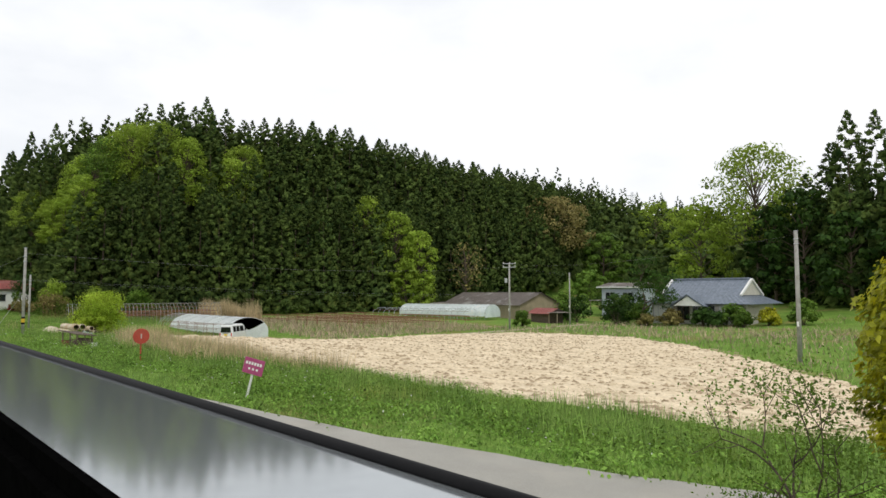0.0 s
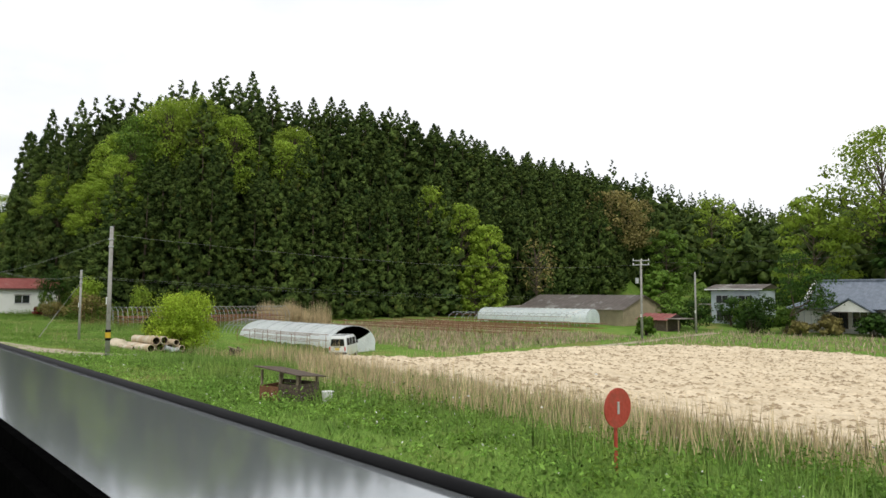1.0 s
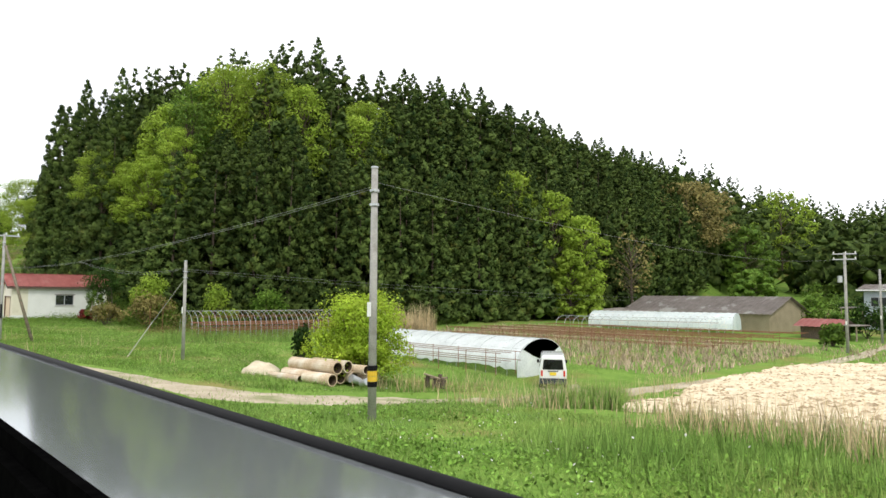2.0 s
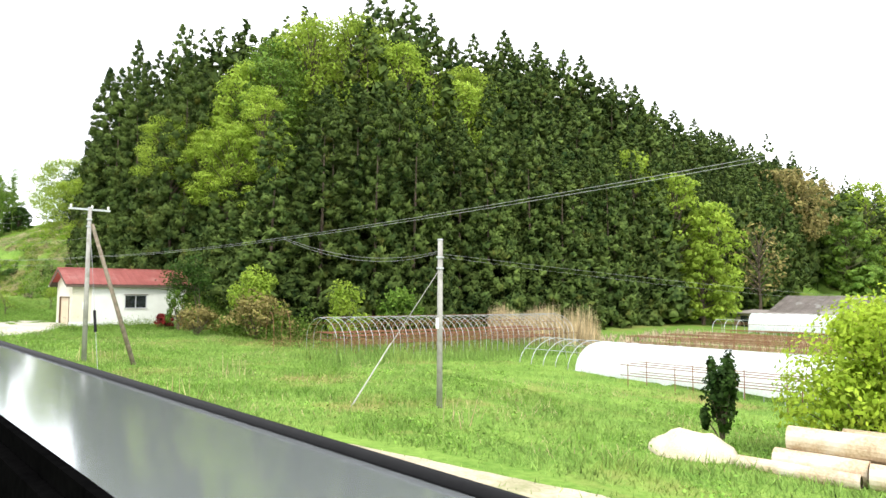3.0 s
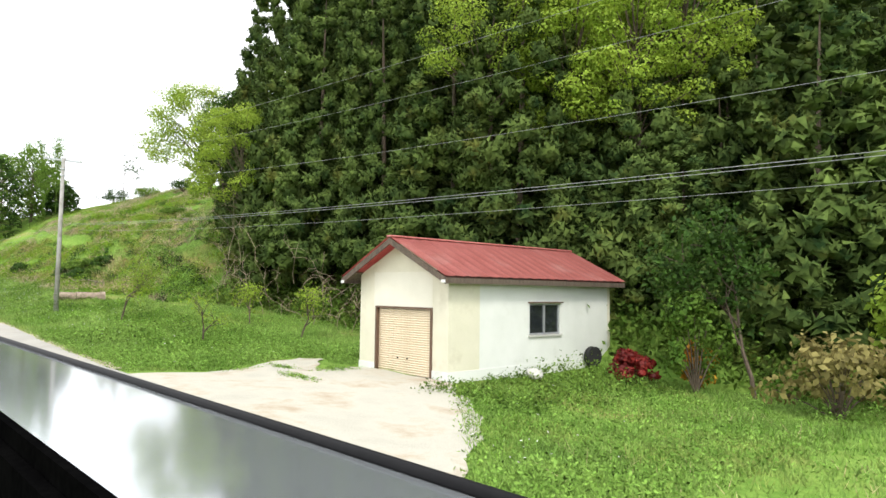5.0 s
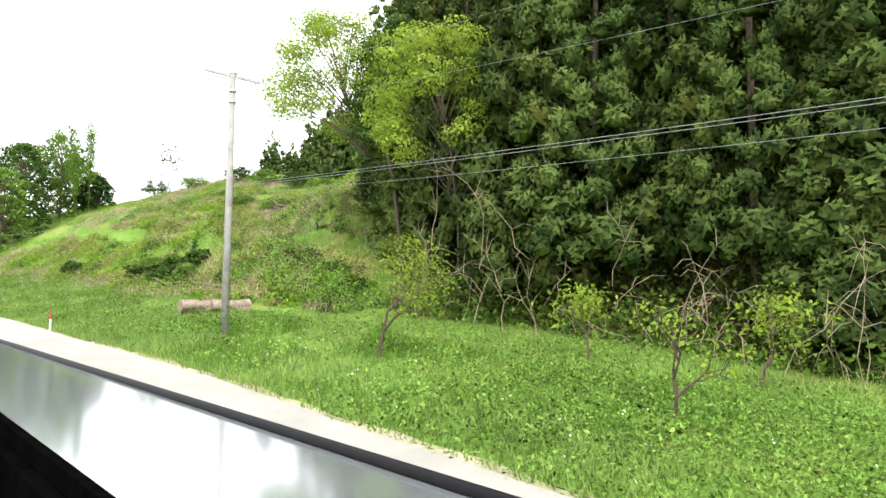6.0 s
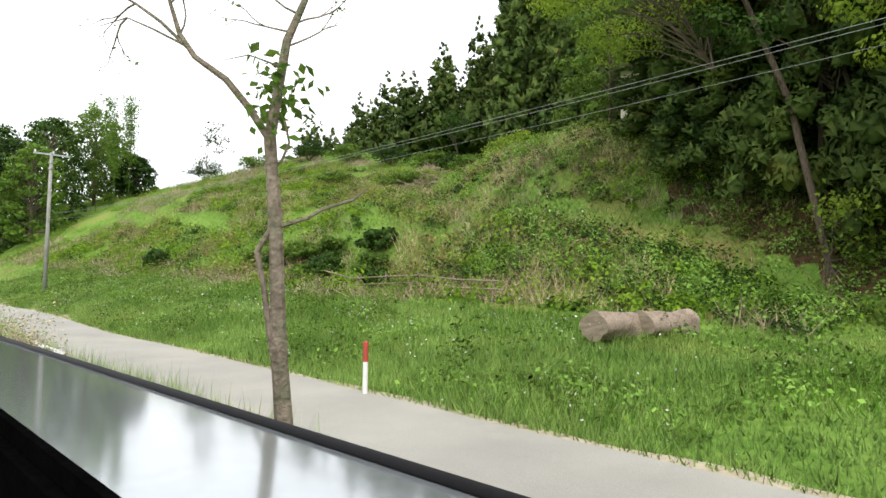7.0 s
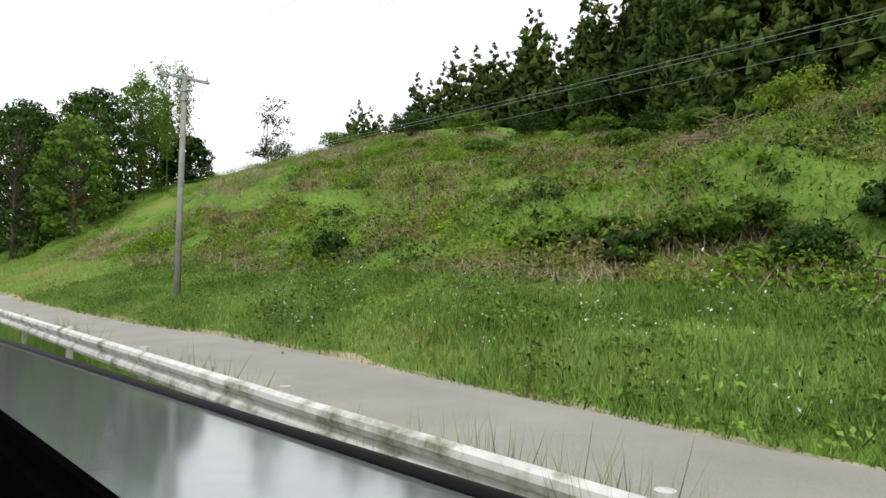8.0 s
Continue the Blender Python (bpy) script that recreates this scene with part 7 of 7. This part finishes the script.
def clumps(name, spots, wide, high, per, leaf, mat, label, rng):
    """Low leafy mounds: leaves set over small uneven domes."""
    x = np.concatenate([s[0] for s in spots])
    y = np.concatenate([s[1] for s in spots])
    n = len(x)
    d = rng.normal(size=(n, per, 3))
    d[..., 2] = np.abs(d[..., 2])
    d /= np.linalg.norm(d, axis=2)[..., None]
    r = (0.35 + 0.9 * rng.random(n) ** 1.6)[:, None, None]
    c = np.stack([x, y, lie(x, y) - 0.05], 1)[:, None] + d * (0.6 + 0.5 * rng.random((n, per, 1))) * r * np.array([wide, wide, high])
    c[..., :2] += rng.normal(0, 0.12 * wide, (n, 1, 2)) * rng.integers(-2, 3, (n, per, 1))
    v, f = leaves(c.reshape(-1, 3), np.full(n * per, leaf), rng, up=0.4, aspect=0.6, facing=d.reshape(-1, 3), loose=0.5)
    return tagged(sheet(name, v, f, mat, normals=np.repeat(d.reshape(-1, 3) + np.array([0, 0, 0.25]), 4, 0)), label, "undergrowth", kind="stuff")


def on_slope(x, y):
    return y > np.interp(x, [-165, -150, -146], [13, 17, 20])


def bank(x, y):
    """The open slope without the grassy path along it."""
    return on_slope(x, y) & (np.abs(y - 23.0 - 0.3 * np.sin(x * 0.4)) > 1.3)


blades("slope_grass", [sow(50000, -225, -150, 12.5, 44, rng_g, on_slope), sow(20000, -196, -152, 12.5, 26, rng_g, on_slope)], 0.26, 0.024, M_BLADE, "rough grass covering the slope", rng_g, 0.7)
weeds("slope_weeds", [sow(8000, -240, -148, 12.5, 46, rng_g, lambda x, y: bank(x, y) & (patch(x, y, 0.5, 8) > 0.35))], 0.055, 0.34, 22, 0.36, M_WEED, "rough weeds and creepers covering the slope", rng_g)
weeds("slope_creepers", [sow(5200, -240, -150, 13.5, 46, rng_g, lambda x, y: bank(x, y) & (patch(x, y, 0.62, 11) + 0.18 * patch(x, y, 2.3, 3) - 0.3 * np.exp(-((y - 23.8) / 1.4) ** 2) > 0.82))], 0.06, 0.34, 30, 0.45, M_GREEN, "dark leafy creepers in patches on the slope", rng_g)
blades("dry_brush", [sow(95000, -230, -150, 13, 46, rng_g, lambda x, y: bank(x, y) & (patch(x, y, 0.45, 5) + 0.3 * patch(x, y, 1.7, 2) > 0.64 - 0.34 * np.exp(-((x + 160) / 7) ** 2 - ((y - 18) / 2.6) ** 2) - 0.3 * np.exp(-((x + 167) / 8) ** 2 - ((y - 28) / 3.5) ** 2)))], 0.5, 0.024, M_BRUSH, "patches of dead brown stalks on the slope", rng_g, 0.6)


clumps("bank_creepers", [sow(3000, -215, -151, 14, 42, rng_g, lambda x, y: bank(x, y) & (patch(x, y, 0.55, 9) + 0.25 * patch(x, y, 2.1, 4) - 0.35 * np.exp(-((y - 24.3) / 1.3) ** 2) > 0.58))], 0.8, 0.85, 56, 0.085, M_WEED, "mounds of green creepers on the bank", rng_g)
clumps("bank_shrubs", [sow(2400, -215, -151, 15, 42, rng_g, lambda x, y: bank(x, y) & (patch(x, y, 0.8, 2) - 0.3 * np.exp(-((y - 24.3) / 1.3) ** 2) > 0.5))], 0.5, 0.85, 40, 0.075, M_DARKLEAF, "dark low shrubs scattered on the bank", rng_g)
clumps("bank_bracken", [sow(1800, -215, -151, 15, 42, rng_g, lambda x, y: bank(x, y) & (patch(x, y, 0.5, 1) > 0.5))], 0.6, 0.6, 44, 0.075, M_BRONZE, "brownish bracken mounds on the bank", rng_g)
clumps("edge_undergrowth", [sow(520, -160, -122, 18, 33, rng_g, lambda x, y: (y > edge_y(x) - 2.0) & (y < edge_y(x) + 0.7))], 0.8, 0.75, 110, 0.055, M_FRESHWEED, "leafy undergrowth at the forest foot", rng_g)
clumps("edge_ivy", [sow(420, -160, -122, 18, 34, rng_g, lambda x, y: (y > edge_y(x) - 1.2) & (y < edge_y(x) + 2.0))], 0.9, 1.5, 130, 0.06, M_GREEN, "green ivy mounds climbing at the forest foot", rng_g)
clumps("edge_bracken", [sow(460, -160, -122, 18, 33, rng_g, lambda x, y: (y > edge_y(x) - 1.8) & (y < edge_y(x) + 1.4) & (patch(x, y, 0.6, 4) > 0.4))], 0.7, 0.8, 80, 0.05, M_BRONZE, "brown bracken at the forest foot", rng_g)
clumps("bank_scrub", [sow(1150, -180, -151.5, 25, 33, rng_g, lambda x, y: patch(x, y, 1.1, 4) > 0.36), sow(260, -162, -150, 17.5, 21, rng_g)], 0.5, 0.75, 60, 0.06, M_FRESHWEED, "dense low scrub on the steep bank", rng_g)
blades("bank_stalks", [sow(30000, -184, -152, 24.8, 33, rng_g, lambda x, y: patch(x, y, 0.8, 7) > 0.4), sow(4200, -168, -154, 15, 19.5, rng_g, lambda x, y: patch(x, y, 0.7, 1) > 0.42)], 0.6, 0.015, M_DRY, "dense dead stalks on the steep bank", rng_g, 0.6)
clumps("bank_brambles", [sow(700, -180, -151.5, 24.6, 33, rng_g, lambda x, y: patch(x, y, 1.3, 9) > 0.4), sow(200, -164, -150, 17, 21.5, rng_g)], 0.45, 0.8, 44, 0.06, M_DARKLEAF, "dark brambles on the steep bank", rng_g)
clumps("verge_mounds", [sow(420, -205, -126, 7.2, 14.5, rng_g, lambda x, y: patch(x, y, 0.7, 5) > 0.55)], 0.75, 0.42, 80, 0.045, M_FRESHWEED, "soft leafy mounds in the verge", rng_g)
clumps("verge_tufts", [sow(320, -205, -126, 7.2, 14.5, rng_g, lambda x, y: patch(x, y, 0.7, 8) > 0.5)], 0.7, 0.5, 80, 0.045, M_GREEN, "deep green leafy tufts in the verge", rng_g)
clumps("field_side_weeds", [sow(520, -34, -2, 7.5, 17, rng_g, lambda x, y: patch(x, y, 0.9, 6) > 0.38)], 0.55, 0.5, 110, 0.04, M_GREEN, "lumpy green weeds between road and field", rng_g)
clumps("field_side_herbs", [sow(420, -44, -2, 7.5, 17, rng_g, lambda x, y: patch(x, y, 0.8, 3) > 0.45)], 0.5, 0.4, 110, 0.035, M_FRESHWEED, "fresh green herbs between road and field", rng_g)
clumps("meadow_mounds", [sow(260, -112, -64, 8, 26, rng_g, lambda x, y: patch(x, y, 0.5, 3) > 0.5), sow(160, -56, -2, 6.5, 12, rng_g)], 0.6, 0.32, 70, 0.045, M_FRESHWEED, "leafy mounds in the meadow grass", rng_g)


def clods():
    """Dark turned clods and straw bits lying on the tilled field."""
    n = 17000
    x, y = rng_g.uniform(-60, -4, n), rng_g.uniform(15.5, 63, n)
    k = inside(x, y, FIELD)
    x, y = x[k], y[k]
    n = len(x)
    s = (0.02 + 0.06 * rng_g.random(n) ** 2)[:, None]
    a = 0.7 + rng_g.normal(0, 0.35, n)
    d = np.stack([np.cos(a), np.sin(a), 0 * a], 1)
    e = np.stack([-np.sin(a), np.cos(a), 0 * a], 1) * (0.4 + 0.5 * rng_g.random(n))[:, None]
    c = np.stack([x, y, lie(x, y) + 0.11], 1)
    up = np.array([0, 0, 1.0])
    v = np.stack([c + d * s * 2.6, c + e * s, c - d * s * 2.2, c - e * s, c + up * s * 1.2], 1).reshape(-1, 3)
    b = (np.arange(n) * 5)[:, None]
    f = np.concatenate([b + np.array(q) for q in ((0, 1, 4), (1, 2, 4), (2, 3, 4), (3, 0, 4))])
    tagged(sheet("soil_clods", v, f, M_CLOD), "dark turned clods lying on the tilled field", "clods", kind="stuff")


clods()
weeds("meadow_weeds", [sow(5200, -140, -108, 7, 21, rng_g, lambda x, y: patch(x, y, 0.5, 2) > 0.4), sow(2600, -112, -62, 8, 30, rng_g, lambda x, y: patch(x, y, 0.5, 4) > 0.55), sow(4200, -56, 0, 6, 12, rng_g, lambda x, y: patch(x, y, 0.5, 6) > 0.4)], 0.04, 0.2, 12, 0.18, M_FRESHWEED, "low broad-leaved weeds in the grass", rng_g)
weeds("broadleaf_weeds", [sow(4200, -134, -121, 6.3, 15, rng_g), sow(700, -117, -108, 6, 12, rng_g)], 0.036, 0.16, 11, 0.16, M_FRESHWEED, "fresh low broad-leaved weeds before the garage", rng_g)
weeds("forest_undergrowth", [sow(2600, -150, -122, 16.5, 25, rng_g, lambda x, y: np.abs(y - edge_y(x) + 0.6) < 1.7), sow(1500, -112, -99, 24, 60, rng_g, lambda x, y: np.abs(x - front(y) - 1.0) < 2), sow(900, -122, -103, 21.5, 28, rng_g)], 0.12, 0.4, 14, 0.75, M_GREEN, "leafy undergrowth along the forest edge", rng_g)
blades("hoop_grass", [sow(5000, -96, -90, 19, 42, rng_g)], 0.75, 0.02, M_BLADE, "tall grass along the bare greenhouse", rng_g, 0.25)
weeds("hoop_weeds", [sow(900, -103, -93.5, 21, 42, rng_g, lambda x, y: patch(x, y, 0.8, 1) > 0.35)], 0.07, 0.25, 12, 0.5, M_BRONZE, "brownish weeds growing among greenhouse hoops", rng_g)
blades("rail_grass", [sow(26000, -200, -150, 2.55, 3.1, rng_g, lambda x, y: patch(x, y, 1.5, 2) > 0.3)], 0.78, 0.007, M_BLADE, "tall grass growing over the guard rail", rng_g, 0.25)
blades("field_edge_weeds", [sow(9000, -55.8, -50.5, 17.5, 30, rng_g), sow(2200, -64, -20, 52, 66, rng_g)], 0.7, 0.018, M_BLADE, "tall weeds along the edge of the field", rng_g, 0.25)
blades("roadside_grass", [(rng_g.uniform(-205, -150, 13000), 3.2 + np.abs(rng_g.normal(0, 0.28, 13000)))], 0.55, 0.008, M_BLADE, "thin grass between guard rail and road", rng_g, 0.25)
blades("rail_stalks", [(rng_g.uniform(-164.8, -158.6, 6000), rng_g.uniform(2.6, 3.08, 6000))], 0.65, 0.006, M_BRUSH, "brownish stalks over the guard rail", rng_g, 0.3)
clumps("rail_bush", [(rng_g.uniform(-163.4, -157.9, 70), rng_g.uniform(2.6, 3.0, 70))], 0.3, 1.6, 260, 0.026, M_BRUSH, "dry tan weeds heaped over the guard rail", rng_g)
clumps("rail_herbs", [(rng_g.uniform(-163.6, -157.8, 70), rng_g.uniform(2.6, 3.0, 70))], 0.3, 1.45, 260, 0.024, M_FRESHWEED, "green weeds heaped over the guard rail", rng_g)
weeds("rail_weeds", [sow(1300, -164.5, -158.5, 2.55, 3.05, rng_g)], 0.015, 0.08, 30, 0.62, M_BRONZE, "brownish weeds beside the guard rail", rng_g)
weeds("verge_weeds", [sow(2200, -205, -128, 7.0, 14, rng_g, lambda x, y: patch(x, y, 0.9, 6) > 0.6)], 0.045, 0.2, 20, 0.42, M_GREEN, "leafy clumps standing in the verge grass", rng_g)
weeds("flower_clusters", [sow(40, -185, -150, 7.5, 11, rng_g)], 0.03, 0.3, 14, 0.5, M_FLOWER, "clusters of white wild flowers in the verge", rng_g, "flowers")
weeds("wild_flowers", [sow(650, -205, -110, 6.5, 13, rng_g), sow(300, -56, -5, 6.5, 11, rng_g)], 0.022, 0.1, 2, 0.38, M_FLOWER, "scattered small white wild flowers", rng_g, "flowers")
for x, y, w, d, n in ((-122.75, 11.0, 0.32, 0.1, 60), (-120.5, 10.2, 0.45, 0.13, 90), (-121.3, 12.0, 0.35, 0.3, 90), (-123.2, 9.3, 0.3, 0.5, 90), (-113.6, 11.6, 0.7, 0.5, 90)):
    weeds("apron_weeds", [(rng_g.normal(x, w, n), rng_g.normal(y, d, n))], 0.026, 0.07, 14, 0.05, M_FRESHWEED, "low weeds growing through cracked concrete", rng_g)
weeds("garage_weeds", [(rng_g.uniform(-117.3, -113.2, 420), rng_g.uniform(12.2, 19.5, 420))], 0.05, 0.18, 14, 0.22, M_GREEN, "leafy weeds growing along the garage wall", rng_g)
